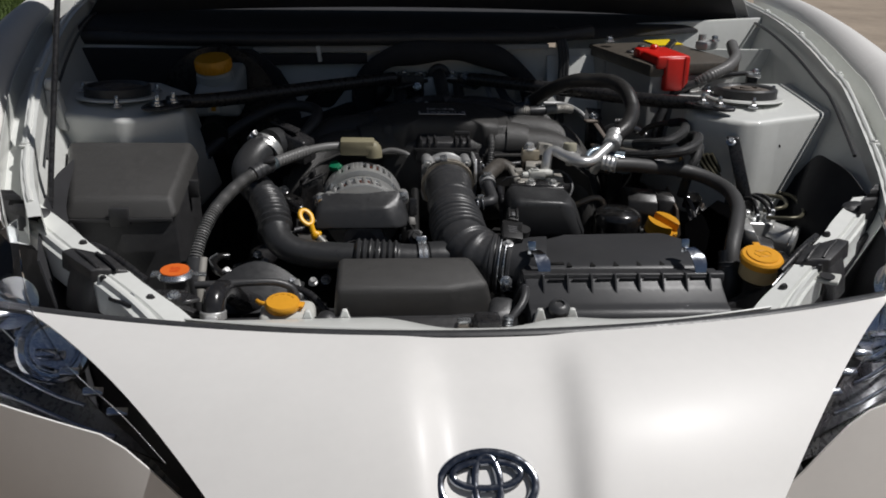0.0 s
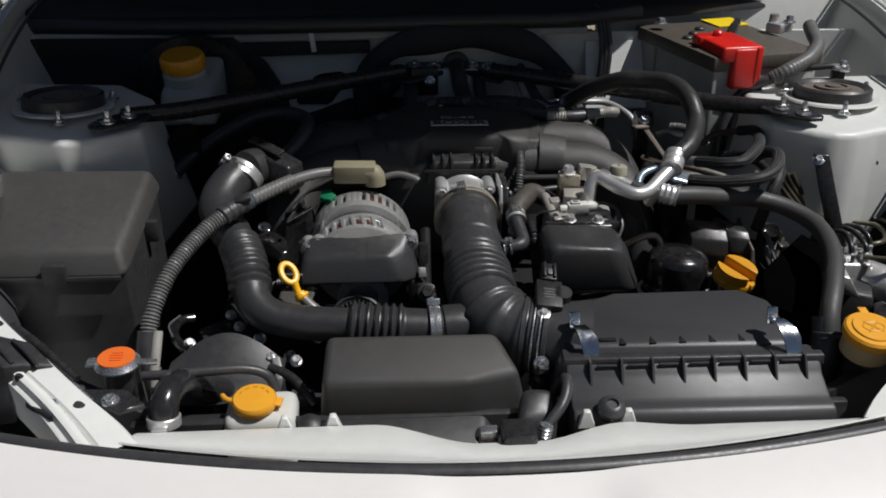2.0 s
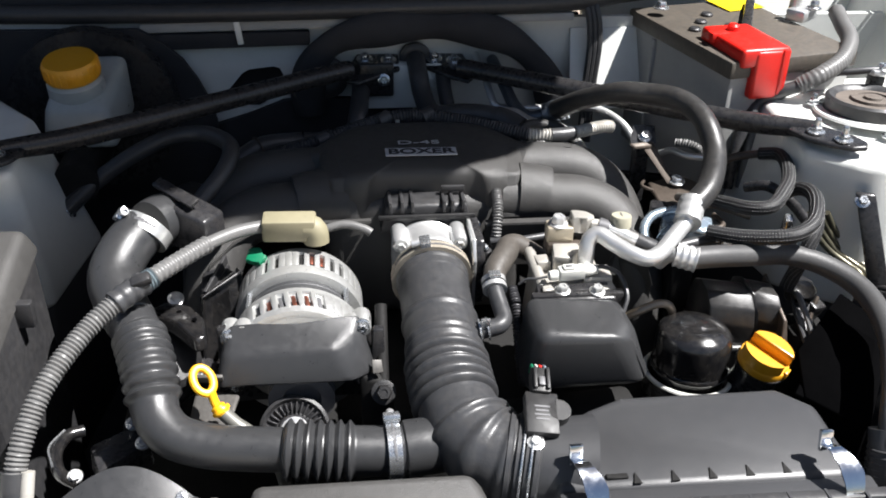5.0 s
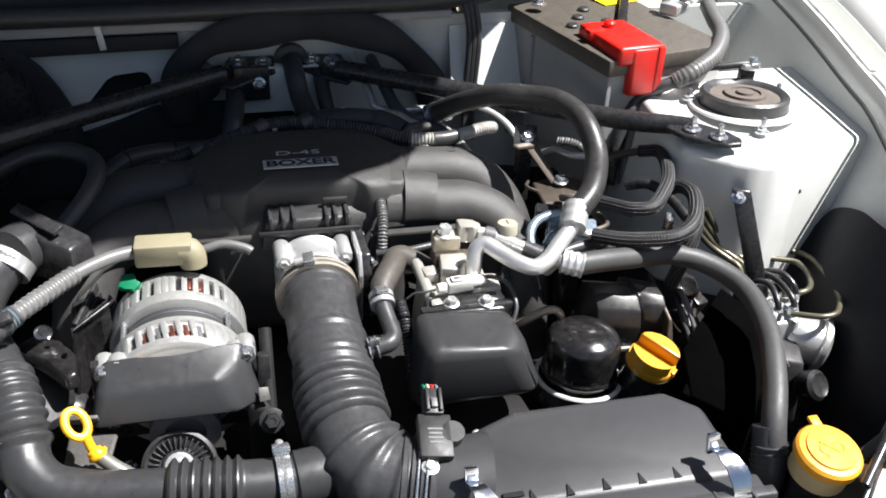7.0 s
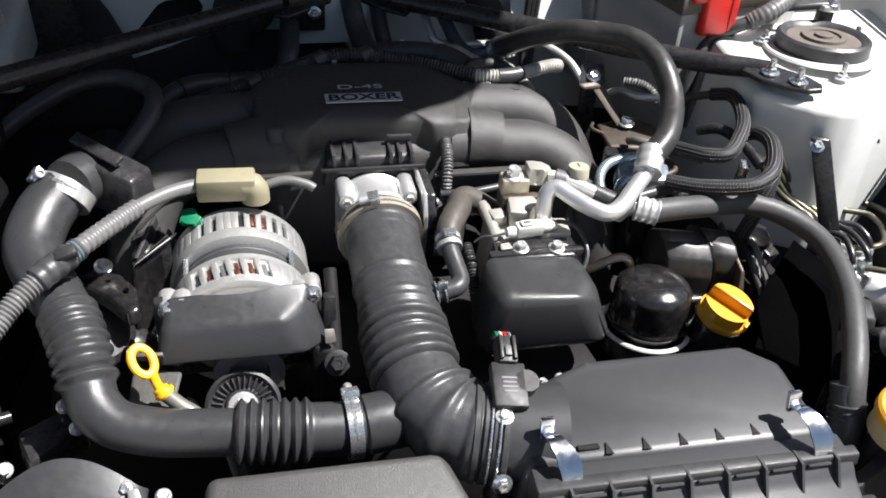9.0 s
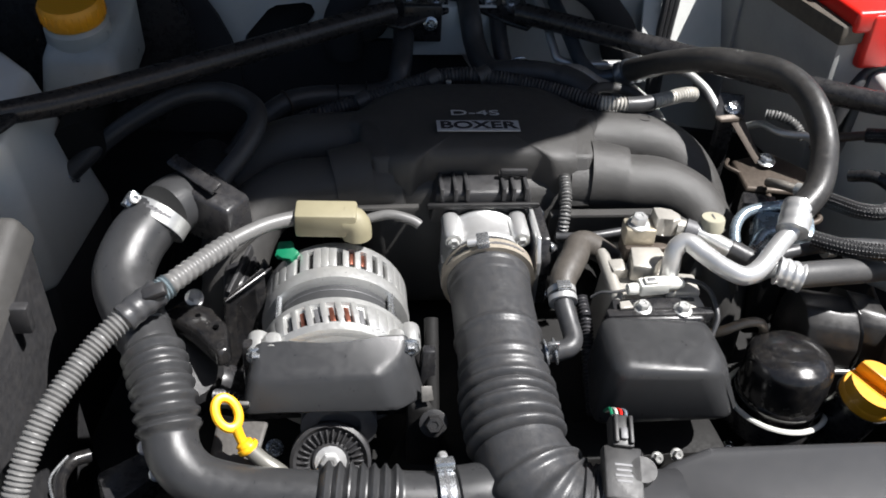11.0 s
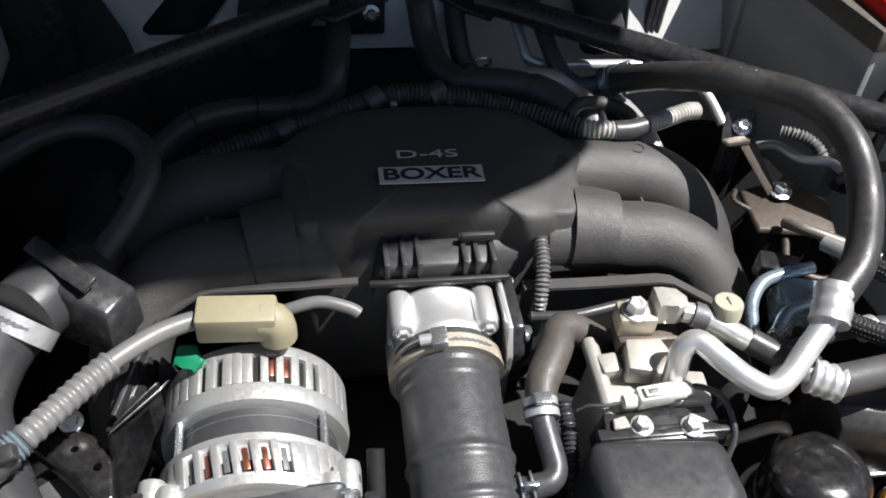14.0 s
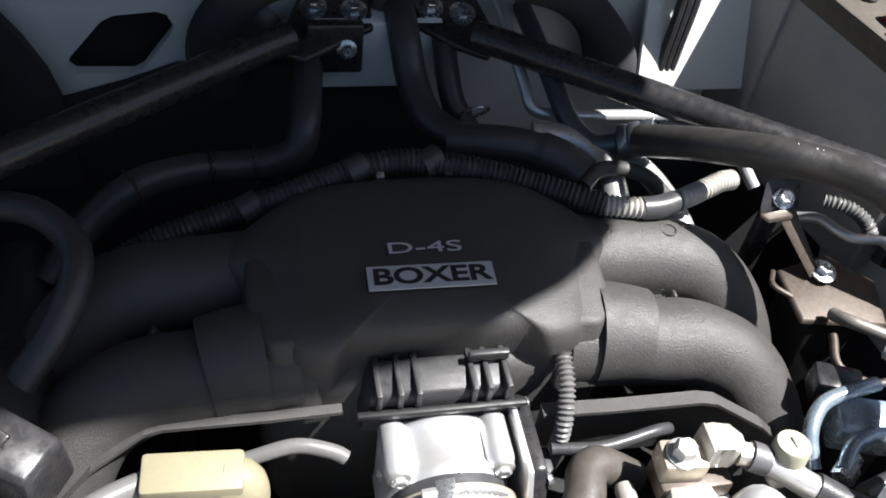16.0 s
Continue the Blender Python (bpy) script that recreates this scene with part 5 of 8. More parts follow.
# beige power boot and green clip
boot = part("power_boot", rbox((0.058, 0.026, 0.026), Matrix.Translation((-0.114, -0.128, 0.806)) @ pose(0, 0, 0, 4, 0, -3), 0.003), BEIGE, al, "beige rubber power boot")
part("boot_elbow", tube([(-0.098, -0.129, 0.8055), (-0.089, -0.130, 0.804), (-0.086, -0.131, 0.799), (-0.0855, -0.132, 0.788)], 0.0142, 20, 0.003), BEIGE, boot, "rounded boot elbow")
part("green_clip", prism([(-0.010, -0.009), (-0.002, -0.006), (0.008, -0.010), (0.012, 0.002), (0.003, 0.004), (0.002, 0.011), (-0.011, 0.007)], 0, 0.011, along((-0.150, -0.132, 0.768), (-0.2, -0.5, 0.8)), 0.002), GREEN, al, "green plastic connector clip")
part("wire", tube([(-0.085, -0.105, 0.785), (-0.055, -0.103, 0.792), (-0.032, -0.107, 0.788), (-0.024, -0.110, 0.784)], 0.0050, 10, 0.004), CABLEGREY, al, "grey harness tail")

# idler pulley below
ip = thing("idler_pulley", (-0.112, -0.29, 0.60), "black ribbed idler pulley with a bright centre bolt", "pulley")
im = along((-0.113, -0.287, 0.655), (0.0, -0.82, 0.55))
part("wheel", lathe([(0.0, 0.0), (0.034, 0.0), (0.036, 0.004), (0.036, 0.018), (0.033, 0.020), (0.030, 0.016), (0.018, 0.013), (0.016, 0.016), (0, 0.016)], im, 40), PLASTIC, ip, "black wheel")
for k in range(30):
    ang = 2 * math.pi * k / 30
    part("rib", rbox((0.0016, 0.011, 0.003), im @ pose(0.024 * math.cos(ang), 0.024 * math.sin(ang), 0.0165, 0, 0, math.degrees(ang) - 90), 0.0004, 1), PLASTIC, ip)
part("bolt", hexbolt(im @ Vector((0, 0, 0.016)), im.to_3x3() @ Vector((0, 0, 1)), 0.009, 0.008, 1.6), ALUBRIGHT, ip, "bright centre bolt")

# front belt drive clutter, dark
tens = thing("belt_tensioner", (-0.03, -0.27, 0.58), "near-black cast belt tensioner behind the alternator cover", "tensioner")
part("arm", hull8([(-0.045, -0.285, 0.60), (0.0, -0.29, 0.59), (0.005, -0.26, 0.59), (-0.04, -0.255, 0.60)], [(-0.046, -0.280, 0.715), (-0.020, -0.285, 0.705), (-0.018, -0.26, 0.71), (-0.044, -0.255, 0.72)], 0.006), DEEP, tens, "dark cast arm")
part("rod", tube([(-0.020, -0.215, 0.755), (-0.021, -0.245, 0.73), (-0.022, -0.285, 0.69)], 0.0065, 12), DEEP, tens, "damper rod")
part("bolt", hexbolt((-0.022, -0.292, 0.700), (0, -0.8, 0.6), 0.0085, 0.010), DARKPLASTIC, tens)
part("cast_arm", hull8([(-0.034, -0.262, 0.70), (-0.018, -0.262, 0.70), (-0.018, -0.25, 0.70), (-0.034, -0.25, 0.70)], [(-0.030, -0.256, 0.752), (-0.019, -0.256, 0.752), (-0.019, -0.246, 0.752), (-0.030, -0.246, 0.752)], 0.002), BLACKMETAL, tens, "black cast arm")
part("shield", prism([(-0.006, -0.007), (0.005, -0.008), (0.006, 0.005), (-0.004, 0.007)], 0, 0.002, along((-0.028, -0.276, 0.722), (0.2, -0.7, 0.6)), 0.0008), DULLGREY, tens, "bent grey heat shield")

# ---- power cable in its conduit ----
pc = thing("power_cable", (-0.25, -0.25, 0.63), "grey corrugated conduit from the alternator to the fuse box", "cable")
cab = [(-0.138, -0.125, 0.806), (-0.165, -0.137, 0.808), (-0.195, -0.160, 0.808), (-0.224, -0.192, 0.806), (-0.246, -0.218, 0.804), (-0.276, -0.246, 0.796), (-0.305, -0.277, 0.781), (-0.335, -0.324, 0.755), (-0.353, -0.364, 0.718), (-0.358, -0.385, 0.685), (-0.352, -0.395, 0.655)]
line, tot = spline(cab, 0.002)
cut = [int(len(line) * q) for q in (0, 0.17, 0.345, 0.385, 1.0)]
seg = lambda i, j: [tuple(p) for p in line[cut[i]:cut[j] + 1:8]] + [tuple(line[min(len(line) - 1, cut[j])])]
part("sleeve", tube(seg(0, 1), 0.0072, 14), CABLEGREY, pc, "smooth grey sleeve")
part("taped_part", tube(seg(1, 2), lambda s, t: 0.0092 + 0.0006 * math.sin(s * 900), 16, 0.001), CABLEGREY, pc, "taped grey conduit")
part("band", tube(seg(2, 3), lambda s, t: 0.0105 + 0.0008 * math.cos(s * 2 * math.pi / 0.0035), 16, 0.0008), mat("striped_sleeve", (0.11, 0.14, 0.155), 0.35, var=0.25, scale=90), pc, "blue-grey striped sleeve")
part("conduit", tube(seg(3, 4), ribbed(0.0096, 0.0042, 0.0020), 16, 0.001), CABLEGREY, pc, "grey corrugated conduit")
part("end_sleeve", tube([(-0.345, -0.378, 0.704), (-0.347, -0.390, 0.684), (-0.350, -0.400, 0.662), (-0.352, -0.404, 0.645)], 0.0062, 12), PALECONDUIT, pc, "pale sleeve at the lower end")
part("end_boot", tube([(-0.357, -0.375, 0.702), (-0.359, -0.387, 0.680), (-0.355, -0.398, 0.650), (-0.352, -0.402, 0.625)], lambda s, t: 0.0125 - 0.002 * s / t, 16), RUBBER, pc, "black boot at the lower end")
q = Vector(seg(2, 3)[-1])
k0 = cut[3] - 3
part("tape", tube([tuple(p) for p in line[k0:k0 + 20:3]], lambda s, t: 0.0122 + 0.0004 * math.sin(s * 600), 18, 0.001), RUBBER, pc, "black tape round the conduit")
part("cable_clip", rbox((0.020, 0.012, 0.010), along(q + Vector((0.004, -0.006, 0.010)), (-0.2, -0.4, 0.9)) @ pose(0, 0, 0, 0, 0, 40), 0.003), PLASTIC, pc, "black plastic cable clip")

# bracketry between the pipe and the alternator
kb = thing("harness_bracket", (-0.23, -0.15, 0.62), "black ribbed bracket with a gloss black foot plate", "bracket")
foot = part("foot_plate", hull8([(-0.272, -0.172, 0.722), (-0.250, -0.152, 0.722), (-0.222, -0.166, 0.722), (-0.204, -0.192, 0.722), (-0.200, -0.226, 0.716), (-0.212, -0.232, 0.716), (-0.236, -0.206, 0.720)], [(-0.270, -0.174, 0.734), (-0.250, -0.156, 0.736), (-0.223, -0.170, 0.736), (-0.207, -0.196, 0.737), (-0.203, -0.222, 0.731), (-0.212, -0.227, 0.731), (-0.234, -0.203, 0.735)], 0.0035, 3), GLOSSBLACK, kb, "gloss black foot plate")
for x, y in ((-0.234, -0.182), (-0.216, -0.198)):
    part("plate_hole", lathe([(0.0028, 0.0), (0.0028, 0.0006), (0, 0.0006)], Matrix.Translation((x, y, 0.7362)), 12), SHADEBLACK, foot)
part("foot_bolt", hexbolt((-0.240, -0.158, 0.738), (0.2, -0.4, 0.9), 0.006, 0.006), ALU, kb)
part("rib_plate", hull8([(-0.225, -0.175, 0.64), (-0.185, -0.150, 0.64), (-0.180, -0.110, 0.64), (-0.225, -0.125, 0.64)], [(-0.213, -0.160, 0.735), (-0.196, -0.142, 0.742), (-0.184, -0.108, 0.752), (-0.215, -0.120, 0.748)], 0.004), BLACKMETAL, kb, "black ribbed plate")
part("rib", rbox((0.004, 0.06, 0.012), Matrix.Translation((-0.198, -0.135, 0.750)) @ pose(0, 0, 0, 12, 0, -18), 0.001), PLASTIC, kb)
part("side_arm", tube([(-0.235, -0.205, 0.66), (-0.225, -0.180, 0.70), (-0.205, -0.165, 0.715), (-0.19, -0.16, 0.70)], 0.005, 10), BLACKMETAL, kb, "bent black arm")
part("conduit", tube([(-0.215, -0.245, 0.695), (-0.200, -0.252, 0.700), (-0.185, -0.262, 0.695)], ribbed(0.0055, 0.004, 0.002), 12, 0.001), DARKCONDUIT, kb)
part("duct", tube([(-0.275, -0.23, 0.64), (-0.225, -0.20, 0.665), (-0.195, -0.195, 0.64)], 0.02, 16), BLACKMETAL, kb, "black drum behind the bracket")

# black pressed brackets and thin hoses in the gap beside the alternator
gb = thing("gap_bracket", (-0.20, -0.18, 0.64), "gloss black pressed bracket with folded edges", "bracket")
part("upright", hull8([(-0.214, -0.196, 0.66), (-0.170, -0.176, 0.66), (-0.168, -0.171, 0.66), (-0.212, -0.191, 0.66)], [(-0.206, -0.178, 0.755), (-0.176, -0.150, 0.765), (-0.174, -0.146, 0.765), (-0.204, -0.174, 0.755)], 0.001, 1), GLOSSBLACK, gb, "upright black sheet")
part("folded_lip", hull8([(-0.208, -0.186, 0.752), (-0.172, -0.156, 0.762), (-0.166, -0.146, 0.762), (-0.202, -0.176, 0.752)], [(-0.208, -0.186, 0.756), (-0.172, -0.156, 0.766), (-0.166, -0.146, 0.766), (-0.202, -0.176, 0.756)], 0.001, 1), BLACKMETAL, gb, "folded lip")
part("side_fold", tube([(-0.213, -0.197, 0.66), (-0.2105, -0.189, 0.70), (-0.207, -0.180, 0.755)], 0.0022, 8), GLOSSBLACK, gb)
part("lower_drum", lathe([(0.030, 0), (0.034, 0.004), (0.034, 0.030), (0.028, 0.036), (0, 0.038)], along((-0.252, -0.195, 0.668), (0.2, -0.5, 0.85)), 30), DARKPLASTIC, gb, "black drum")

# ---- fuel pump and its cover ----
fp = thing("fuel_pump", (0.19, -0.19, 0.66), "bright cast fuel pump with plugs, bolts and fuel pipes", "fuel pump")
CREAM = mat("stained_cast_alloy", (0.46, 0.44, 0.40), 0.40, 0.4, var=0.16, scale=45, grain=0.5, gscale=600, dust=0.15)
part("pump_body", hull8([(0.145, -0.212, 0.65), (0.235, -0.212, 0.65), (0.235, -0.145, 0.66), (0.145, -0.145, 0.66)], [(0.152, -0.208, 0.760), (0.224, -0.210, 0.762), (0.226, -0.152, 0.770), (0.152, -0.152, 0.766)], 0.005), CREAM, fp, "cast pump body")
part("front_plate", hull8([(0.142, -0.236, 0.735), (0.236, -0.238, 0.735), (0.236, -0.206, 0.735), (0.142, -0.206, 0.735)], [(0.146, -0.234, 0.764), (0.230, -0.236, 0.764), (0.228, -0.208, 0.768), (0.148, -0.208, 0.768)], 0.003), BLACKMETAL, fp, "dark front plate")
part("cut_corner", prism([(-0.006, -0.005), (0.007, -0.004), (0.005, 0.006), (-0.005, 0.004)], 0, 0.003, Matrix.Translation((0.158, -0.220, 0.7675)), 0.0008, 1), CREAM, fp)
part("step_block", prism([(-0.018, -0.012), (0.002, -0.016), (0.008, -0.004), (0.018, 0.000), (0.014, 0.014), (-0.014, 0.015)], 0, 0.020, Matrix.Translation((0.190, -0.170, 0.767)) @ pose(0, 0, 0, 4, 0, 0), 0.002), CREAM, fp, "stepped cast block")
part("step_block", rbox((0.016, 0.018, 0.012), Matrix.Translation((0.163, -0.168, 0.770)) @ pose(0, 0, 0, 0, 0, 6), 0.002), CREAM, fp)
part("pipe_pad", prism([(-0.016, -0.016), (0.016, -0.018), (0.018, 0.010), (-0.010, 0.014)], 0, 0.012, Matrix.Translation((0.217, -0.190, 0.760)), 0.0025), CREAM, fp, "pale pad under the alloy pipe")
part("pipe_pad", prism([(-0.010, -0.012), (0.012, -0.010), (0.010, 0.012), (-0.012, 0.010)], 0, 0.010, Matrix.Translation((0.222, -0.212, 0.757)), 0.002), CREAM, fp)
part("side_column", lathe([(0.0062, 0), (0.0066, 0.003), (0.0066, 0.070), (0.0050, 0.074), (0, 0.074)], along((0.157, -0.215, 0.760), (-0.05, 0.95, 0.15)), 14), CREAM, fp)
part("terminal_block", rbox((0.030, 0.022, 0.020), Matrix.Translation((0.186, -0.143, 0.795)) @ pose(0, 0, 0, 0, 0, -4), 0.003), mat("brassy_casting", (0.45, 0.40, 0.31), 0.4, 0.4, var=0.18, scale=60, grain=0.4), fp, "brassy banjo block")
part("block_foot", rbox((0.050, 0.026, 0.016), Matrix.Translation((0.196, -0.146, 0.779)), 0.003), RUSTY, fp, "brown steel foot")
part("banjo_bolt", hexbolt((0.184, -0.144, 0.806), (0, -0.1, 1), 0.0080, 0.010, 1.35), ALUBRIGHT, fp)
part("plug_cap", prism([(-0.016, -0.014), (-0.004, -0.010), (0.004, -0.014), (0.014, -0.010), (0.016, 0.002), (0.008, 0.014), (-0.006, 0.012), (-0.014, 0.016)], 0, 0.022, Matrix.Translation((0.211, -0.141, 0.795)) @ pose(0, 0, 0, -4, 6, 0) @ Matrix.Diagonal((0.82, 0.82, 0.85, 1)), 0.002), CREAM, fp, "pale ragged cast fitting")
part("side_fitting", lathe([(0.008, 0), (0.008, 0.012), (0.006, 0.014), (0, 0.014)], along((0.222, -0.146, 0.803), (0.9, -0.3, 0.0)), 8), CREAM, fp)
for x, y, z in ((0.174, -0.222, 0.767), (0.211, -0.226, 0.767)):
    part("bolt", hexbolt((x, y, z), (0, -0.15, 1), 0.0062, 0.007, 1.4), ALU, fp)
plug = part("connector", rbox((0.030, 0.013, 0.014), Matrix.Translation((0.187, -0.204, 0.778)) @ pose(0, 0, 0, 6, 0, 6), 0.0025), MILKY, fp, "pale grey plug connector")
part("latch_frame", rbox((0.013, 0.008, 0.004), Matrix.Translation((0.183, -0.206, 0.786)) @ pose(0, 0, 0, 6, 0, 6), 0.001), MILKY, plug)
part("latch", rbox((0.008, 0.004, 0.0042), Matrix.Translation((0.183, -0.2065, 0.7866)) @ pose(0, 0, 0, 6, 0, 6), 0.0008), STEEL, plug)
part("plug_neck", lathe([(0.0065, 0), (0.0065, 0.010), (0.005, 0.012), (0.005, 0.016)], along((0.200, -0.2025, 0.779), (1, 0.1, 0)), 14), MILKY, plug)
part("plug_tip", lathe([(0.0052, 0), (0.0060, 0.004), (0.0052, 0.010), (0.003, 0.011), (0, 0.011)], along((0.172, -0.206, 0.777), (-1, -0.1, 0)), 12), MILKY, plug)
part("wire", tube([(0.160, -0.207, 0.776), (0.148, -0.207, 0.774), (0.138, -0.204, 0.772), (0.130, -0.203, 0.765)], 0.0014, 8), RUBBER, fp)
part("wire", tube([(0.211, -0.201, 0.780), (0.222, -0.203, 0.783), (0.238, -0.212, 0.778), (0.243, -0.232, 0.764), (0.236, -0.245, 0.75)], 0.0024, 8), RUBBER, fp, "thin black wire")
part("fuel_pipe", tube([(0.230, -0.149, 0.803), (0.245, -0.156, 0.800), (0.275, -0.176, 0.792), (0.315, -0.195, 0.785)], 0.0088, 16), ALU, fp, "dull alloy fuel pipe")
part("pipe_wrap", tube([(0.268, -0.171, 0.7945), (0.292, -0.185, 0.788), (0.316, -0.1955, 0.7848)], 0.0100, 16), RUBBER, fp, "black sleeve on the fuel pipe")
part("pipe_sleeve", tube([(0.229, -0.1485, 0.803), (0.240, -0.153, 0.801)], 0.0100, 16), STEEL, fp)
vc = part("valve_cap", lathe([(0.0090, 0), (0.0104, 0.001), (0.0108, 0.004), (0.0118, 0.005), (0.0116, 0.0155), (0.0106, 0.0175), (0.0, 0.0180)], along((0.2535, -0.153, 0.800), (0.0, 0.10, 1)), 32), mat("khaki_cap", (0.36, 0.34, 0.26), 0.55, var=0.1, scale=40), fp, "khaki service valve cap")
part("cap_slot", rbox((0.0012, 0.008, 0.0006), Matrix.Translation((0.2535, -0.1512, 0.8183)), 0), STEEL, vc)
part("valve_stem", lathe([(0.0072, 0), (0.0072, 0.008), (0.0060, 0.010), (0.0060, 0.022), (0, 0.022)], along((0.254, -0.155, 0.779), (0.0, 0.1, 1)), 12), CREAM, fp)

pcov = thing("pump_cover", (0.19, -0.275, 0.66), "matt black padded cover in front of the fuel pump", "engine cover")
lo = [(0.119, -0.298, 0.690), (0.250, -0.302, 0.694), (0.262, -0.284, 0.694), (0.252, -0.232, 0.690), (0.122, -0.228, 0.685)]
hi = [(0.134, -0.297, 0.764), (0.214, -0.301, 0.764), (0.238, -0.283, 0.756), (0.234, -0.230, 0.764), (0.131, -0.228, 0.770)]
part("cover_shell", hull8(lo, hi, 0.013, 4), SATIN, pcov, "soft-edged black shell")
part("rear_bracket", rbox((0.10, 0.010, 0.02), Matrix.Translation((0.190, -0.2265, 0.757)), 0.002), BLACKMETAL, pcov, "black bracket plate")

# ---- air-conditioning pipes and hoses ----
ac = thing("air_conditioning_hose", (0.32, -0.05, 0.70), "thick black air-conditioning hose with bright alloy pipe ends", "hose")
part("alloy_pipe", tube([(0.206, -0.190, 0.765), (0.206, -0.189, 0.790), (0.209, -0.184, 0.806), (0.219, -0.184, 0.813), (0.232, -0.198, 0.809), (0.246, -0.215, 0.806), (0.262, -0.224, 0.804), (0.280, -0.214, 0.805), (0.297, -0.199, 0.813), (0.311, -0.187, 0.820), (0.318, -0.182, 0.824)], 0.0088, 18, 0.003), ALUBRIGHT, ac, "bent bright alloy pipe")
part("ferrule", tube([(0.317, -0.184, 0.823), (0.3265, -0.166, 0.833), (0.330, -0.160, 0.837)], lambda s, t: 0.0148 + 0.0004 * math.cos(s * 2 * math.pi / 0.012), 26, 0.0015), ALUBRIGHT, ac, "crimped alloy ferrule")
loopy = [(0.3265, -0.168, 0.833), (0.354, -0.142, 0.846), (0.377, -0.093, 0.861), (0.376, -0.060, 0.883), (0.369, -0.029, 0.893), (0.355, -0.006, 0.897), (0.336, 0.016, 0.894), (0.302, 0.042, 0.888), (0.269, 0.082, 0.865), (0.247, 0.120, 0.838), (0.240, 0.137, 0.826)]
hh = part("hose", tube(loopy, 0.0134, 24, 0.004), HOSE, ac, "thick looping rubber hose")
fe = along((0.254, 0.129, 0.834), Vector((-0.026, 0.010, -0.014)))
part("ferrule", lathe([(0.0138, 0.0), (0.0156, 0.001), (0.0156, 0.008), (0.0142, 0.010), (0.0156, 0.012), (0.0156, 0.019), (0.0142, 0.021), (0.0150, 0.023), (0.0150, 0.029), (0.009, 0.032)], fe, 28), DULLBLUE, ac, "dark crimped ferrule")
part("ferrule_ring", ring(fe @ pose(0, 0, -0.0005), 0.0150, 0.0150, 0.0011, n=32), ZINC, ac, "bright ring at the hose end")
part("rear_pipe", tube([(0.228, 0.139, 0.820), (0.208, 0.146, 0.815), (0.193, 0.170, 0.822), (0.186, 0.215, 0.835), (0.184, 0.26, 0.84), (0.184, 0.33, 0.84)], 0.0088, 14), DULLBLUE, ac, "dull blue steel rear pipe into the firewall")
# printed marks along the hose
ll, _ = spline(loopy, 0.004)
for k in range(40, 66):
    if k % 5 == 4:
        continue
    p, d = ll[k], (ll[k + 1] - ll[k]).normalized()
    side = d.cross(Vector((0, 0, 1))).normalized()
    up = side.cross(d).normalized()
    nrm = (up * 0.8 - side * -0.25 - Vector((0, 0.45, 0))).normalized()
    part("print_mark", rbox((0.0034, 0.0015, 0.0005), along(p + nrm * 0.0134, nrm, d) @ pose(0, 0, 0, 0, 0, 20 * (k % 3)), 0), MILKY, hh)

ac2 = thing("air_conditioning_hose", (0.42, -0.28, 0.62), "dark grey hose bending down beside the air box", "hose")
part("ferrule", tube([(0.297, -0.213, 0.801), (0.318, -0.222, 0.798)], lambda s, t: 0.0132 + 0.0007 * math.cos(s * 2 * math.pi / 0.0075), 22, 0.0012), ALUBRIGHT, ac2, "crimped alloy ferrule")
part("stub_pipe", tube([(0.287, -0.195, 0.780), (0.292, -0.205, 0.795), (0.300, -0.214, 0.801)], 0.008, 14), ALUBRIGHT, ac2)
part("hose", tube([(0.312, -0.2195, 0.799), (0.345, -0.213, 0.796), (0.380, -0.204, 0.790), (0.440, -0.190, 0.780), (0.484, -0.206, 0.770), (0.508, -0.246, 0.760), (0.500, -0.31, 0.752), (0.475, -0.370, 0.740), (0.456, -0.408, 0.722), (0.449, -0.428, 0.690), (0.448, -0.434, 0.65), (0.448, -0.436, 0.60)], 0.0122, 20, 0.004), GREYHOSE, ac2, "dark grey rubber hose")
part("taped_end", tube([(0.4525, -0.408, 0.714), (0.449, -0.428, 0.680), (0.448, -0.436, 0.62)], 0.0165, 18), RUBBER, ac2, "black foam sleeve")
for k in range(5):
    part("rib", ring(along((0.4505 - 0.0004 * k, -0.419 - 0.002 * k, 0.700 - 0.006 * k), (0, -0.4, -0.9)), 0.0165, 0.0165, 0.0016, n=24), RUBBER, ac2)

# ---- oil filter and filler ----
of = thing("oil_filter", (0.318, -0.247, 0.62), "gloss black spin-on oil filter in a white-rimmed drip tray", "oil filter")
om = along((0.319, -0.248, 0.664), (0.04, 0.06, 1)) @ Matrix.Diagonal((0.97, 0.97, 0.98, 1))
part("canister", lathe([(0.040, 0.0), (0.0405, 0.004), (0.0425, 0.010), (0.0425, 0.050), (0.0415, 0.056), (0.039, 0.060), (0.036, 0.0625), (0.033, 0.064), (0.030, 0.0665), (0.018, 0.0685), (0.0, 0.069)], om, 52), GLOSSBLACK, of, "gloss black canister")
part("seam", lathe([(0.0425, 0.010), (0.0438, 0.012), (0.0438, 0.016), (0.0425, 0.018)], om, 52), GLOSSBLACK, of)
tray = part("drip_tray", lathe([(0.036, -0.03), (0.047, -0.024), (0.0495, 0.002), (0.0485, 0.004), (0.046, 0.001), (0.044, -0.012), (0.02, -0.014)], om, 52), BLACKMETAL, of, "drip tray")
part("tray_rim", ring(om @ pose(0, 0, 0.004), 0.0486, 0.0486, 0.0030, n=56), MILKY, tray, "white tray rim")

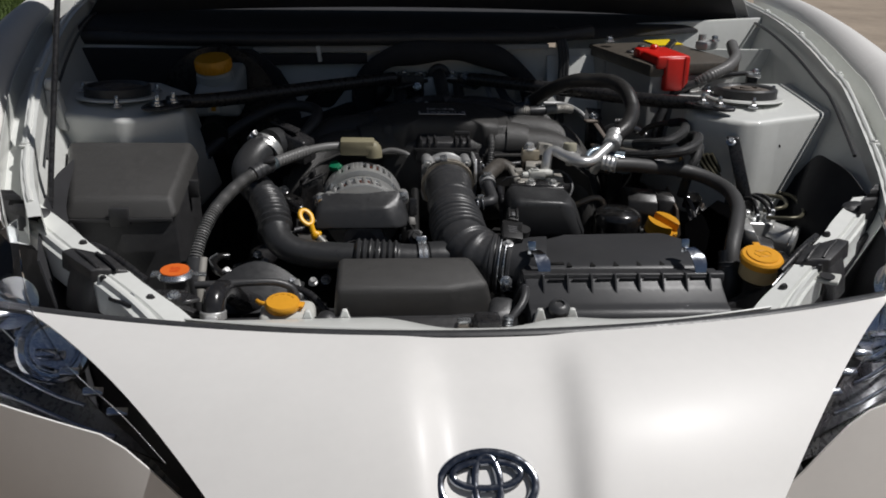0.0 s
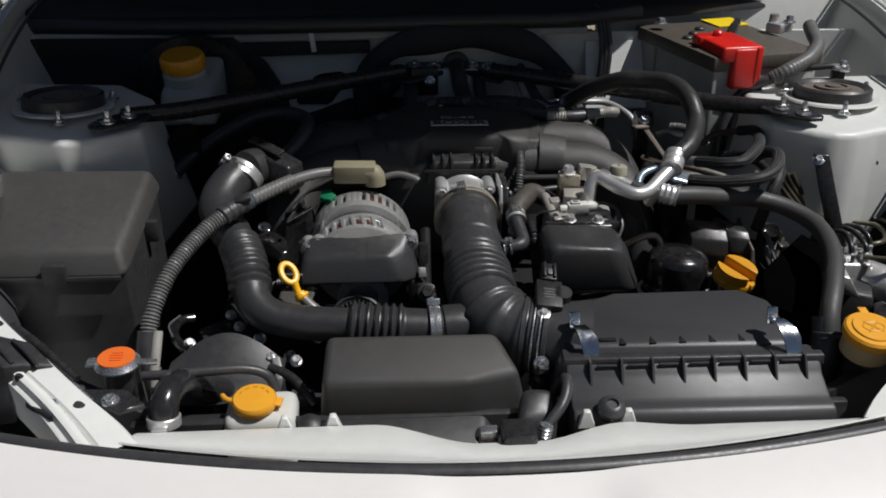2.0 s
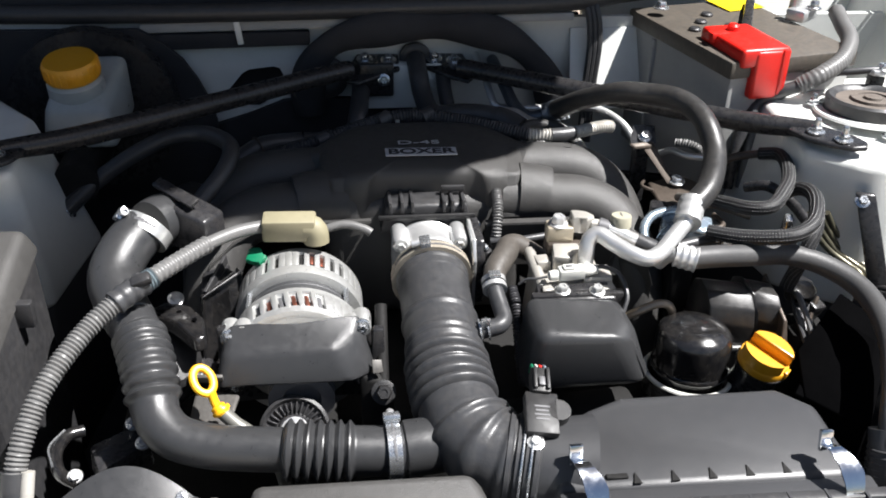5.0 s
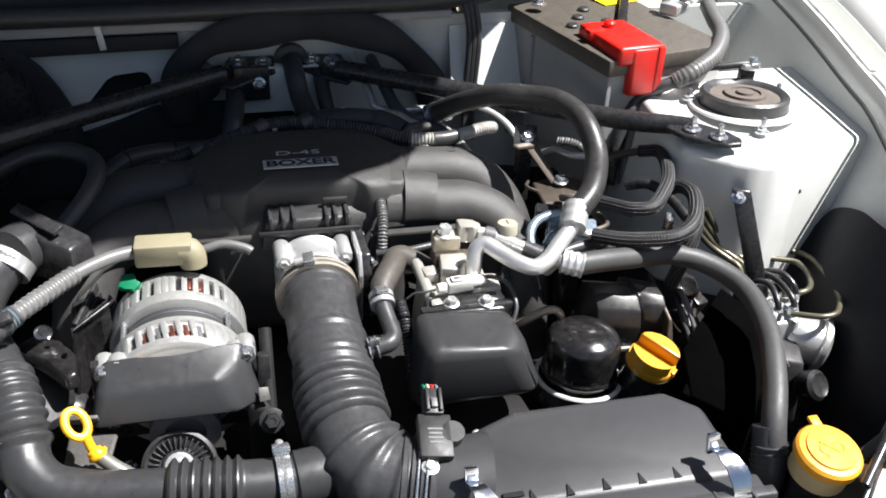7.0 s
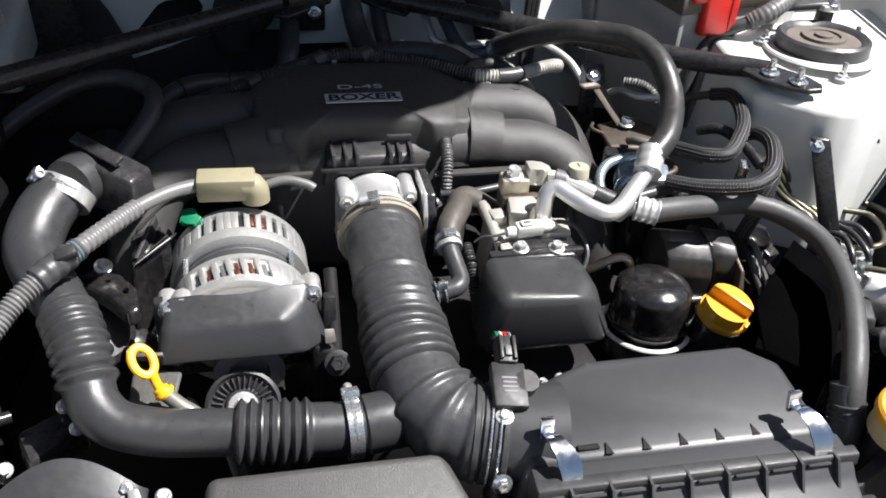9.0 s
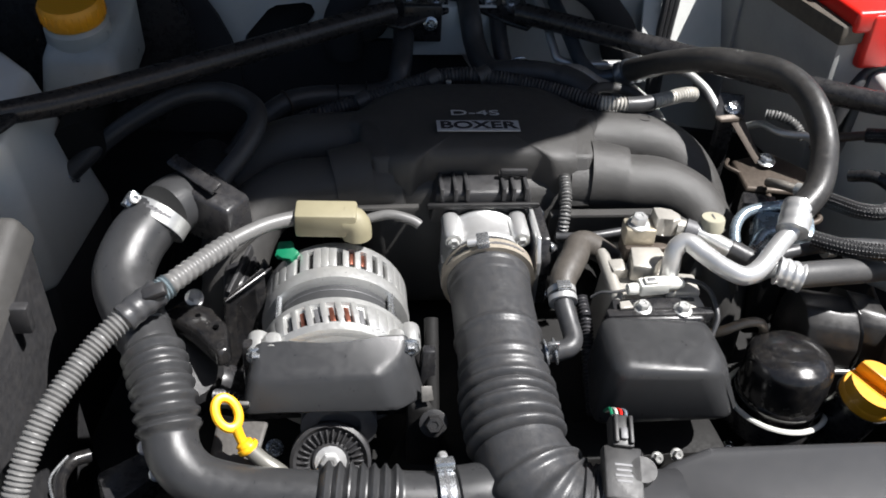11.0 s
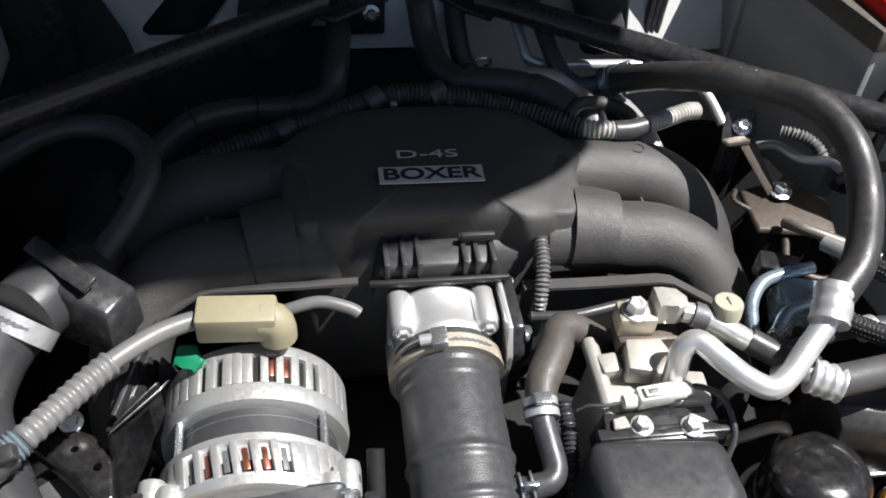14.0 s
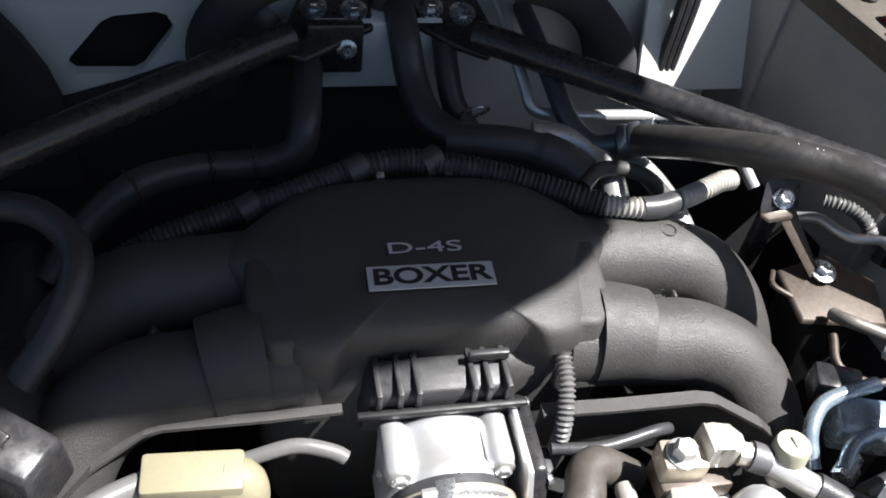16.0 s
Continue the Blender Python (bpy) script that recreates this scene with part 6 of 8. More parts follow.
oc = thing("oil_filler_cap", (0.388, -0.283, 0.66), "orange-yellow oil filler cap with two half-moon grips", "cap")
ocm = along((0.385, -0.280, 0.697), (0.12, -0.22, 1)) @ pose(0, 0, 0, 0, 0, -48)
part("cap", lathe([(0.0, 0.0), (0.026, 0.0), (0.027, 0.003), (0.027, 0.011), (0.0262, 0.0125), (0.024, 0.0125), (0, 0.0120)], ocm, 40), AMBER, oc, "orange-yellow cap")
for sg in (1, -1):
    a0 = math.asin(0.0098 / 0.0262)
    arc = [(0.0262 * math.cos(q), sg * 0.0262 * math.sin(q)) for q in (a0 + k * (math.pi - 2 * a0) / 14 for k in range(15))]
    part("grip", prism(arc[::sg], 0.0118, 0.0265, ocm, 0.0016), AMBER, oc, "raised half-moon grip")
part("grip_notch", rbox((0.004, 0.010, 0.010), ocm @ pose(0.0265, 0.0, 0.010), 0.001), AMBER, oc)
part("filler_neck", lathe([(0.024, -0.08), (0.024, 0.0), (0.028, 0.001), (0.028, 0.004), (0, 0.004)], ocm, 30), BLACKMETAL, oc, "black filler neck")

# pipe beside the filter
solid("coolant_pipe", tube([(0.246, -0.205, 0.715), (0.262, -0.214, 0.728), (0.285, -0.214, 0.738), (0.302, -0.212, 0.732), (0.312, -0.205, 0.70), (0.316, -0.20, 0.64)], 0.0048, 12), DULLBRASS, "thin pale brown steel pipe curving behind the oil filter", "pipe")

# ---- ignition coil and dark bracketry ----
ic = thing("vacuum_canister", (0.39, -0.20, 0.60), "satin black stepped case beside the oil filter", "canister")
def housing(x0, x1, grow=0.0, lean=0.010):
    """A case with a broad rounded crown, lying along x."""
    sec = [(-0.226 - grow, 0.650), (-0.228 - grow, 0.716), (-0.222 - grow, 0.734), (-0.208, 0.746 + grow), (-0.186, 0.748 + grow), (-0.168 + grow, 0.738), (-0.160 + grow, 0.716), (-0.158 + grow, 0.650)]
    return hull8([(x0, y + lean * 0.5, z) for y, z in sec], [(x1, y - lean * 0.5, z - 0.003) for y, z in sec], 0.003, 2)


body = part("body", housing(0.346, 0.396), CASE, ic, "satin black case")
part("end_cap", housing(0.3965, 0.428, -0.003), CASE, body, "stepped end cap")
part("seam_flange", housing(0.394, 0.399, 0.0022), CASE, body)
part("case_foot", rbox((0.062, 0.004, 0.006), Matrix.Translation((0.396, -0.231, 0.684)), 0.0015), ALU, ic, "bright foot edge")
part("bracket", rbox((0.07, 0.06, 0.10), Matrix.Translation((0.388, -0.195, 0.625)) @ pose(0, 0, 0, 0, 0, -6), 0.004), DEEP, ic)
part("side_plate", hull8([(0.425, -0.250, 0.66), (0.440, -0.245, 0.66), (0.440, -0.165, 0.66), (0.428, -0.16, 0.66)], [(0.424, -0.240, 0.725), (0.428, -0.240, 0.725), (0.430, -0.172, 0.745), (0.426, -0.172, 0.745)], 0.001, 1), RUSTY, ic, "brown steel side plate")

# ---- air filter box ----
ab = thing("air_filter_box", (0.26, -0.46, 0.58), "black plastic air filter box with ribs and two steel clips", "air box")
lo = [(0.100, -0.462, 0.640), (0.410, -0.470, 0.640), (0.410, -0.352, 0.640), (0.235, -0.345, 0.640), (0.110, -0.358, 0.640)]
hi = [(0.122, -0.455, 0.712), (0.400, -0.463, 0.712), (0.392, -0.378, 0.726), (0.362, -0.352, 0.728), (0.205, -0.350, 0.728), (0.170, -0.360, 0.722), (0.122, -0.382, 0.712)]
lo7 = [(0.110, -0.462, 0.640), (0.410, -0.470, 0.640), (0.410, -0.378, 0.640), (0.370, -0.348, 0.640), (0.200, -0.345, 0.640), (0.160, -0.352, 0.640), (0.110, -0.372, 0.640)]
part("upper_lid", hull8(lo7, hi, 0.009, 3), AIRBOX, ab, "black upper lid")
part("inlet_neck", tube([(0.104, -0.399, 0.694), (0.125, -0.403, 0.692), (0.16, -0.408, 0.688)], lambda s, t: 0.040 + 0.012 * s / t, 32, 0.004), AIRBOX, ab, "round hose neck")


def extrude_x(profile, x0, x1, bevel=0.004):
    """A case of one (y, z) outline along x, narrowed a little at its ends."""
    return hull8([(x0, y, z) for y, z in profile], [(x1, y - 0.003, z - 0.002) for y, z in profile], bevel, 2)


case = [(-0.456, 0.712), (-0.486, 0.710), (-0.498, 0.698), (-0.524, 0.684), (-0.538, 0.682), (-0.545, 0.674), (-0.549, 0.655), (-0.549, 0.600), (-0.456, 0.600)]
lower = part("lower_case", extrude_x(case, 0.120, 0.410), AIRBOX, ab, "black lower case")
part("rim", hull8([(0.118, -0.488, 0.702), (0.414, -0.492, 0.700), (0.414, -0.478, 0.702), (0.118, -0.472, 0.704)], [(0.118, -0.486, 0.7150), (0.414, -0.490, 0.7130), (0.414, -0.479, 0.714), (0.118, -0.473, 0.716)], 0.002), PLASTIC, ab, "joint rim")
part("ledge", tube([(0.200, -0.553, 0.662), (0.28, -0.554, 0.662), (0.360, -0.555, 0.660)], 0.0065, 14), AIRBOX, lower, "long rounded ledge")
for k in range(8):
    x = 0.146 + 0.0348 * k
    rib = hull8([(x - 0.0012, -0.510, 0.688), (x + 0.0012, -0.510, 0.688), (x + 0.0012, -0.480, 0.688), (x - 0.0012, -0.480, 0.688)], [(x - 0.0012, -0.494, 0.7150), (x + 0.0012, -0.494, 0.7150), (x + 0.0012, -0.478, 0.7150), (x - 0.0012, -0.478, 0.7150)], 0)
    part("rib", rib, AIRBOX, lower)
    if 0 < k < 6:
        tri_ = prism([(-0.004, -0.006), (0.004, -0.006), (0.0, 0.007)], 0, 0.0016, Matrix.Translation((x + 0.012, -0.448, 0.7125)) @ pose(0, 0, 0, 6, 0, 0), 0.0003, 1)
        part("locating_notch", tri_, DEEP, ab)
for k in range(7):
    x = 0.165 + 0.0348 * k
    part("rim_slot", rbox((0.022, 0.003, 0.005), Matrix.Translation((x, -0.4915, 0.7075)) @ pose(0, 0, 0, 20, 0, 0), 0.0006, 1), FELTSHADE, ab)
part("lid_slot", rbox((0.020, 0.006, 0.003), Matrix.Translation((0.176, -0.4445, 0.7135)), 0.0008, 1), DEEP, ab)


def clip(x, y, z):
    """A sprung steel over-centre clip across the joint: a bowed strap with an upright tab behind it."""
    arc, _ = spline([(x, y + 0.004, z - 0.008), (x + 0.003, y - 0.008, z - 0.004), (x + 0.010, y - 0.024, z - 0.012), (x + 0.012, y - 0.036, z - 0.030), (x + 0.006, y - 0.039, z - 0.048)], 0.003)
    n = len(arc) - 1
    c = part("clip", sheet(lambda u, v: tuple(arc[int(round(u * n))] + Vector(((v - 0.5) * (0.021 - 0.010 * abs(2 * u - 1)), 0, 0))), n, 3, 0.0016), CLIPSTEEL, ab, "sprung polished steel clip")
    part("clip_tab", rbox((0.012, 0.005, 0.020), Matrix.Translation((x, y + 0.007, z - 0.006)) @ pose(0, 0, 0, -14, 0, 0), 0.001), CLIPSTEEL, c, "upright clip tab")
    part("clip_pin", lathe([(0.003, 0), (0.003, 0.022), (0, 0.022)], along((x - 0.006, y - 0.039, z - 0.050), (1, 0, 0)), 10), ZINC, c)
    part("clip_seat", rbox((0.026, 0.014, 0.02), Matrix.Translation((x + 0.004, y - 0.042, z - 0.062)), 0.003), AIRBOX, c)
    return c


clip(0.138, -0.444, 0.742)
clip(0.367, -0.450, 0.745)
# mounting bolt at the front
part("mount_grommet", lathe([(0.015, 0), (0.015, 0.006), (0.011, 0.011), (0.007, 0.012), (0.006, 0.009), (0, 0.009)], along((0.160, -0.540, 0.684), (0, -0.35, 1)), 22), RUBBER, ab, "round rubber mount")
# flow sensor
fs = thing("air_flow_sensor", (0.108, -0.385, 0.72), "small black air flow sensor with a plug and wires", "sensor")
fsm = pose(0.116, -0.392, 0.744, 16, 6, -6)
part("body", rbox((0.031, 0.044, 0.012), fsm, 0.002), DARKPLASTIC, fs, "black sensor body")
part("base", rbox((0.030, 0.030, 0.02), fsm @ pose(0, -0.002, -0.012), 0.003), DARKPLASTIC, fs)
for k in (-1, 1):
    part("plug_rail", rbox((0.0035, 0.024, 0.005), fsm @ pose(0.006 * k, 0.034, 0.011), 0.001), DARKPLASTIC, fs)
part("plug_latch", rbox((0.006, 0.010, 0.004), fsm @ pose(0, 0.030, 0.0115), 0.001), STEEL, fs)
part("side_lobe", lathe([(0.011, -0.006), (0.011, 0.006), (0, 0.006)], fsm @ pose(0.016, 0.004, 0), 18), DARKPLASTIC, fs)
for k in range(4):
    part("print_line", rbox((0.014 - 0.002 * (k % 2), 0.0018, 0.0004), fsm @ pose(0, 0.006 - 0.0045 * k, 0.0062), 0), STEEL, fs)
part("screw", hexbolt(fsm @ Vector((0.018, 0.004, 0.0)), (0, -0.3, 1), 0.005, 0.005, 1.6), ALUBRIGHT, fs)
part("screw", hexbolt(fsm @ Vector((-0.006, -0.028, -0.002)), (0, -0.3, 1), 0.005, 0.005, 1.6), ALUBRIGHT, fs)
part("plug", rbox((0.018, 0.028, 0.016), fsm @ pose(0.0, 0.034, 0.002), 0.002), DARKPLASTIC, fs, "plug connector")
for k, wm in enumerate((GREEN, MILKY, RED, BLUEPIPE)):
    part("wire", tube([tuple(fsm @ Vector((-0.0055 + 0.0036 * k, 0.046, 0.003))), tuple(fsm @ Vector((-0.006 + 0.004 * k, 0.058, -0.002))), tuple(fsm @ Vector((-0.002 + 0.001 * k, 0.070, -0.03)))], 0.0013, 6, 0.003), wm, fs)

# ---- snorkel box ----
sn = thing("intake_snorkel", (-0.04, -0.47, 0.58), "grained black plastic intake snorkel box behind the radiator panel", "air intake")
lo = [(-0.156, -0.498, 0.60), (0.015, -0.500, 0.60), (0.090, -0.492, 0.60), (0.090, -0.43, 0.60), (-0.155, -0.425, 0.60)]
hi = [(-0.148, -0.498, 0.702), (0.010, -0.501, 0.702), (0.070, -0.488, 0.704), (0.046, -0.438, 0.727), (-0.144, -0.434, 0.726)]
part("box", hull8(lo, hi, 0.009, 3), TEXTURED, sn, "grained black box")
part("side_duct", hull8([(0.05, -0.56, 0.60), (0.115, -0.555, 0.60), (0.125, -0.49, 0.60), (0.07, -0.49, 0.60)], [(0.06, -0.535, 0.672), (0.10, -0.530, 0.672), (0.105, -0.50, 0.690), (0.07, -0.495, 0.69)], 0.010, 3), SATIN, sn, "black side duct")
part("front_lip", hull8([(-0.17, -0.556, 0.62), (0.06, -0.556, 0.62), (0.06, -0.52, 0.62), (-0.17, -0.52, 0.62)], [(-0.15, -0.545, 0.645), (0.02, -0.545, 0.643), (0.03, -0.505, 0.662), (-0.15, -0.505, 0.662)], 0.006), PLASTIC, sn)
for x, y, z in ((-0.160, -0.535, 0.676), (0.025, -0.552, 0.665)):
    part("push_rivet", lathe([(0.012, 0), (0.012, 0.003), (0.006, 0.007), (0, 0.007)], along((x, y, z), (0, -0.3, 1)), 18), PLASTIC, sn)
lt = thing("bonnet_latch", (0.06, -0.56, 0.62), "black bonnet latch with a zinc bracket on the radiator panel", "latch")
part("case", rbox((0.034, 0.035, 0.055), Matrix.Translation((0.055, -0.580, 0.668)), 0.004), BLACKMETAL, lt, "black latch case")
part("spring", tube([(0.075, -0.575, 0.64), (0.085, -0.57, 0.69)], ribbed(0.0065, 0.004, 0.003), 12, 0.0008), ZINC, lt)
part("hook", rbox((0.02, 0.014, 0.018), Matrix.Translation((0.026, -0.565, 0.676)), 0.003), ZINC, lt, "zinc catch plate")
part("cable", tube([(0.07, -0.565, 0.66), (0.108, -0.535, 0.69), (0.118, -0.50, 0.70), (0.112, -0.47, 0.66)], 0.006, 10), RUBBER, lt, "black release cable")

# ---- dipstick ----
dp = thing("oil_dipstick", (-0.175, -0.318, 0.66), "bright yellow ring-handled oil dipstick", "dipstick")
dm = along((-0.195, -0.310, 0.742), (0.35, -0.55, 0.75))
part("handle", ring(dm, 0.0090, 0.0132, 0.0040, n=36), BRIGHTYELLOW, dp, "yellow ring handle")
part("stem", tube([tuple(dm @ Vector((0.002, -0.0132, 0))), (-0.184, -0.322, 0.722), (-0.177, -0.327, 0.714)], lambda s, t: 0.0044 if s < t * 0.6 else 0.0072, 14, 0.0015), BRIGHTYELLOW, dp, "yellow stem")
part("stem_flange", lathe([(0.009, 0), (0.0095, 0.002), (0.009, 0.004), (0, 0.004)], along((-0.178, -0.3265, 0.7155), (-0.5, 0.35, 0.6)), 20), BRIGHTYELLOW, dp)
part("guide_tube", tube([(-0.178, -0.326, 0.715), (-0.166, -0.331, 0.704), (-0.152, -0.336, 0.694), (-0.130, -0.338, 0.66), (-0.12, -0.335, 0.60)], 0.0068, 14), mat("grey_guide_tube", (0.19, 0.185, 0.165), 0.4, 0.4, var=0.15), dp, "grey guide tube")
part("bracket", hull8([(-0.215, -0.322, 0.690), (-0.176, -0.332, 0.688), (-0.165, -0.285, 0.700), (-0.21, -0.275, 0.702)], [(-0.214, -0.321, 0.693), (-0.178, -0.330, 0.691), (-0.167, -0.285, 0.703), (-0.208, -0.276, 0.705)], 0.002), DULLGREY, dp, "dull steel bracket")
part("clip_plate", rbox((0.030, 0.004, 0.014), Matrix.Translation((-0.195, -0.282, 0.722)) @ pose(0, 0, 0, 30, 0, -5), 0.001), DULLGREY, dp, "small grey plate")

# ---- radiator fittings ----
rc = thing("radiator_filler", (-0.372, -0.458, 0.66), "steel radiator filler with an orange warning label", "radiator filler")
rm = along((-0.372, -0.456, 0.708), (0, -0.05, 1)) @ Matrix.Diagonal((0.78, 0.78, 0.85, 1))
part("cap", lathe([(0.0, 0.0), (0.031, 0.0), (0.032, 0.003), (0.029, 0.006), (0.026, 0.010), (0.0, 0.011)], rm, 32), ZINC, rc, "pressed steel cap")
part("label_disc", lathe([(0.0255, 0.010), (0.0255, 0.0118), (0, 0.0118)], rm, 32), ORANGE, rc, "orange warning disc")
for k in range(4):
    part("print_line", rbox((0.020 - 0.003 * abs(k - 1.5), 0.0010, 0.0003), rm @ pose(0, 0.009 - 0.006 * k, 0.0121), 0), RED, rc)
part("ear", rbox((0.016, 0.020, 0.004), rm @ pose(-0.034, 0, 0.004), 0.0015), ZINC, rc)
part("ear", rbox((0.030, 0.012, 0.004), rm @ pose(0.040, -0.002, 0.004, 0, 8, 6), 0.0015), ZINC, rc)
part("neck", lathe([(0.021, -0.06), (0.021, -0.004), (0.027, -0.002), (0.027, 0.0), (0, 0.0)], rm, 28), PLASTIC, rc, "black filler neck")
part("overflow_pipe", tube([(-0.345, -0.462, 0.696), (-0.31, -0.463, 0.697), (-0.27, -0.458, 0.697), (-0.235, -0.452, 0.694), (-0.212, -0.450, 0.684), (-0.202, -0.455, 0.665)], 0.0055, 12), RUBBER, rc, "thin black overflow hose")

ovt = thing("coolant_overflow_tank", (-0.222, -0.49, 0.58), "milky plastic overflow tank with a yellow cap", "tank")
om2 = along((-0.222, -0.490, 0.672), (0, -0.12, 1)) @ Matrix.Diagonal((0.86, 0.86, 1, 1))
part("tank", rbox((0.078, 0.062, 0.090), Matrix.Translation((-0.216, -0.484, 0.624)), 0.012, 3), MILKY, ovt, "milky plastic tank")
part("cap", lathe([(0.0, 0.0), (0.027, 0.0), (0.0285, 0.002), (0.0285, 0.008), (0.026, 0.011), (0.012, 0.012), (0, 0.012)], om2, 34), YELLOW, ovt, "yellow screw cap")
part("cap_tab", rbox((0.014, 0.016, 0.004), om2 @ pose(0.028, -0.003, 0.005, 0, 0, -10), 0.001), YELLOW, ovt)
part("tether", tube([tuple(om2 @ Vector((-0.026, 0.0, 0.006))), tuple(om2 @ Vector((-0.036, 0.004, 0.006))), tuple(om2 @ Vector((-0.042, 0.014, 0.004)))], 0.0032, 10), YELLOW, ovt, "cap tether")
for k in range(5):
    q = radians(30 + 30 * k)
    part("embossed_bar", rbox((0.006, 0.0022, 0.0008), om2 @ pose(0.019 * math.cos(q), 0.019 * math.sin(q), 0.0118, 0, 0, math.degrees(q) + 90), 0.0002, 1), AMBER, ovt)

rh = thing("radiator_hose", (-0.30, -0.47, 0.58), "thick black radiator hose with a spring clamp", "hose")
part("hose", tube([(-0.312, -0.530, 0.600), (-0.313, -0.526, 0.650), (-0.313, -0.520, 0.680), (-0.312, -0.509, 0.694), (-0.308, -0.490, 0.697), (-0.300, -0.460, 0.684), (-0.28, -0.43, 0.655), (-0.24, -0.40, 0.62)], 0.0158, 28, 0.003), mat("glossy_rubber", (0.018, 0.018, 0.020), 0.2, var=0.2, dust=0.08), rh, "glossy curved rubber hose")
part("spring_clamp", lathe([(0.024, -0.006), (0.0255, -0.005), (0.0255, 0.005), (0.024, 0.006)], along((-0.313, -0.5205, 0.677), (0, 0.2, 0.97)) @ Matrix.Diagonal((0.70, 0.70, 1, 1)), 30), ALUBRIGHT, rh, "bright spring clamp")
part("clamp_ear", rbox((0.016, 0.010, 0.006), Matrix.Translation((-0.313, -0.5400, 0.679)), 0.0015), ALUBRIGHT, rh)
fan = thing("radiator_fan_shroud", (-0.25, -0.42, 0.40), "black plastic radiator fan shroud with a round opening", "fan shroud")
part("shroud", hull8([(-0.36, -0.49, 0.34), (0.42, -0.49, 0.34), (0.42, -0.44, 0.34), (-0.36, -0.44, 0.34)], [(-0.35, -0.488, 0.645), (0.41, -0.488, 0.64), (0.41, -0.445, 0.63), (-0.35, -0.445, 0.635)], 0.01), PLASTIC, fan, "shroud panel")
part("fan_rim", lathe([(0.12, 0), (0.135, 0), (0.135, 0.03), (0.13, 0.034), (0.12, 0.03)], along((-0.17, -0.445, 0.50), (0, 1, 0)), 48), PLASTIC, fan)
part("scoop", sheet(lambda u, v: (-0.342 + 0.135 * u + 0.010 * v, -0.440 + (0.052 + 0.022 * math.sin(math.pi * u)) * v, 0.640 + 0.026 * v + 0.026 * math.sin(math.pi * min(1, u * 1.05)) * v), 18, 8, 0.004), SATIN, fan, "curved shroud scoop")

lb = thing("lower_bracket", (-0.225, -0.385, 0.55), "small bright steel hose bracket beside the fan shroud", "bracket")
part("plate", prism([(-0.012, -0.008), (0.010, -0.009), (0.013, 0.003), (0.004, 0.009), (-0.009, 0.006)], 0, 0.002, along((-0.222, -0.383, 0.662), (0.2, -0.5, 0.8)), 0.0008), ALU, lb, "bent zinc plate")
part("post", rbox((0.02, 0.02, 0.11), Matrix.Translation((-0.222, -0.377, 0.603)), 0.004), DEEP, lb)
part("bolt", hexbolt((-0.216, -0.387, 0.667), (0.1, -0.6, 0.8), 0.0045, 0.005), ZINC, lb)

# shiny bits low in the bay beside the lower bend
lc = thing("hose_bracket", (-0.30, -0.32, 0.60), "gloss black hose bracket with a bright edge line", "bracket")
part("loop", tube([(-0.322, -0.285, 0.668), (-0.336, -0.294, 0.670), (-0.341, -0.318, 0.670), (-0.332, -0.344, 0.668), (-0.314, -0.356, 0.664)], 0.0062, 12), GLOSSBLACK, lc, "bent black strap")
part("bright_edge", tube([(-0.338, -0.292, 0.676), (-0.347, -0.316, 0.676), (-0.338, -0.342, 0.674)], 0.0012, 8), ZINC, lc, "thin bright line along the strap")
part("plate", hull8([(-0.318, -0.300, 0.63), (-0.268, -0.272, 0.63), (-0.255, -0.300, 0.63), (-0.30, -0.340, 0.63)], [(-0.316, -0.298, 0.660), (-0.270, -0.272, 0.664), (-0.257, -0.300, 0.662), (-0.30, -0.336, 0.658)], 0.004), BLACKMETAL, lc, "dark plate")
for p in ((-0.276, -0.279, 0.668), (-0.262, -0.307, 0.666), (-0.316, -0.352, 0.670)):
    part("bolt", hexbolt(p, (0.2, -0.5, 0.8), 0.0055, 0.006, 1.3), ALUBRIGHT, lc)
part("post", rbox((0.03, 0.03, 0.10), Matrix.Translation((-0.29, -0.30, 0.585)), 0.004), DEEP, lc)
sc = thing("stay_bracket", (-0.195, -0.41, 0.60), "dull steel stay with a bright bolt behind the overflow tank", "bracket")
part("stay", hull8([(-0.212, -0.398, 0.60), (-0.196, -0.398, 0.60), (-0.190, -0.425, 0.60), (-0.206, -0.425, 0.60)], [(-0.214, -0.392, 0.672), (-0.204, -0.392, 0.674), (-0.196, -0.420, 0.660), (-0.206, -0.420, 0.660)], 0.002), ALU, sc, "pale upright stay")
part("crossbar", tube([(-0.215, -0.402, 0.664), (-0.190, -0.418, 0.660), (-0.172, -0.436, 0.650), (-0.160, -0.45, 0.64)], 0.006, 10), BLACKMETAL, sc, "black crossbar")
part("bolt", hexbolt((-0.183, -0.404, 0.672), (0, -0.4, 0.9), 0.006, 0.007, 1.2), ALUBRIGHT, sc)
part("grey_plate", hull8([(-0.190, -0.446, 0.62), (-0.160, -0.446, 0.62), (-0.158, -0.43, 0.62), (-0.188, -0.43, 0.62)], [(-0.190, -0.444, 0.648), (-0.164, -0.444, 0.648), (-0.162, -0.43, 0.652), (-0.188, -0.43, 0.652)], 0.002), DULLGREY, sc, "dull plate")
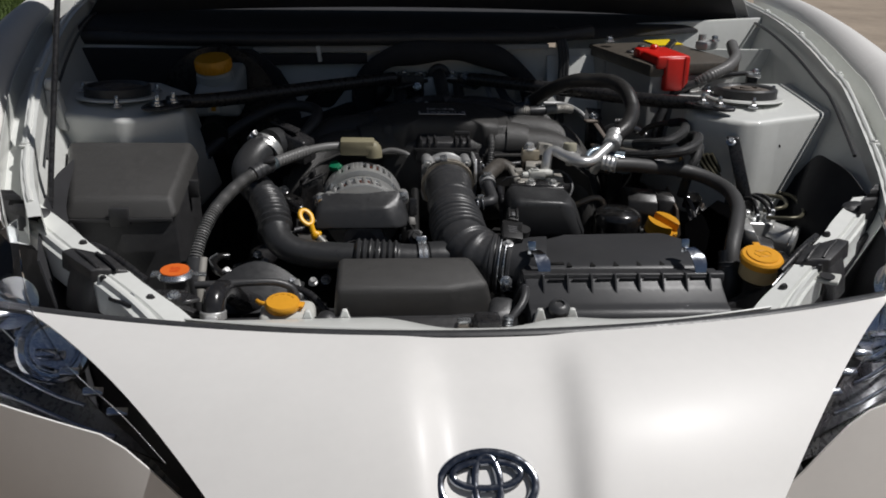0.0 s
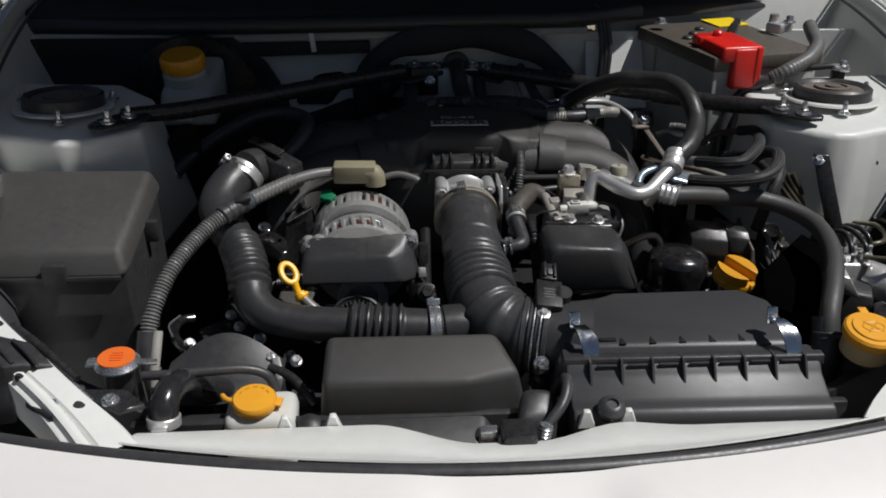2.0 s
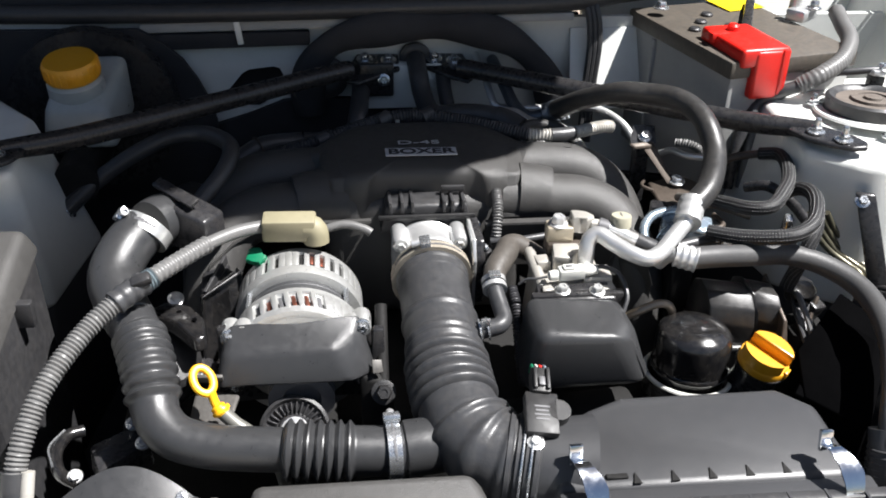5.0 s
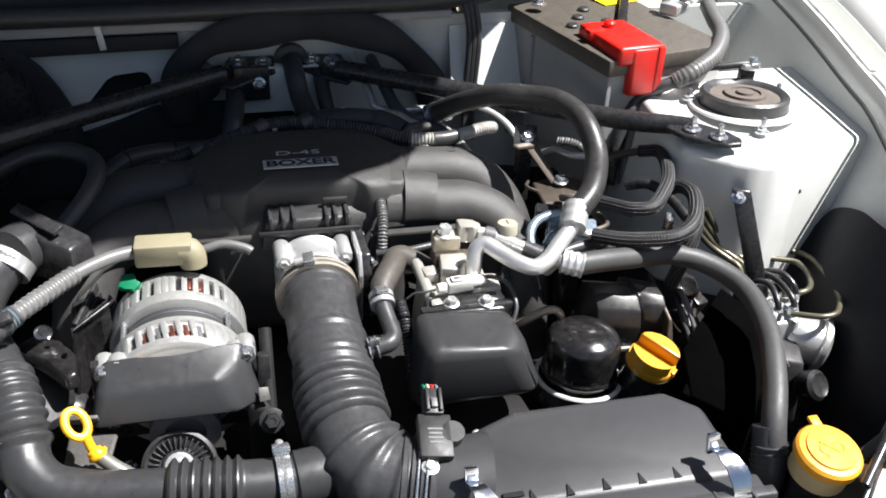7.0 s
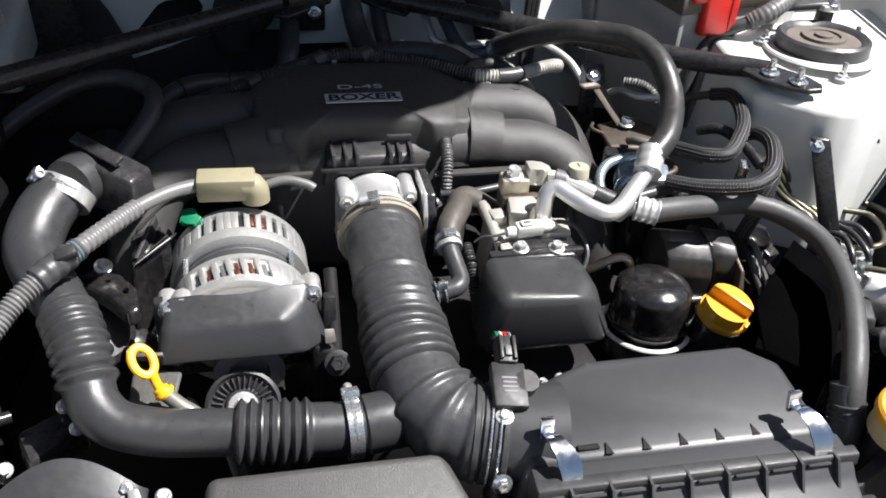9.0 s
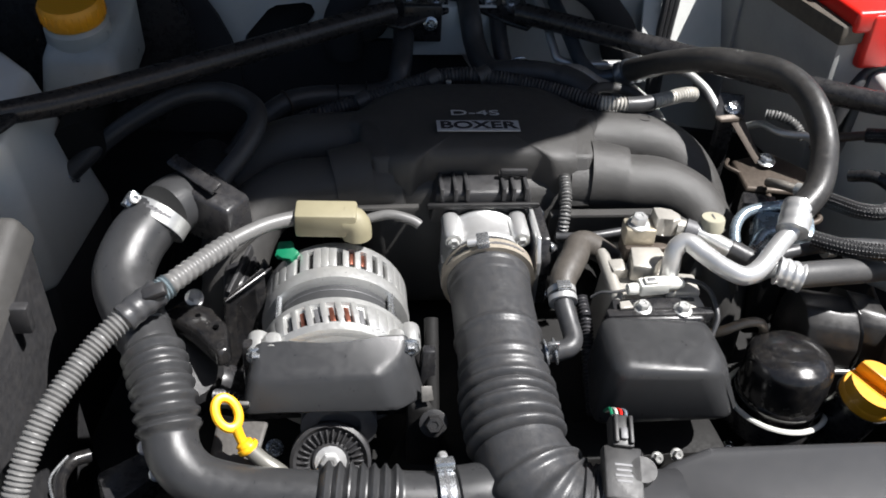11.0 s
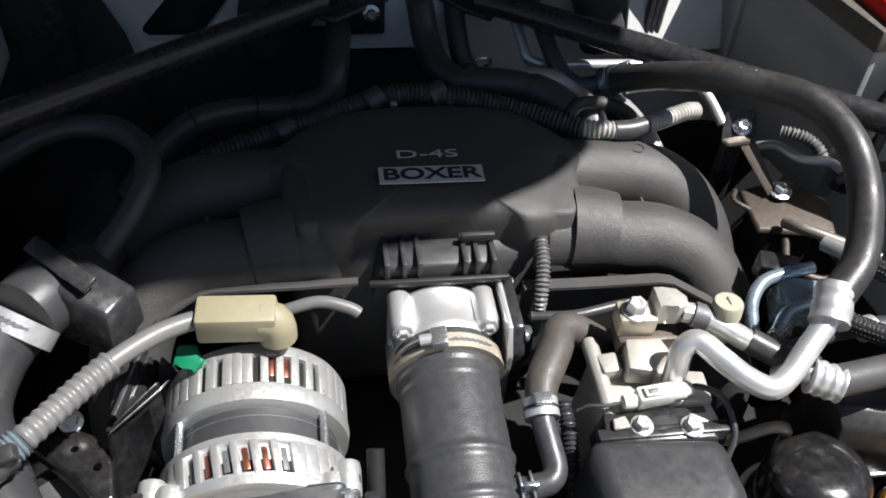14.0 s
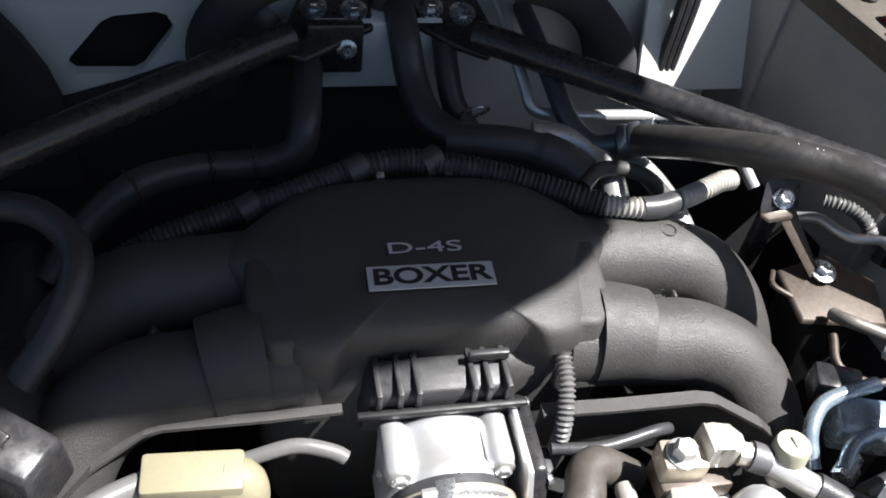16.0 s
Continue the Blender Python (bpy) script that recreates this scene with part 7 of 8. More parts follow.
# stub behind the snorkel
pv = thing("breather_valve", (0.106, -0.425, 0.60), "short black breather valve with a zinc band beside the snorkel", "valve")
vm = along((0.104, -0.424, 0.628), (0.05, -0.35, 0.93))
part("stub", lathe([(0.013, -0.02), (0.013, 0.012), (0.0145, 0.014), (0.0145, 0.022), (0.012, 0.026), (0.012, 0.036), (0.008, 0.040), (0, 0.040)], vm, 24), DARKPLASTIC, pv, "black stub")
part("band", lathe([(0.0147, 0.0145), (0.0155, 0.0150), (0.0155, 0.0205), (0.0147, 0.021)], vm, 24), ZINC, pv, "zinc band")
part("bolt", hexbolt((0.108, -0.452, 0.640), (0, -0.5, 0.85), 0.007, 0.007), ZINC, pv)
part("lug", hull8([(0.098, -0.480, 0.62), (0.124, -0.478, 0.62), (0.124, -0.45, 0.62), (0.098, -0.45, 0.62)], [(0.100, -0.474, 0.644), (0.120, -0.473, 0.644), (0.118, -0.452, 0.648), (0.102, -0.452, 0.648)], 0.004), DARKPLASTIC, pv, "black lug")
part("bolt", hexbolt((0.116, -0.468, 0.647), (0, -0.4, 0.9), 0.006, 0.006), ZINC, pv)

# radiator top bracket and its bolts
br = thing("radiator_bracket", (-0.37, -0.53, 0.65), "black steel radiator bracket with bright bolts", "bracket")
part("plate", prism([(-0.448, -0.451), (-0.450, -0.511), (-0.416, -0.538), (-0.379, -0.512), (-0.350, -0.532), (-0.328, -0.518), (-0.354, -0.490), (-0.401, -0.490)], 0.704, 0.710, Matrix.Translation((0.003, -0.018, 0)), 0.0015, 1), BLACKMETAL, br, "black plate")
for p in ((-0.440, -0.504, 0.711), (-0.416, -0.537, 0.711), (-0.361, -0.530, 0.711)):
    part("bolt", hexbolt(p, (0, -0.1, 1), 0.0062, 0.006, 1.5), ZINC, br)

# ---- fuse box ----
fb = thing("fuse_box", (-0.495, -0.20, 0.55), "black plastic fuse box with a sloping lid", "fuse box")
lo = [(-0.565, -0.300, 0.735), (-0.392, -0.300, 0.735), (-0.380, -0.118, 0.785), (-0.605, -0.112, 0.785)]
hi = [(-0.555, -0.285, 0.768), (-0.404, -0.285, 0.768), (-0.392, -0.126, 0.816), (-0.595, -0.120, 0.816)]
part("lid", hull8(lo, hi, 0.009, 3), TEXTURED, fb, "grained black lid")
part("case", hull8([(-0.55, -0.290, 0.45), (-0.388, -0.290, 0.45), (-0.378, -0.13, 0.46), (-0.59, -0.125, 0.46)], [(-0.56, -0.294, 0.742), (-0.397, -0.294, 0.742), (-0.387, -0.124, 0.79), (-0.60, -0.118, 0.79)], 0.006), PLASTIC, fb, "black case")
part("lid_latch", rbox((0.020, 0.012, 0.03), Matrix.Translation((-0.384, -0.20, 0.755)), 0.003), PLASTIC, fb, "lid latch")
part("lid_latch", rbox((0.03, 0.010, 0.03), Matrix.Translation((-0.48, -0.302, 0.742)), 0.003), PLASTIC, fb)
part("lip", rbox((0.155, 0.004, 0.006), Matrix.Translation((-0.478, -0.303, 0.737)), 0.001), PLASTIC, fb)

# ---- brake fluid reservoir ----
bf = thing("brake_fluid_reservoir", (-0.385, 0.165, 0.74), "milky brake fluid reservoir with an amber screw cap", "reservoir")
bmx = along((-0.388, 0.150, 0.876), (-0.05, -0.18, 1))
part("tank", hull8([(-0.432, 0.105, 0.800), (-0.335, 0.105, 0.800), (-0.335, 0.235, 0.805), (-0.432, 0.235, 0.805)], [(-0.422, 0.112, 0.858), (-0.346, 0.112, 0.858), (-0.334, 0.225, 0.890), (-0.420, 0.225, 0.890)], 0.012, 3), RESERVOIR, bf, "milky tank")
part("tank_neck", lathe([(0.036, -0.012), (0.035, 0.004), (0.031, 0.008), (0.031, 0.014)], bmx, 36), RESERVOIR, bf)
part("cap", lathe([(0.0335, 0.010), (0.0345, 0.013), (0.0345, 0.030), (0.032, 0.034), (0.0, 0.035)], bmx, 44), AMBER, bf, "amber screw cap")
for k in range(28):
    q = 2 * math.pi * k / 28
    part("cap_rib", rbox((0.0022, 0.002, 0.016), bmx @ pose(0.0345 * math.cos(q), 0.0345 * math.sin(q), 0.0215, 0, 0, math.degrees(q)), 0.0004, 1), AMBER, bf)
part("warning_sticker", rbox((0.022, 0.0008, 0.014), Matrix.Translation((-0.388, 0.1045, 0.818)), 0), MILKY, bf, "small cream sticker")
part("sticker_mark", rbox((0.009, 0.0008, 0.008), Matrix.Translation((-0.388, 0.1038, 0.818)), 0), AMBER, bf)
part("master_cylinder", tube([(-0.385, 0.06, 0.775), (-0.385, 0.12, 0.778), (-0.385, 0.26, 0.785)], 0.028, 24), DEEP, bf, "dark master cylinder")
bst = thing("brake_booster", (-0.40, 0.26, 0.66), "black round brake servo against the firewall", "brake servo")
part("drum", lathe([(0.0, 0.0), (0.06, 0.0), (0.10, 0.012), (0.115, 0.03), (0.115, 0.06)], along((-0.395, 0.30, 0.80), (0, -1, 0)) @ pose(0, 0, 0), 48), BLACKMETAL, bst, "black drum")
part("rim", lathe([(0.113, 0.024), (0.121, 0.026), (0.121, 0.036), (0.113, 0.040)], along((-0.395, 0.30, 0.80), (0, -1, 0)) @ pose(0, 0, -0.06), 48), BLACKMETAL, bst, "rolled drum rim")
for a_ in (30, 150, 210, 330):
    part("stud", hexbolt((-0.395 + 0.075 * math.cos(radians(a_)), 0.292, 0.80 + 0.075 * math.sin(radians(a_))), (0, -1, 0), 0.006, 0.010), ZINC, bst)
part("push_boss", lathe([(0.036, 0.0), (0.036, 0.012), (0.030, 0.018), (0.0, 0.018)], along((-0.388, 0.298, 0.785), (0, -1, 0)), 28), DEEP, bst, "dark centre boss")

# ---- V-shaped strut brace ----
vb = thing("strut_brace", (CX, 0.15, 0.80), "black tubular V-shaped strut tower brace with bright bolts", "brace")
for s in (-1, 1):
    f = (lambda p: p) if s > 0 else mir
    bar = part("bar", tube([f((0.125, 0.253, 0.850)), f((0.15, 0.236, 0.851)), f((0.30, 0.128, 0.853)), f((0.45, 0.022, 0.855)), f((0.515, -0.020, 0.860)), f((0.535, -0.034, 0.862))], lambda sl, t: 0.0132 if t - sl > 0.07 else 0.0112 + 0.002 * (t - sl) / 0.07, 22, 0.006), BLACKMETAL, vb, "black painted tube")
    part("end_plate", hull8([f(p) for p in ((0.494, -0.028, 0.857), (0.506, -0.056, 0.857), (0.526, -0.077, 0.857), (0.548, -0.093, 0.858), (0.566, -0.094, 0.859), (0.573, -0.082, 0.860), (0.566, -0.062, 0.861), (0.545, -0.034, 0.861), (0.522, -0.010, 0.861))], [f(p) for p in ((0.496, -0.028, 0.863), (0.507, -0.055, 0.863), (0.527, -0.075, 0.863), (0.548, -0.091, 0.864), (0.565, -0.092, 0.865), (0.571, -0.082, 0.866), (0.564, -0.063, 0.867), (0.543, -0.036, 0.867), (0.521, -0.012, 0.867))], 0.002, 2), BLACKMETAL, vb, "flat black foot plate")
    for x, y in ((0.523, -0.046), (0.545, -0.073)):
        bm = hexbolt(f((x, y, 0.866)), (0, 0, 1), 0.0070, 0.007, 1.6)
        lathe([(0.0038, 0.005), (0.0038, 0.014), (0.003, 0.016), (0, 0.016)], Matrix.Translation(f((x, y, 0.867))), 10, bm)
        part("nut", bm, ZINC, vb, "zinc nut on a stud")
for out, bolts in (([(-0.048, 0.256), (-0.022, 0.246), (0.040, 0.280), (0.040, 0.318), (-0.022, 0.318)], ((-0.011, 0.301), (0.024, 0.297))), ([(0.076, 0.284), (0.112, 0.258), (0.138, 0.246), (0.152, 0.262), (0.138, 0.314), (0.076, 0.318)], ((0.093, 0.300), (0.122, 0.294)))):
    zt = lambda y: 0.850 + 0.28 * (y - 0.30)
    part("centre_plate", hull8([(x, y, zt(y) - 0.008) for x, y in out], [(x, y, zt(y) - 0.002) for x, y in out], 0.002), BLACKMETAL, vb, "black centre plate")
    for x, y in bolts:
        part("bolt", hexbolt((x, y, zt(y) - 0.001), (0, -0.28, 1), 0.0070, 0.009, 1.75), ZINC, vb, "zinc flange bolt")
part("stand_off", rbox((0.05, 0.012, 0.05), Matrix.Translation((0.005, 0.272, 0.828)), 0.003), BLACKMETAL, vb)
part("bolt", hexbolt((0.015, 0.264, 0.830), (0, -1, 0.2), 0.006, 0.008), ZINC, vb)

# firewall bracket that carries the brace
fbk = thing("firewall_bracket", (CX, 0.30, 0.78), "black and white pressed bracket on the firewall", "bracket")
part("plate", hull8([(-0.02, 0.275, 0.78), (0.11, 0.275, 0.78), (0.11, 0.318, 0.78), (-0.02, 0.318, 0.78)], [(-0.015, 0.283, 0.845), (0.105, 0.283, 0.845), (0.105, 0.318, 0.845), (-0.015, 0.318, 0.845)], 0.004), BAYWHITE, fbk, "white pressing")

# heater hoses and pipes in front of the firewall
hs = thing("heater_hose", (0.02, 0.25, 0.70), "black rubber heater hose into the firewall", "hose", "heater hoses")
part("hose", tube([(0.065, 0.33, 0.848), (0.065, 0.29, 0.846), (0.066, 0.262, 0.836), (0.070, 0.236, 0.815), (0.080, 0.200, 0.802), (0.112, 0.168, 0.800), (0.160, 0.145, 0.802), (0.195, 0.125, 0.800)], 0.0142, 20), RUBBER, hs, "black rubber hose")
part("collar", lathe([(0.024, 0), (0.024, 0.008), (0.018, 0.012), (0.016, 0.012)], along((0.065, 0.312, 0.848), (0, -1, -0.1)), 28), RUBBER, hs, "rubber grommet")
hs2 = thing("heater_hose", (-0.02, 0.25, 0.70), "black rubber heater hose dropping behind the manifold", "hose", "heater hoses")
part("hose", tube([(-0.018, 0.33, 0.812), (-0.018, 0.28, 0.812), (-0.022, 0.235, 0.808), (-0.026, 0.203, 0.799), (-0.032, 0.189, 0.783), (-0.050, 0.187, 0.772), (-0.082, 0.186, 0.769), (-0.123, 0.179, 0.772), (-0.163, 0.160, 0.774), (-0.20, 0.138, 0.755), (-0.23, 0.10, 0.73)], 0.0135, 20), RUBBER, hs2, "black rubber hose")
for p, d in (((-0.068, 0.187, 0.770), (-1, -0.05, -0.05)), ((-0.105, 0.1825, 0.7705), (-1, -0.17, 0.05)), ((-0.165, 0.159, 0.7735), (-0.85, -0.5, -0.15))):
    part("hose_clamp", ring(along(p, d), 0.0148, 0.0148, 0.0018, n=28), RUSTY if p[0] < -0.15 else BLACKMETAL, hs2)
hs3 = thing("vacuum_hose", (0.11, 0.26, 0.76), "short black hose with a bright clamp by the firewall", "hose", "heater hoses")
part("hose", tube([(0.105, 0.33, 0.838), (0.104, 0.285, 0.832), (0.104, 0.255, 0.815), (0.108, 0.23, 0.795), (0.12, 0.21, 0.78)], 0.011, 16), RUBBER, hs3, "short black hose")
part("clamp", ring(along((0.1215, 0.208, 0.802), (0.1, -0.6, -0.4)), 0.013, 0.013, 0.002, n=24), ZINC, hs3, "zinc spring clamp")
solid("liquid_pipe", tube([(0.158, 0.32, 0.85), (0.160, 0.26, 0.842), (0.166, 0.215, 0.822), (0.172, 0.196, 0.812), (0.200, 0.190, 0.810), (0.27, 0.184, 0.812), (0.315, 0.180, 0.811), (0.345, 0.150, 0.800), (0.36, 0.12, 0.78)], 0.0055, 12), ALUBRIGHT, "thin bright alloy pipe in front of the firewall", "pipe")

# arched hose over the bank, and the stay behind the manifold
ah = thing("arched_hose", (-0.25, 0.0, 0.74), "black rubber hose arching over the cylinder bank", "hose")
part("hose", tube([(-0.41, 0.05, 0.735), (-0.36, 0.072, 0.775), (-0.315, 0.084, 0.802), (-0.27, 0.090, 0.822), (-0.225, 0.080, 0.830), (-0.194, 0.050, 0.831), (-0.187, 0.020, 0.827), (-0.198, -0.014, 0.814), (-0.222, -0.044, 0.795), (-0.245, -0.07, 0.77)], 0.0105, 18), RUBBER, ah, "plain black rubber hose")
part("clamp", ring(along((-0.400, 0.055, 0.743), (0.75, 0.25, 0.6)), 0.0115, 0.0115, 0.002, n=24), ZINC, ah, "zinc spring clamp")
part("clamp", ring(along((-0.240, -0.064, 0.775), (-0.45, -0.55, -0.55)), 0.0115, 0.0115, 0.002, n=24), ZINC, ah, "zinc spring clamp")
solid("manifold_stay", tube([(0.186, 0.094, 0.815), (0.200, 0.106, 0.820), (0.220, 0.109, 0.819), (0.240, 0.103, 0.816), (0.255, 0.094, 0.806), (0.270, 0.082, 0.790), (0.284, 0.070, 0.770)], 0.0065, 12), TEXTURED, "arched grey stay behind the intake manifold", "bracket")

# engine harness across the back of the manifold
hn = thing("engine_harness", (0.03, 0.1, 0.76), "black corrugated wiring harness across the manifold", "cable")
hp = [(-0.245, 0.010, 0.745), (-0.20, 0.050, 0.775), (-0.150, 0.072, 0.795), (-0.10, 0.084, 0.808), (-0.05, 0.092, 0.820), (0.0, 0.104, 0.832), (0.04, 0.108, 0.836), (0.08, 0.103, 0.834), (0.117, 0.096, 0.829), (0.150, 0.083, 0.826), (0.175, 0.070, 0.825), (0.192, 0.061, 0.825)]
part("conduit", tube(hp, ribbed(0.0095, 0.0042, 0.0018), 14, 0.001), DARKCONDUIT, hn, "black corrugated conduit")
part("conduit_end", tube([(0.188, 0.062, 0.825), (0.205, 0.058, 0.826), (0.222, 0.055, 0.826)], ribbed(0.0080, 0.0042, 0.0018), 14, 0.001), PALECONDUIT, hn, "sun-bleached grey conduit")
part("tape_joint", tube([(0.219, 0.055, 0.826), (0.234, 0.056, 0.826), (0.250, 0.061, 0.826)], 0.0092, 14), RUBBER, hn, "black tape")
part("conduit_end", tube([(0.247, 0.060, 0.826), (0.264, 0.067, 0.826), (0.280, 0.074, 0.826), (0.296, 0.082, 0.825), (0.309, 0.087, 0.822)], ribbed(0.0078, 0.0042, 0.0018), 14, 0.001), PALECONDUIT, hn)
for x, y, z in ((-0.18, 0.060, 0.785), (-0.075, 0.088, 0.814), (0.005, 0.105, 0.833), (0.062, 0.107, 0.836)):
    part("tape", tube([(x - 0.007, y - 0.003, z - 0.002), (x + 0.007, y + 0.003, z + 0.002)], 0.0108, 14), RUBBER, hn)
vh = thing("vapour_hose", (0.16, 0.1, 0.77), "black rubber vapour hose beside the manifold cover", "hose")
part("hose", tube([(0.085, 0.150, 0.818), (0.115, 0.143, 0.822), (0.145, 0.136, 0.822), (0.172, 0.124, 0.818), (0.190, 0.108, 0.812)], lambda s, t: 0.0150 + 0.002 * (s > 0.075), 18), RUBBER, vh, "thick black sleeve")
part("metal_end", tube([(0.160, 0.162, 0.812), (0.190, 0.155, 0.812), (0.211, 0.138, 0.807), (0.219, 0.108, 0.798), (0.217, 0.08, 0.785), (0.214, 0.06, 0.77)], 0.0125, 18), ALU, vh, "grey alloy elbow")
solid("rear_runner_pipe", tube([(0.228, 0.156, 0.806), (0.244, 0.137, 0.803), (0.258, 0.112, 0.799), (0.269, 0.072, 0.790), (0.272, 0.04, 0.772)], 0.0095, 14), ALU, "grey alloy pipe behind the manifold runner", "pipe")
solid("knock_conduit", tube([(0.128, -0.060, 0.806), (0.127, -0.082, 0.795), (0.123, -0.100, 0.775), (0.119, -0.104, 0.74)], ribbed(0.0055, 0.0036, 0.002), 12, 0.0008), CABLEGREY, "thin grey corrugated conduit beside the throttle body", "cable")
solid("vacuum_pipe", tube([(0.115, -0.108, 0.765), (0.15, -0.112, 0.768), (0.19, -0.104, 0.768), (0.205, -0.098, 0.76)], 0.0045, 10), RUBBER, "thin black vacuum pipe below the manifold", "pipe")
solid("pump_conduit", tube([(0.128, -0.180, 0.745), (0.129, -0.205, 0.735), (0.128, -0.235, 0.715), (0.126, -0.28, 0.69)], ribbed(0.0058, 0.0036, 0.002), 12, 0.0008), DARKCONDUIT, "thin black corrugated conduit beside the pump cover", "cable")

# ---- right bank: bracket, solenoid and pipes ----
DULLPIPE = mat("dull_steel", (0.20, 0.185, 0.165), 0.45, 0.55, var=0.25, scale=40, dust=0.1)
pb = thing("pipe_bracket", (0.39, 0.02, 0.66), "weathered brown steel bracket with zinc bolts", "bracket")
part("plate", hull8([(0.352, -0.012, 0.752), (0.430, -0.020, 0.748), (0.440, 0.025, 0.752), (0.402, 0.052, 0.760), (0.352, 0.042, 0.756)], [(0.354, -0.010, 0.757), (0.428, -0.018, 0.753), (0.438, 0.024, 0.757), (0.401, 0.050, 0.765), (0.354, 0.040, 0.761)], 0.002), RUSTY, pb, "brown steel plate")
part("strut", hull8([(0.346, 0.058, 0.802), (0.363, 0.061, 0.803), (0.385, 0.030, 0.763), (0.375, 0.026, 0.763)], [(0.346, 0.060, 0.806), (0.363, 0.063, 0.807), (0.385, 0.032, 0.767), (0.375, 0.028, 0.767)], 0.001, 1), RUSTY, pb, "bent steel strut")
part("strut_foot", hull8([(0.327, 0.058, 0.806), (0.334, 0.053, 0.803), (0.362, 0.058, 0.802), (0.363, 0.066, 0.804)], [(0.327, 0.059, 0.810), (0.334, 0.054, 0.807), (0.362, 0.059, 0.8065), (0.363, 0.067, 0.8085)], 0.001, 1), RUSTY, pb)
part("top_plate", hull8([(0.330, 0.062, 0.803), (0.366, 0.066, 0.803), (0.368, 0.080, 0.822), (0.336, 0.078, 0.826)], [(0.330, 0.064, 0.806), (0.366, 0.068, 0.806), (0.368, 0.082, 0.825), (0.336, 0.080, 0.829)], 0.001, 1), BLACKMETAL, pb, "black folded plate")
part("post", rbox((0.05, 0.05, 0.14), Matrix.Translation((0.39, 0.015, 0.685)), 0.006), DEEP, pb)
part("bolt", hexbolt((0.389, 0.031, 0.766), (0, -0.2, 1), 0.0075, 0.007, 1.5), ZINC, pb)
part("bolt", hexbolt((0.351, 0.071, 0.8145), (0, -0.6, 0.8), 0.0065, 0.006, 1.5), ZINC, pb)
part("hook", tube([(0.345, 0.035, 0.765), (0.338, 0.020, 0.766), (0.350, 0.008, 0.764)], 0.0024, 8), RUSTY, pb)
part("wire_loop", tube([(0.372, -0.028, 0.757), (0.366, -0.055, 0.752), (0.392, -0.070, 0.747), (0.420, -0.062, 0.748), (0.415, -0.040, 0.752)], 0.0036, 10), RUSTY, pb, "brown steel loop")
part("pipe", tube([(0.376, -0.012, 0.764), (0.380, -0.024, 0.770), (0.394, -0.035, 0.771), (0.420, -0.050, 0.768), (0.452, -0.066, 0.762)], 0.0054, 12), DULLPIPE, pb, "grey steel pipe")
part("back_post", rbox((0.026, 0.008, 0.10), Matrix.Translation((0.350, 0.076, 0.762)) @ pose(0, 0, 0, 0, 0, 20), 0.003), BLACKMETAL, pb)

ts = thing("pressure_sensor", (0.33, -0.12, 0.70), "zinc-bodied pressure sensor with blue-tinted pipes", "sensor")
part("body", rbox((0.058, 0.030, 0.032), Matrix.Translation((0.345, -0.122, 0.775)) @ pose(0, 0, 0, 10, 0, -16), 0.004), BLUEPIPE, ts, "zinc body")
part("plug", rbox((0.034, 0.022, 0.024), Matrix.Translation((0.327, -0.092, 0.785)) @ pose(0, 0, 0, 0, 0, -20), 0.003), BLACKMETAL, ts, "black plug")
part("pipe", tube([(0.290, -0.146, 0.770), (0.292, -0.126, 0.784), (0.306, -0.110, 0.792), (0.330, -0.104, 0.795), (0.352, -0.100, 0.795)], 0.0055, 12), BLUEPIPE, ts, "blue-tinted steel pipe")
part("pipe", tube([(0.300, -0.158, 0.785), (0.315, -0.142, 0.790), (0.342, -0.136, 0.788), (0.37, -0.14, 0.78)], 0.0055, 12), BLUEPIPE, ts)
part("fitting", lathe([(0.008, 0), (0.008, 0.012), (0.006, 0.014), (0.006, 0.02)], along((0.298, -0.162, 0.782), (0.7, 0.6, 0.2)), 6), ZINC, ts)
part("post", rbox((0.03, 0.03, 0.12), Matrix.Translation((0.345, -0.118, 0.705)), 0.005), DEEP, ts)

fh = thing("fuel_hose", (0.42, -0.12, 0.72), "black fuel hose with a brass-coloured clamp under the braided lines", "hose")
part("hose", tube([(0.305, -0.175, 0.785), (0.345, -0.165, 0.787), (0.385, -0.160, 0.786), (0.43, -0.155, 0.78), (0.47, -0.14, 0.765)], lambda s, t: 0.0065 if s < 0.07 else 0.0085, 14), RUBBER, fh, "black hose")
part("clamp", lathe([(0.009, -0.006), (0.0105, -0.005), (0.0105, 0.005), (0.009, 0.006)], along((0.374, -0.161, 0.786), (1, 0.1, 0)), 20), ALUBRIGHT, fh, "bright clamp")



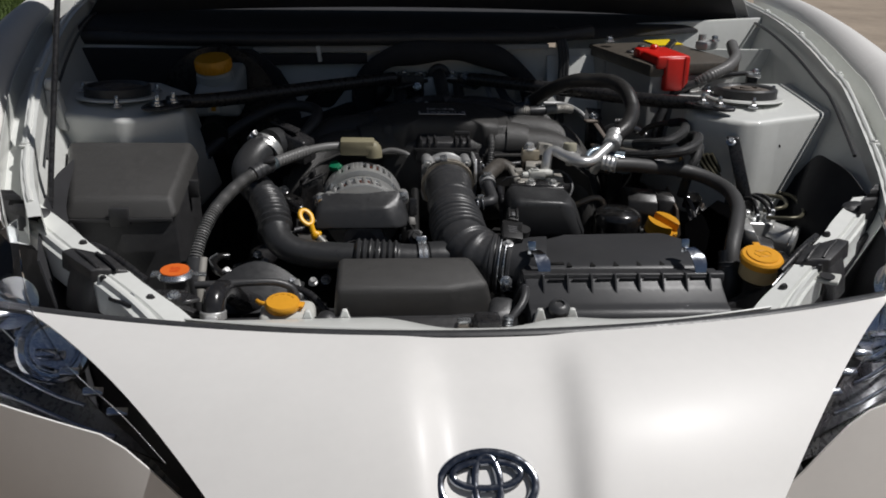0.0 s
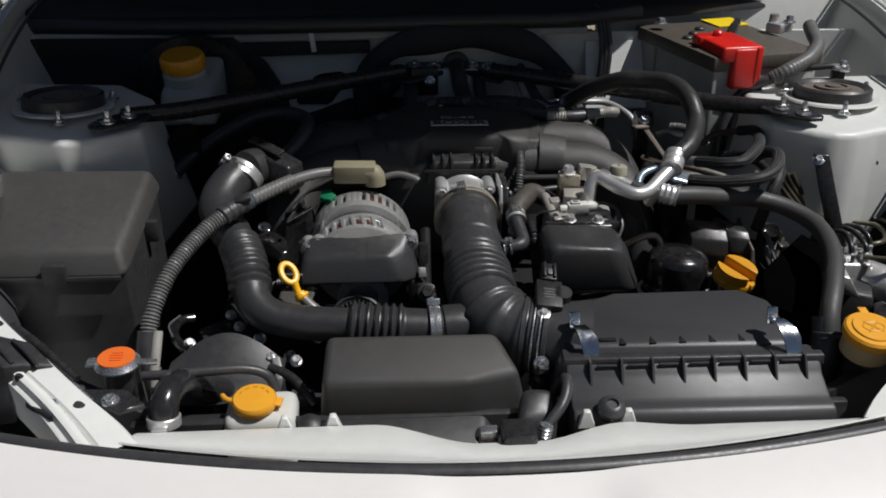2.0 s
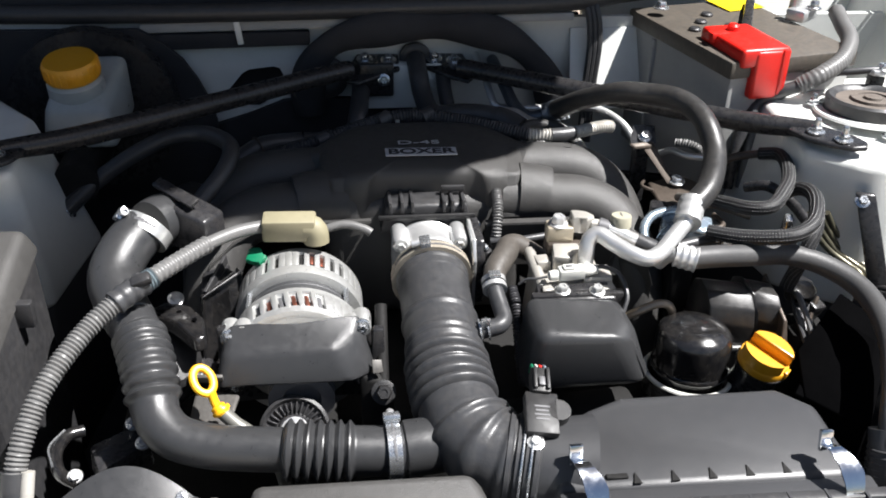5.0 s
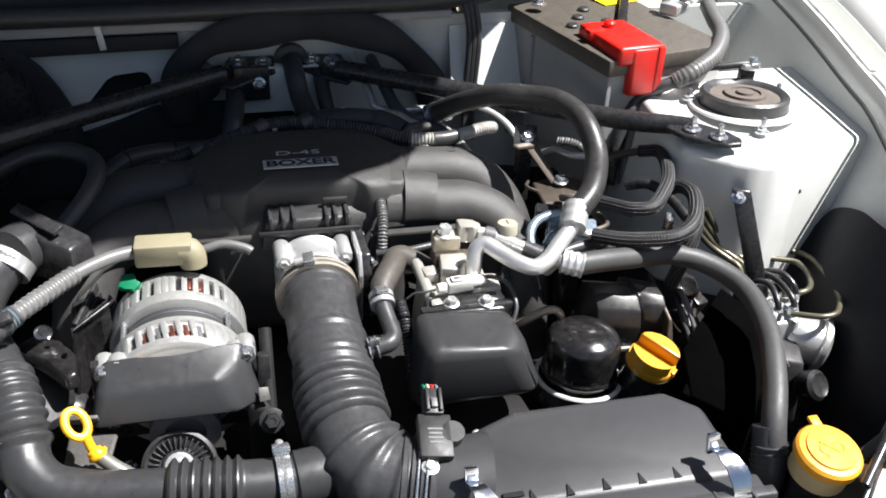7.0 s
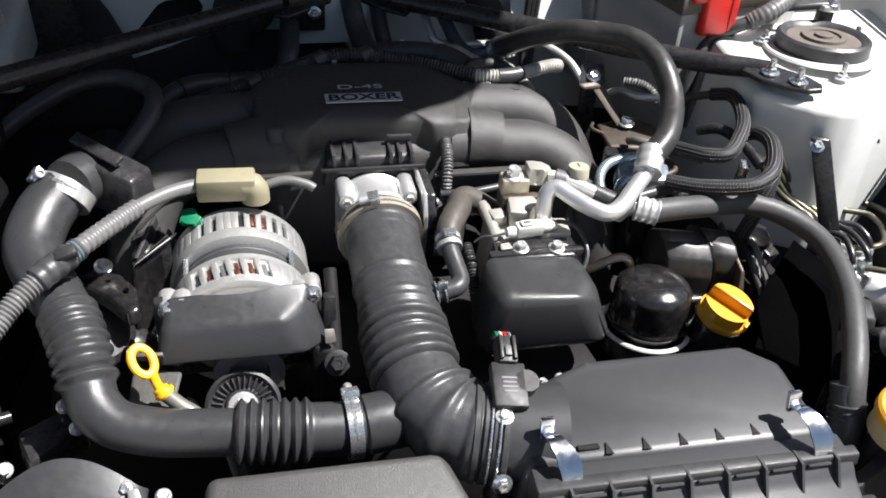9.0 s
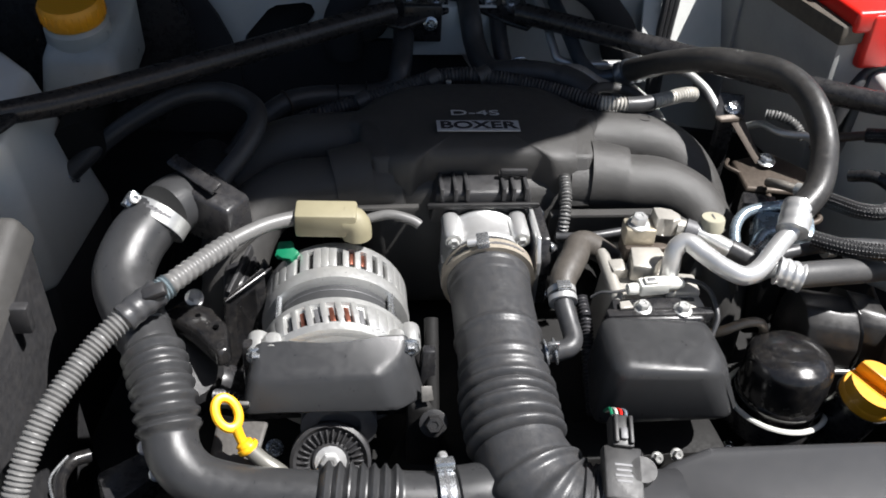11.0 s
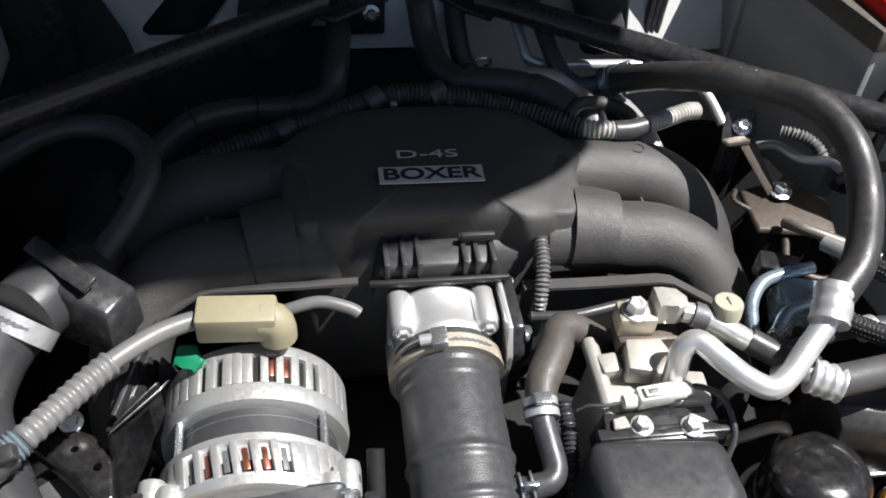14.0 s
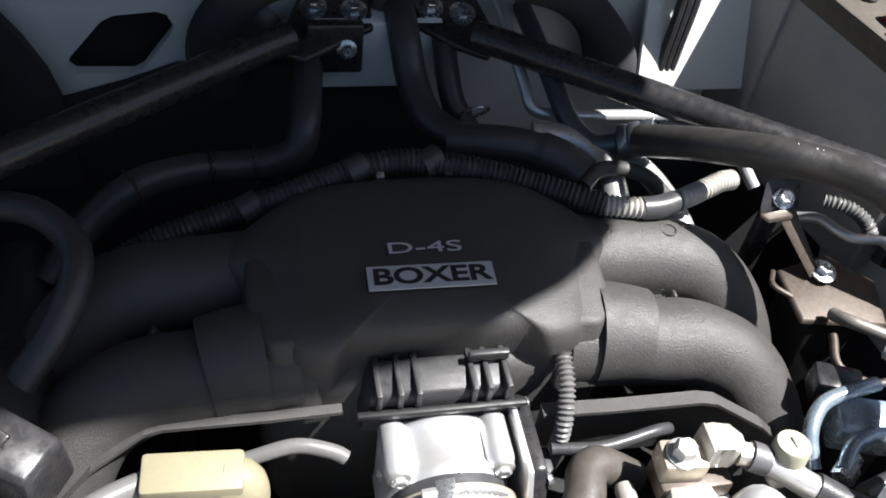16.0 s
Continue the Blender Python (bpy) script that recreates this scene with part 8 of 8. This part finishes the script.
def braided(pts, r, parent):
    """A hose in a woven sleeve: crossed ribs run round it in both turns."""
    line, total = spline(pts, 0.0011)
    bm = tube(pts, r, 30, 0.0011)
    bm.verts.ensure_lookup_table()
    for i in range(len(line)):
        for k in range(30):
            v = bm.verts[i * 30 + k]
            d = v.co - line[i]
            q = 2 * math.pi * i * 0.0011 / 0.0066
            v.co = line[i] + d * (1 + 0.055 * math.cos(5 * 2 * math.pi * k / 30 + q) * math.cos(5 * 2 * math.pi * k / 30 - q))
    ob = part("hose", bm, BRAID, parent, "woven black sleeve with pale flecks")
    rows = bmesh.new()
    for k in range(12):
        row = []
        for i in range(0, len(line) - 1, 3):
            d = (line[i + 1] - line[i]).normalized()
            side = d.cross(Vector((0, 0, 1))).normalized()
            q = 2 * math.pi * k / 12
            row.append(line[i] + (side * math.cos(q) + side.cross(d) * math.sin(q)) * r)
        tube(row, lambda sl, t, k=k: 0.0001 + 0.00075 * max(0, math.sin(2 * math.pi * sl / 0.0032 + 3.14 * (k % 2))), 5, 0.0008, rows)
    part("stitching", rows, THREAD, ob, "rows of pale woven threads")
    return ob


bl = thing("braided_hose", (0.44, -0.08, 0.72), "black braided hose looping above the cylinder head", "hose", "braided hoses")
braided([(0.388, -0.093, 0.800), (0.396, -0.118, 0.808), (0.408, -0.142, 0.815), (0.430, -0.148, 0.819), (0.455, -0.122, 0.821), (0.478, -0.088, 0.822), (0.497, -0.040, 0.822), (0.500, -0.010, 0.820), (0.482, 0.004, 0.815)], 0.0078, bl)
part("alloy_tip", tube([(0.376, -0.072, 0.795), (0.389, -0.095, 0.801)], 0.0072, 14), ALU, bl)
part("pipe", tube([(0.484, 0.003, 0.815), (0.465, 0.004, 0.813), (0.445, 0.010, 0.806), (0.430, 0.014, 0.79)], 0.0052, 12), RUSTY, bl, "dull steel pipe")
bl2 = thing("braided_hose", (0.44, -0.16, 0.72), "pair of black braided hoses looping under the pipe", "hose", "braided hoses")
braided([(0.352, -0.166, 0.800), (0.376, -0.188, 0.805), (0.402, -0.205, 0.812), (0.430, -0.212, 0.818), (0.456, -0.196, 0.822), (0.478, -0.160, 0.824), (0.490, -0.125, 0.822), (0.488, -0.098, 0.815), (0.470, -0.085, 0.80)], 0.0082, bl2)
braided([(0.487, -0.150, 0.810), (0.472, -0.178, 0.800), (0.458, -0.188, 0.770), (0.452, -0.182, 0.73)], 0.0082, bl2)
part("pipe", tube([(0.498, -0.115, 0.78), (0.490, -0.085, 0.79), (0.470, -0.060, 0.80), (0.45, -0.04, 0.79)], 0.0068, 12), BLACKMETAL, bl2, "dark steel pipe")
part("stay", rbox((0.010, 0.016, 0.05), Matrix.Translation((0.462, -0.135, 0.775)) @ pose(0, 0, 0, 10, 0, -15), 0.002), ZINC, bl2, "small bright stay")
solid("side_conduit", tube([(0.400, 0.080, 0.799), (0.410, 0.073, 0.801), (0.420, 0.066, 0.800), (0.430, 0.057, 0.794), (0.437, 0.048, 0.782)], ribbed(0.0056, 0.0036, 0.002), 14, 0.001), CABLEGREY, "short grey corrugated conduit near the battery", "cable")
solid("fuel_line", tube([(0.378, 0.076, 0.786), (0.388, 0.063, 0.796), (0.396, 0.046, 0.798), (0.404, 0.038, 0.798), (0.416, 0.036, 0.797), (0.431, 0.034, 0.796), (0.446, 0.028, 0.786)], 0.0044, 10), ALU, "thin alloy fuel line beside the strut tower", "pipe")

# ---- ABS unit ----
ab2 = thing("brake_modulator", (0.60, -0.22, 0.55), "cast alloy brake modulator with olive brake pipes", "brake unit")
part("block", hull8([(0.555, -0.245, 0.60), (0.612, -0.240, 0.60), (0.632, -0.195, 0.60), (0.580, -0.145, 0.60)], [(0.550, -0.235, 0.698), (0.605, -0.233, 0.694), (0.625, -0.195, 0.697), (0.575, -0.142, 0.702)], 0.004), ALU, ab2, "cast alloy block")
part("motor", lathe([(0.0, 0.0), (0.024, 0.0), (0.026, 0.003), (0.026, 0.040), (0.030, 0.042), (0.030, 0.048), (0.024, 0.052), (0, 0.052)], along((0.603, -0.212, 0.664), (0.80, -0.50, -0.15)) @ Matrix.Diagonal((1.1, 1.1, 1, 1)), 32), ALU, ab2, "round pump motor")
part("control_box", hull8([(0.530, -0.27, 0.58), (0.595, -0.285, 0.58), (0.61, -0.24, 0.58), (0.54, -0.20, 0.58)], [(0.535, -0.262, 0.675), (0.592, -0.275, 0.665), (0.605, -0.24, 0.67), (0.545, -0.205, 0.685)], 0.004), PLASTIC, ab2, "black control box")
part("plug", lathe([(0.016, 0), (0.018, 0.004), (0.018, 0.020), (0.014, 0.024), (0.010, 0.022), (0, 0.022)], along((0.590, -0.285, 0.640), (0.3, -0.7, 0.6)), 24), BLACKMETAL, ab2, "round black plug")
part("bracket", rbox((0.12, 0.13, 0.12), Matrix.Translation((0.59, -0.20, 0.555)), 0.01), BLACKMETAL, ab2)
part("side_bracket", hull8([(0.536, -0.272, 0.672), (0.566, -0.285, 0.670), (0.570, -0.225, 0.676), (0.548, -0.205, 0.680)], [(0.536, -0.268, 0.698), (0.552, -0.275, 0.696), (0.562, -0.222, 0.702), (0.546, -0.208, 0.706)], 0.002), ALU, ab2, "pale bracket plate")
# pipes down to the chassis behind the block
for k in range(4):
    part("brake_pipe", tube([(0.572 + 0.008 * k, -0.152 - 0.006 * k, 0.700), (0.570 + 0.008 * k, -0.140, 0.716), (0.560 + 0.009 * k, -0.126, 0.722), (0.540 + 0.008 * k, -0.112, 0.735), (0.517 + 0.009 * k, -0.106, 0.760), (0.500 + 0.009 * k, -0.106, 0.785)], 0.0040, 10, 0.004), OLIVE, ab2, "olive brake pipe")
loops = [[(0.592, -0.228, 0.704), (0.618, -0.246, 0.709), (0.638, -0.246, 0.710), (0.652, -0.234, 0.710), (0.668, -0.208, 0.710), (0.682, -0.142, 0.710), (0.677, -0.116, 0.710), (0.660, -0.108, 0.710), (0.614, -0.106, 0.710), (0.590, -0.122, 0.712), (0.575, -0.145, 0.705)],
         [(0.602, -0.190, 0.704), (0.626, -0.197, 0.710), (0.644, -0.186, 0.710), (0.657, -0.160, 0.710), (0.658, -0.136, 0.710), (0.645, -0.126, 0.710), (0.606, -0.114, 0.710), (0.586, -0.130, 0.710), (0.58, -0.155, 0.703)]]
for lp in loops:
    part("brake_pipe", tube(lp, 0.0036, 10, 0.003), OLIVE, ab2, "olive brake pipe bent in a square loop")
for a_, b_ in (((0.573, -0.158, 0.702), (0.598, -0.222, 0.698)), ((0.585, -0.160, 0.702), (0.614, -0.200, 0.699)), ((0.566, -0.178, 0.702), (0.575, -0.226, 0.699))):
    a_, b_ = Vector(a_), Vector(b_)
    part("brake_pipe", tube([tuple(a_), tuple(a_ + Vector((0.002, -0.004, 0.020))), tuple(a_.lerp(b_, 0.5) + Vector((0.006, 0.004, 0.026))), tuple(b_ + Vector((0, 0.004, 0.018))), tuple(b_)], 0.0040, 10, 0.003), BLACKMETAL, ab2, "black brake pipe")
    for e_ in (a_, b_):
        part("pipe_nut", lathe([(0.0060, -0.002), (0.0060, 0.010), (0.004, 0.012)], along(e_, (0, 0, 1)), 6), ZINC, ab2)
for k in range(3):
    part("block_boss", lathe([(0.008, 0), (0.008, 0.004), (0.006, 0.006), (0, 0.006)], along((0.572 + 0.014 * k, -0.190 - 0.012 * k, 0.699), (0, 0, 1)), 16), ALUBRIGHT, ab2)
part("upright_bracket", hull8([(0.566, -0.180, 0.700), (0.588, -0.190, 0.700), (0.591, -0.180, 0.700), (0.569, -0.170, 0.700)], [(0.540, -0.132, 0.824), (0.562, -0.139, 0.824), (0.564, -0.131, 0.824), (0.543, -0.124, 0.824)], 0.003), BLACKMETAL, ab2, "upright black bracket")
part("bolt", hexbolt((0.548, -0.136, 0.816), (-0.2, -0.7, 0.7), 0.006, 0.006), ZINC, ab2)
sh = thing("splash_shield", (0.47, -0.28, 0.55), "large black plastic shield beside the modulator, shade in its colour", "shield")
# painted shade-black so that it stays dark in the sun
part("panel", hull8([(0.412, -0.330, 0.690), (0.455, -0.385, 0.690), (0.528, -0.277, 0.730), (0.516, -0.190, 0.722), (0.428, -0.272, 0.705)], [(0.413, -0.330, 0.693), (0.455, -0.383, 0.693), (0.527, -0.277, 0.734), (0.515, -0.192, 0.726), (0.429, -0.272, 0.709)], 0.001, 1), SHADEBLACK, sh, "black sheet with shade put into its colour")
part("skirt", hull8([(0.405, -0.320, 0.56), (0.455, -0.380, 0.56), (0.526, -0.276, 0.56), (0.505, -0.200, 0.56)], [(0.404, -0.322, 0.691), (0.455, -0.381, 0.691), (0.525, -0.277, 0.729), (0.512, -0.196, 0.72)], 0.002, 1), SHADEBLACK, sh)
part("notch_tab", rbox((0.018, 0.010, 0.014), Matrix.Translation((0.528, -0.214, 0.728)) @ pose(0, 0, 0, 0, 0, -40), 0.003), RUBBER, sh)
cn = thing("wiring_connector", (0.49, -0.17, 0.64), "bundle of black plug connectors beside the shield", "connector")
for k in range(4):
    part("plug", rbox((0.022, 0.020, 0.03), Matrix.Translation((0.478 + 0.012 * (k % 2), -0.165 - 0.014 * k, 0.715 - 0.020 * k)) @ pose(0, 0, 0, 20 * k, 10, 25), 0.003), BLACKMETAL, cn)
part("wire", tube([(0.468, -0.17, 0.72), (0.462, -0.20, 0.725), (0.464, -0.24, 0.70), (0.468, -0.29, 0.65)], 0.0035, 8), CABLEGREY, cn, "loose grey wire")
part("holder", rbox((0.05, 0.06, 0.09), Matrix.Translation((0.485, -0.19, 0.635)), 0.006), DEEP, cn)
for k in range(5):
    part("wire", tube([(0.470 + 0.006 * k, -0.165 - 0.004 * k, 0.715), (0.458 + 0.005 * k, -0.205, 0.708 - 0.006 * k), (0.452 + 0.004 * k, -0.26, 0.690 - 0.008 * k), (0.440 + 0.005 * k, -0.33, 0.645)], 0.0024 + 0.0006 * (k % 3), 8), (RUBBER, CABLEGREY, DARKCONDUIT, RUBBER, RUSTY)[k], cn)
part("plug_collar", lathe([(0.012, 0), (0.014, 0.003), (0.014, 0.012), (0.011, 0.016), (0.008, 0.014)], along((0.478, -0.178, 0.716), (-0.3, -0.5, 0.8)), 20), GLOSSBLACK, cn, "round gloss black plug collar")

# ---- washer filler ----
wf = thing("washer_filler", (0.478, -0.462, 0.58), "cream washer filler neck with a broad yellow cap", "filler neck")
wm = along((0.478, -0.463, 0.718), (0.02, -0.20, 1)) @ Matrix.Diagonal((0.95, 0.95, 1, 1))
part("cap", lathe([(0.0, 0.0), (0.0315, 0.0), (0.033, 0.002), (0.033, 0.010), (0.0305, 0.013), (0.025, 0.0135), (0.024, 0.0155), (0.0, 0.0160)], wm, 44), YELLOW, wf, "broad yellow cap")
part("cap_tab", rbox((0.011, 0.012, 0.004), wm @ pose(0.006, 0.038, 0.008), 0.001), YELLOW, wf)
part("embossed_arc", ring(wm @ pose(0, 0, 0.0158), 0.013, 0.008, 0.0009, n=24), AMBER, wf)
for a_ in (45, -45):
    part("embossed_bar", rbox((0.026, 0.0022, 0.0010), wm @ pose(0, 0, 0.0160, 0, 0, a_), 0.0003, 1), AMBER, wf)
part("collar", lathe([(0.027, -0.024), (0.029, -0.022), (0.029, 0.0), (0.0, 0.0)], wm, 40), NECK, wf, "cream collar")
part("neck", lathe([(0.018, -0.13), (0.018, -0.034), (0.026, -0.026), (0, -0.024)], wm, 36), PLASTIC, wf, "dark filler neck")
part("strap", hull8([(0.500, -0.492, 0.705), (0.560, -0.540, 0.712), (0.575, -0.520, 0.716), (0.508, -0.470, 0.708)], [(0.500, -0.491, 0.711), (0.560, -0.539, 0.718), (0.575, -0.519, 0.722), (0.508, -0.469, 0.714)], 0.002), MILKY, wf, "white plastic fixing strap")
part("strap_hole", lathe([(0.011, 0), (0.011, 0.0012), (0, 0.0012)], along((0.552, -0.521, 0.7195), (0, -0.1, 1)), 18), PLASTIC, wf)

# ---- battery ----
bt = thing("battery", (0.56, 0.20, 0.70), "dusty black car battery in a grey insulating sleeve", "battery")
BM = Matrix.Translation((0.530, 0.196, 0.0)) @ pose(0, 0, 0, 0, 0, 12.9)
part("sleeve", rbox((0.196, 0.258, 0.185), BM @ pose(0, 0.026, 0.800), 0.006), GREYPANEL, bt, "grey insulating sleeve")
part("sleeve_ridge", rbox((0.006, 0.010, 0.175), BM @ pose(-0.099, 0.085, 0.80), 0.002), GREYPANEL, bt)
part("lid", rbox((0.204, 0.266, 0.024), BM @ pose(0, 0.026, 0.902), 0.004), BATTTOP, bt, "dusty black lid")
for k in range(6):
    part("vent_plug", lathe([(0.009, 0), (0.009, 0.004), (0.007, 0.006), (0, 0.006)], BM @ pose(-0.07 + 0.03 * (k % 3) , -0.05 + 0.04 * (k % 3) if k < 3 else 0.03 + 0.03 * (k % 3), 0.913), 10), PLASTIC, bt, "black vent plug")
part("warning_label", rbox((0.066, 0.058, 0.0012), BM @ pose(0.066, 0.128, 0.9165, 2, 0, 4), 0), mat("label_yellow", (0.85, 0.62, 0.01), 0.45, var=0.06), bt, "yellow warning label")
hd = part("hold_down", rbox((0.014, 0.27, 0.010), BM @ pose(0.002, 0.01, 0.921, 0, 0, -38), 0.003), BLACKMETAL, bt, "black hold-down bar")
part("nut", hexbolt(BM @ Vector((-0.078, 0.11, 0.926)), (0, 0, 1), 0.008, 0.009), ZINC, hd)
rt = thing("terminal_cover", (0.515, 0.14, 0.80), "bright red positive terminal cover on the battery", "terminal cover")
RM = Matrix.Translation((0.494, 0.128, 0.0)) @ pose(0, 0, 0, 0, 0, 8) @ Matrix.Diagonal((0.92, 0.92, 1, 1))
part("cover", rbox((0.078, 0.122, 0.026), RM @ pose(0, 0, 0.918), 0.006, 3), RED, rt, "red plastic cover")
part("front_drop", rbox((0.056, 0.034, 0.066), RM @ pose(0.010, -0.046, 0.895), 0.006, 3), RED, rt, "deep red front lobe")
part("nub", lathe([(0.009, 0), (0.009, 0.006), (0.006, 0.009), (0, 0.009)], RM @ pose(-0.004, 0.030, 0.931), 18), RED, rt)
part("ridge", rbox((0.012, 0.042, 0.062), RM @ pose(0.030, -0.044, 0.898), 0.003), RED, rt)
part("hinge", rbox((0.03, 0.02, 0.014), RM @ pose(-0.03, 0.025, 0.925), 0.003), RED, rt)
cb = thing("battery_cable", (0.56, 0.1, 0.72), "grey and black battery cables in split conduit", "cable")
part("cable", tube([(0.690, 0.255, 0.925), (0.672, 0.200, 0.922), (0.655, 0.145, 0.916), (0.620, 0.096, 0.906), (0.580, 0.072, 0.894), (0.555, 0.075, 0.878)], ribbed(0.0115, 0.006, 0.0010), 16, 0.0015), CABLEGREY, cb, "thick grey conduit")
part("cable", tube([(0.558, 0.074, 0.880), (0.535, 0.078, 0.870), (0.513, 0.088, 0.855), (0.492, 0.080, 0.82), (0.478, 0.065, 0.76)], 0.0085, 12), RUBBER, cb, "black battery cable")
part("cable", tube([(0.515, 0.100, 0.86), (0.500, 0.080, 0.84), (0.482, 0.068, 0.80), (0.470, 0.06, 0.74)], 0.0075, 12), RUBBER, cb)
for k in range(3):
    part("cable", tube([(0.545 - 0.018 * k, 0.098, 0.865), (0.535 - 0.020 * k, 0.082, 0.845 - 0.006 * k), (0.520 - 0.02 * k, 0.068, 0.80), (0.510 - 0.018 * k, 0.055, 0.74)], 0.0070, 12), CABLEGREY if k % 2 else BLACKMETAL, cb)
part("cable", tube([(0.600, 0.100, 0.885), (0.625, 0.088, 0.892), (0.650, 0.082, 0.896), (0.668, 0.080, 0.897)], 0.0050, 10), RUBBER, cb, "earth strap")
part("earth_lug", rbox((0.030, 0.016, 0.008), Matrix.Translation((0.668, 0.080, 0.893)) @ pose(0, 0, 0, 0, 10, 10), 0.003), ALUBRIGHT, cb, "bright earth lug")
part("earth_bolt", hexbolt((0.672, 0.080, 0.898), (0, 0, 1), 0.007, 0.008), ZINC, cb)
part("earth_post", rbox((0.02, 0.014, 0.04), Matrix.Translation((0.668, 0.084, 0.872)), 0.002), BLACKMETAL, cb)
nt = part("terminal_clamp", rbox((0.045, 0.03, 0.018), BM @ pose(0.112, 0.030, 0.925, 0, 0, 25), 0.004), ALUBRIGHT, cb, "bright negative terminal clamp")
part("terminal_bolt", hexbolt(BM @ Vector((0.122, 0.018, 0.936)), (0, 0, 1), 0.007, 0.010), ZINC, nt)
part("terminal_post", lathe([(0.009, 0), (0.008, 0.016), (0, 0.016)], BM @ pose(0.106, 0.040, 0.93), 14), ALU, nt)

# wires down from the cowl
for k in range(3):
    solid("cowl_wire", tube([(0.306 + 0.007 * k, 0.345, 0.945), (0.318 + 0.007 * k, 0.300, 0.930), (0.326 + 0.007 * k, 0.285, 0.88), (0.324 + 0.006 * k, 0.280, 0.80), (0.321 + 0.006 * k, 0.27, 0.72)], 0.0050, 8, 0.006), RUBBER, "thin black wire down the firewall", "cable", "firewall wires")
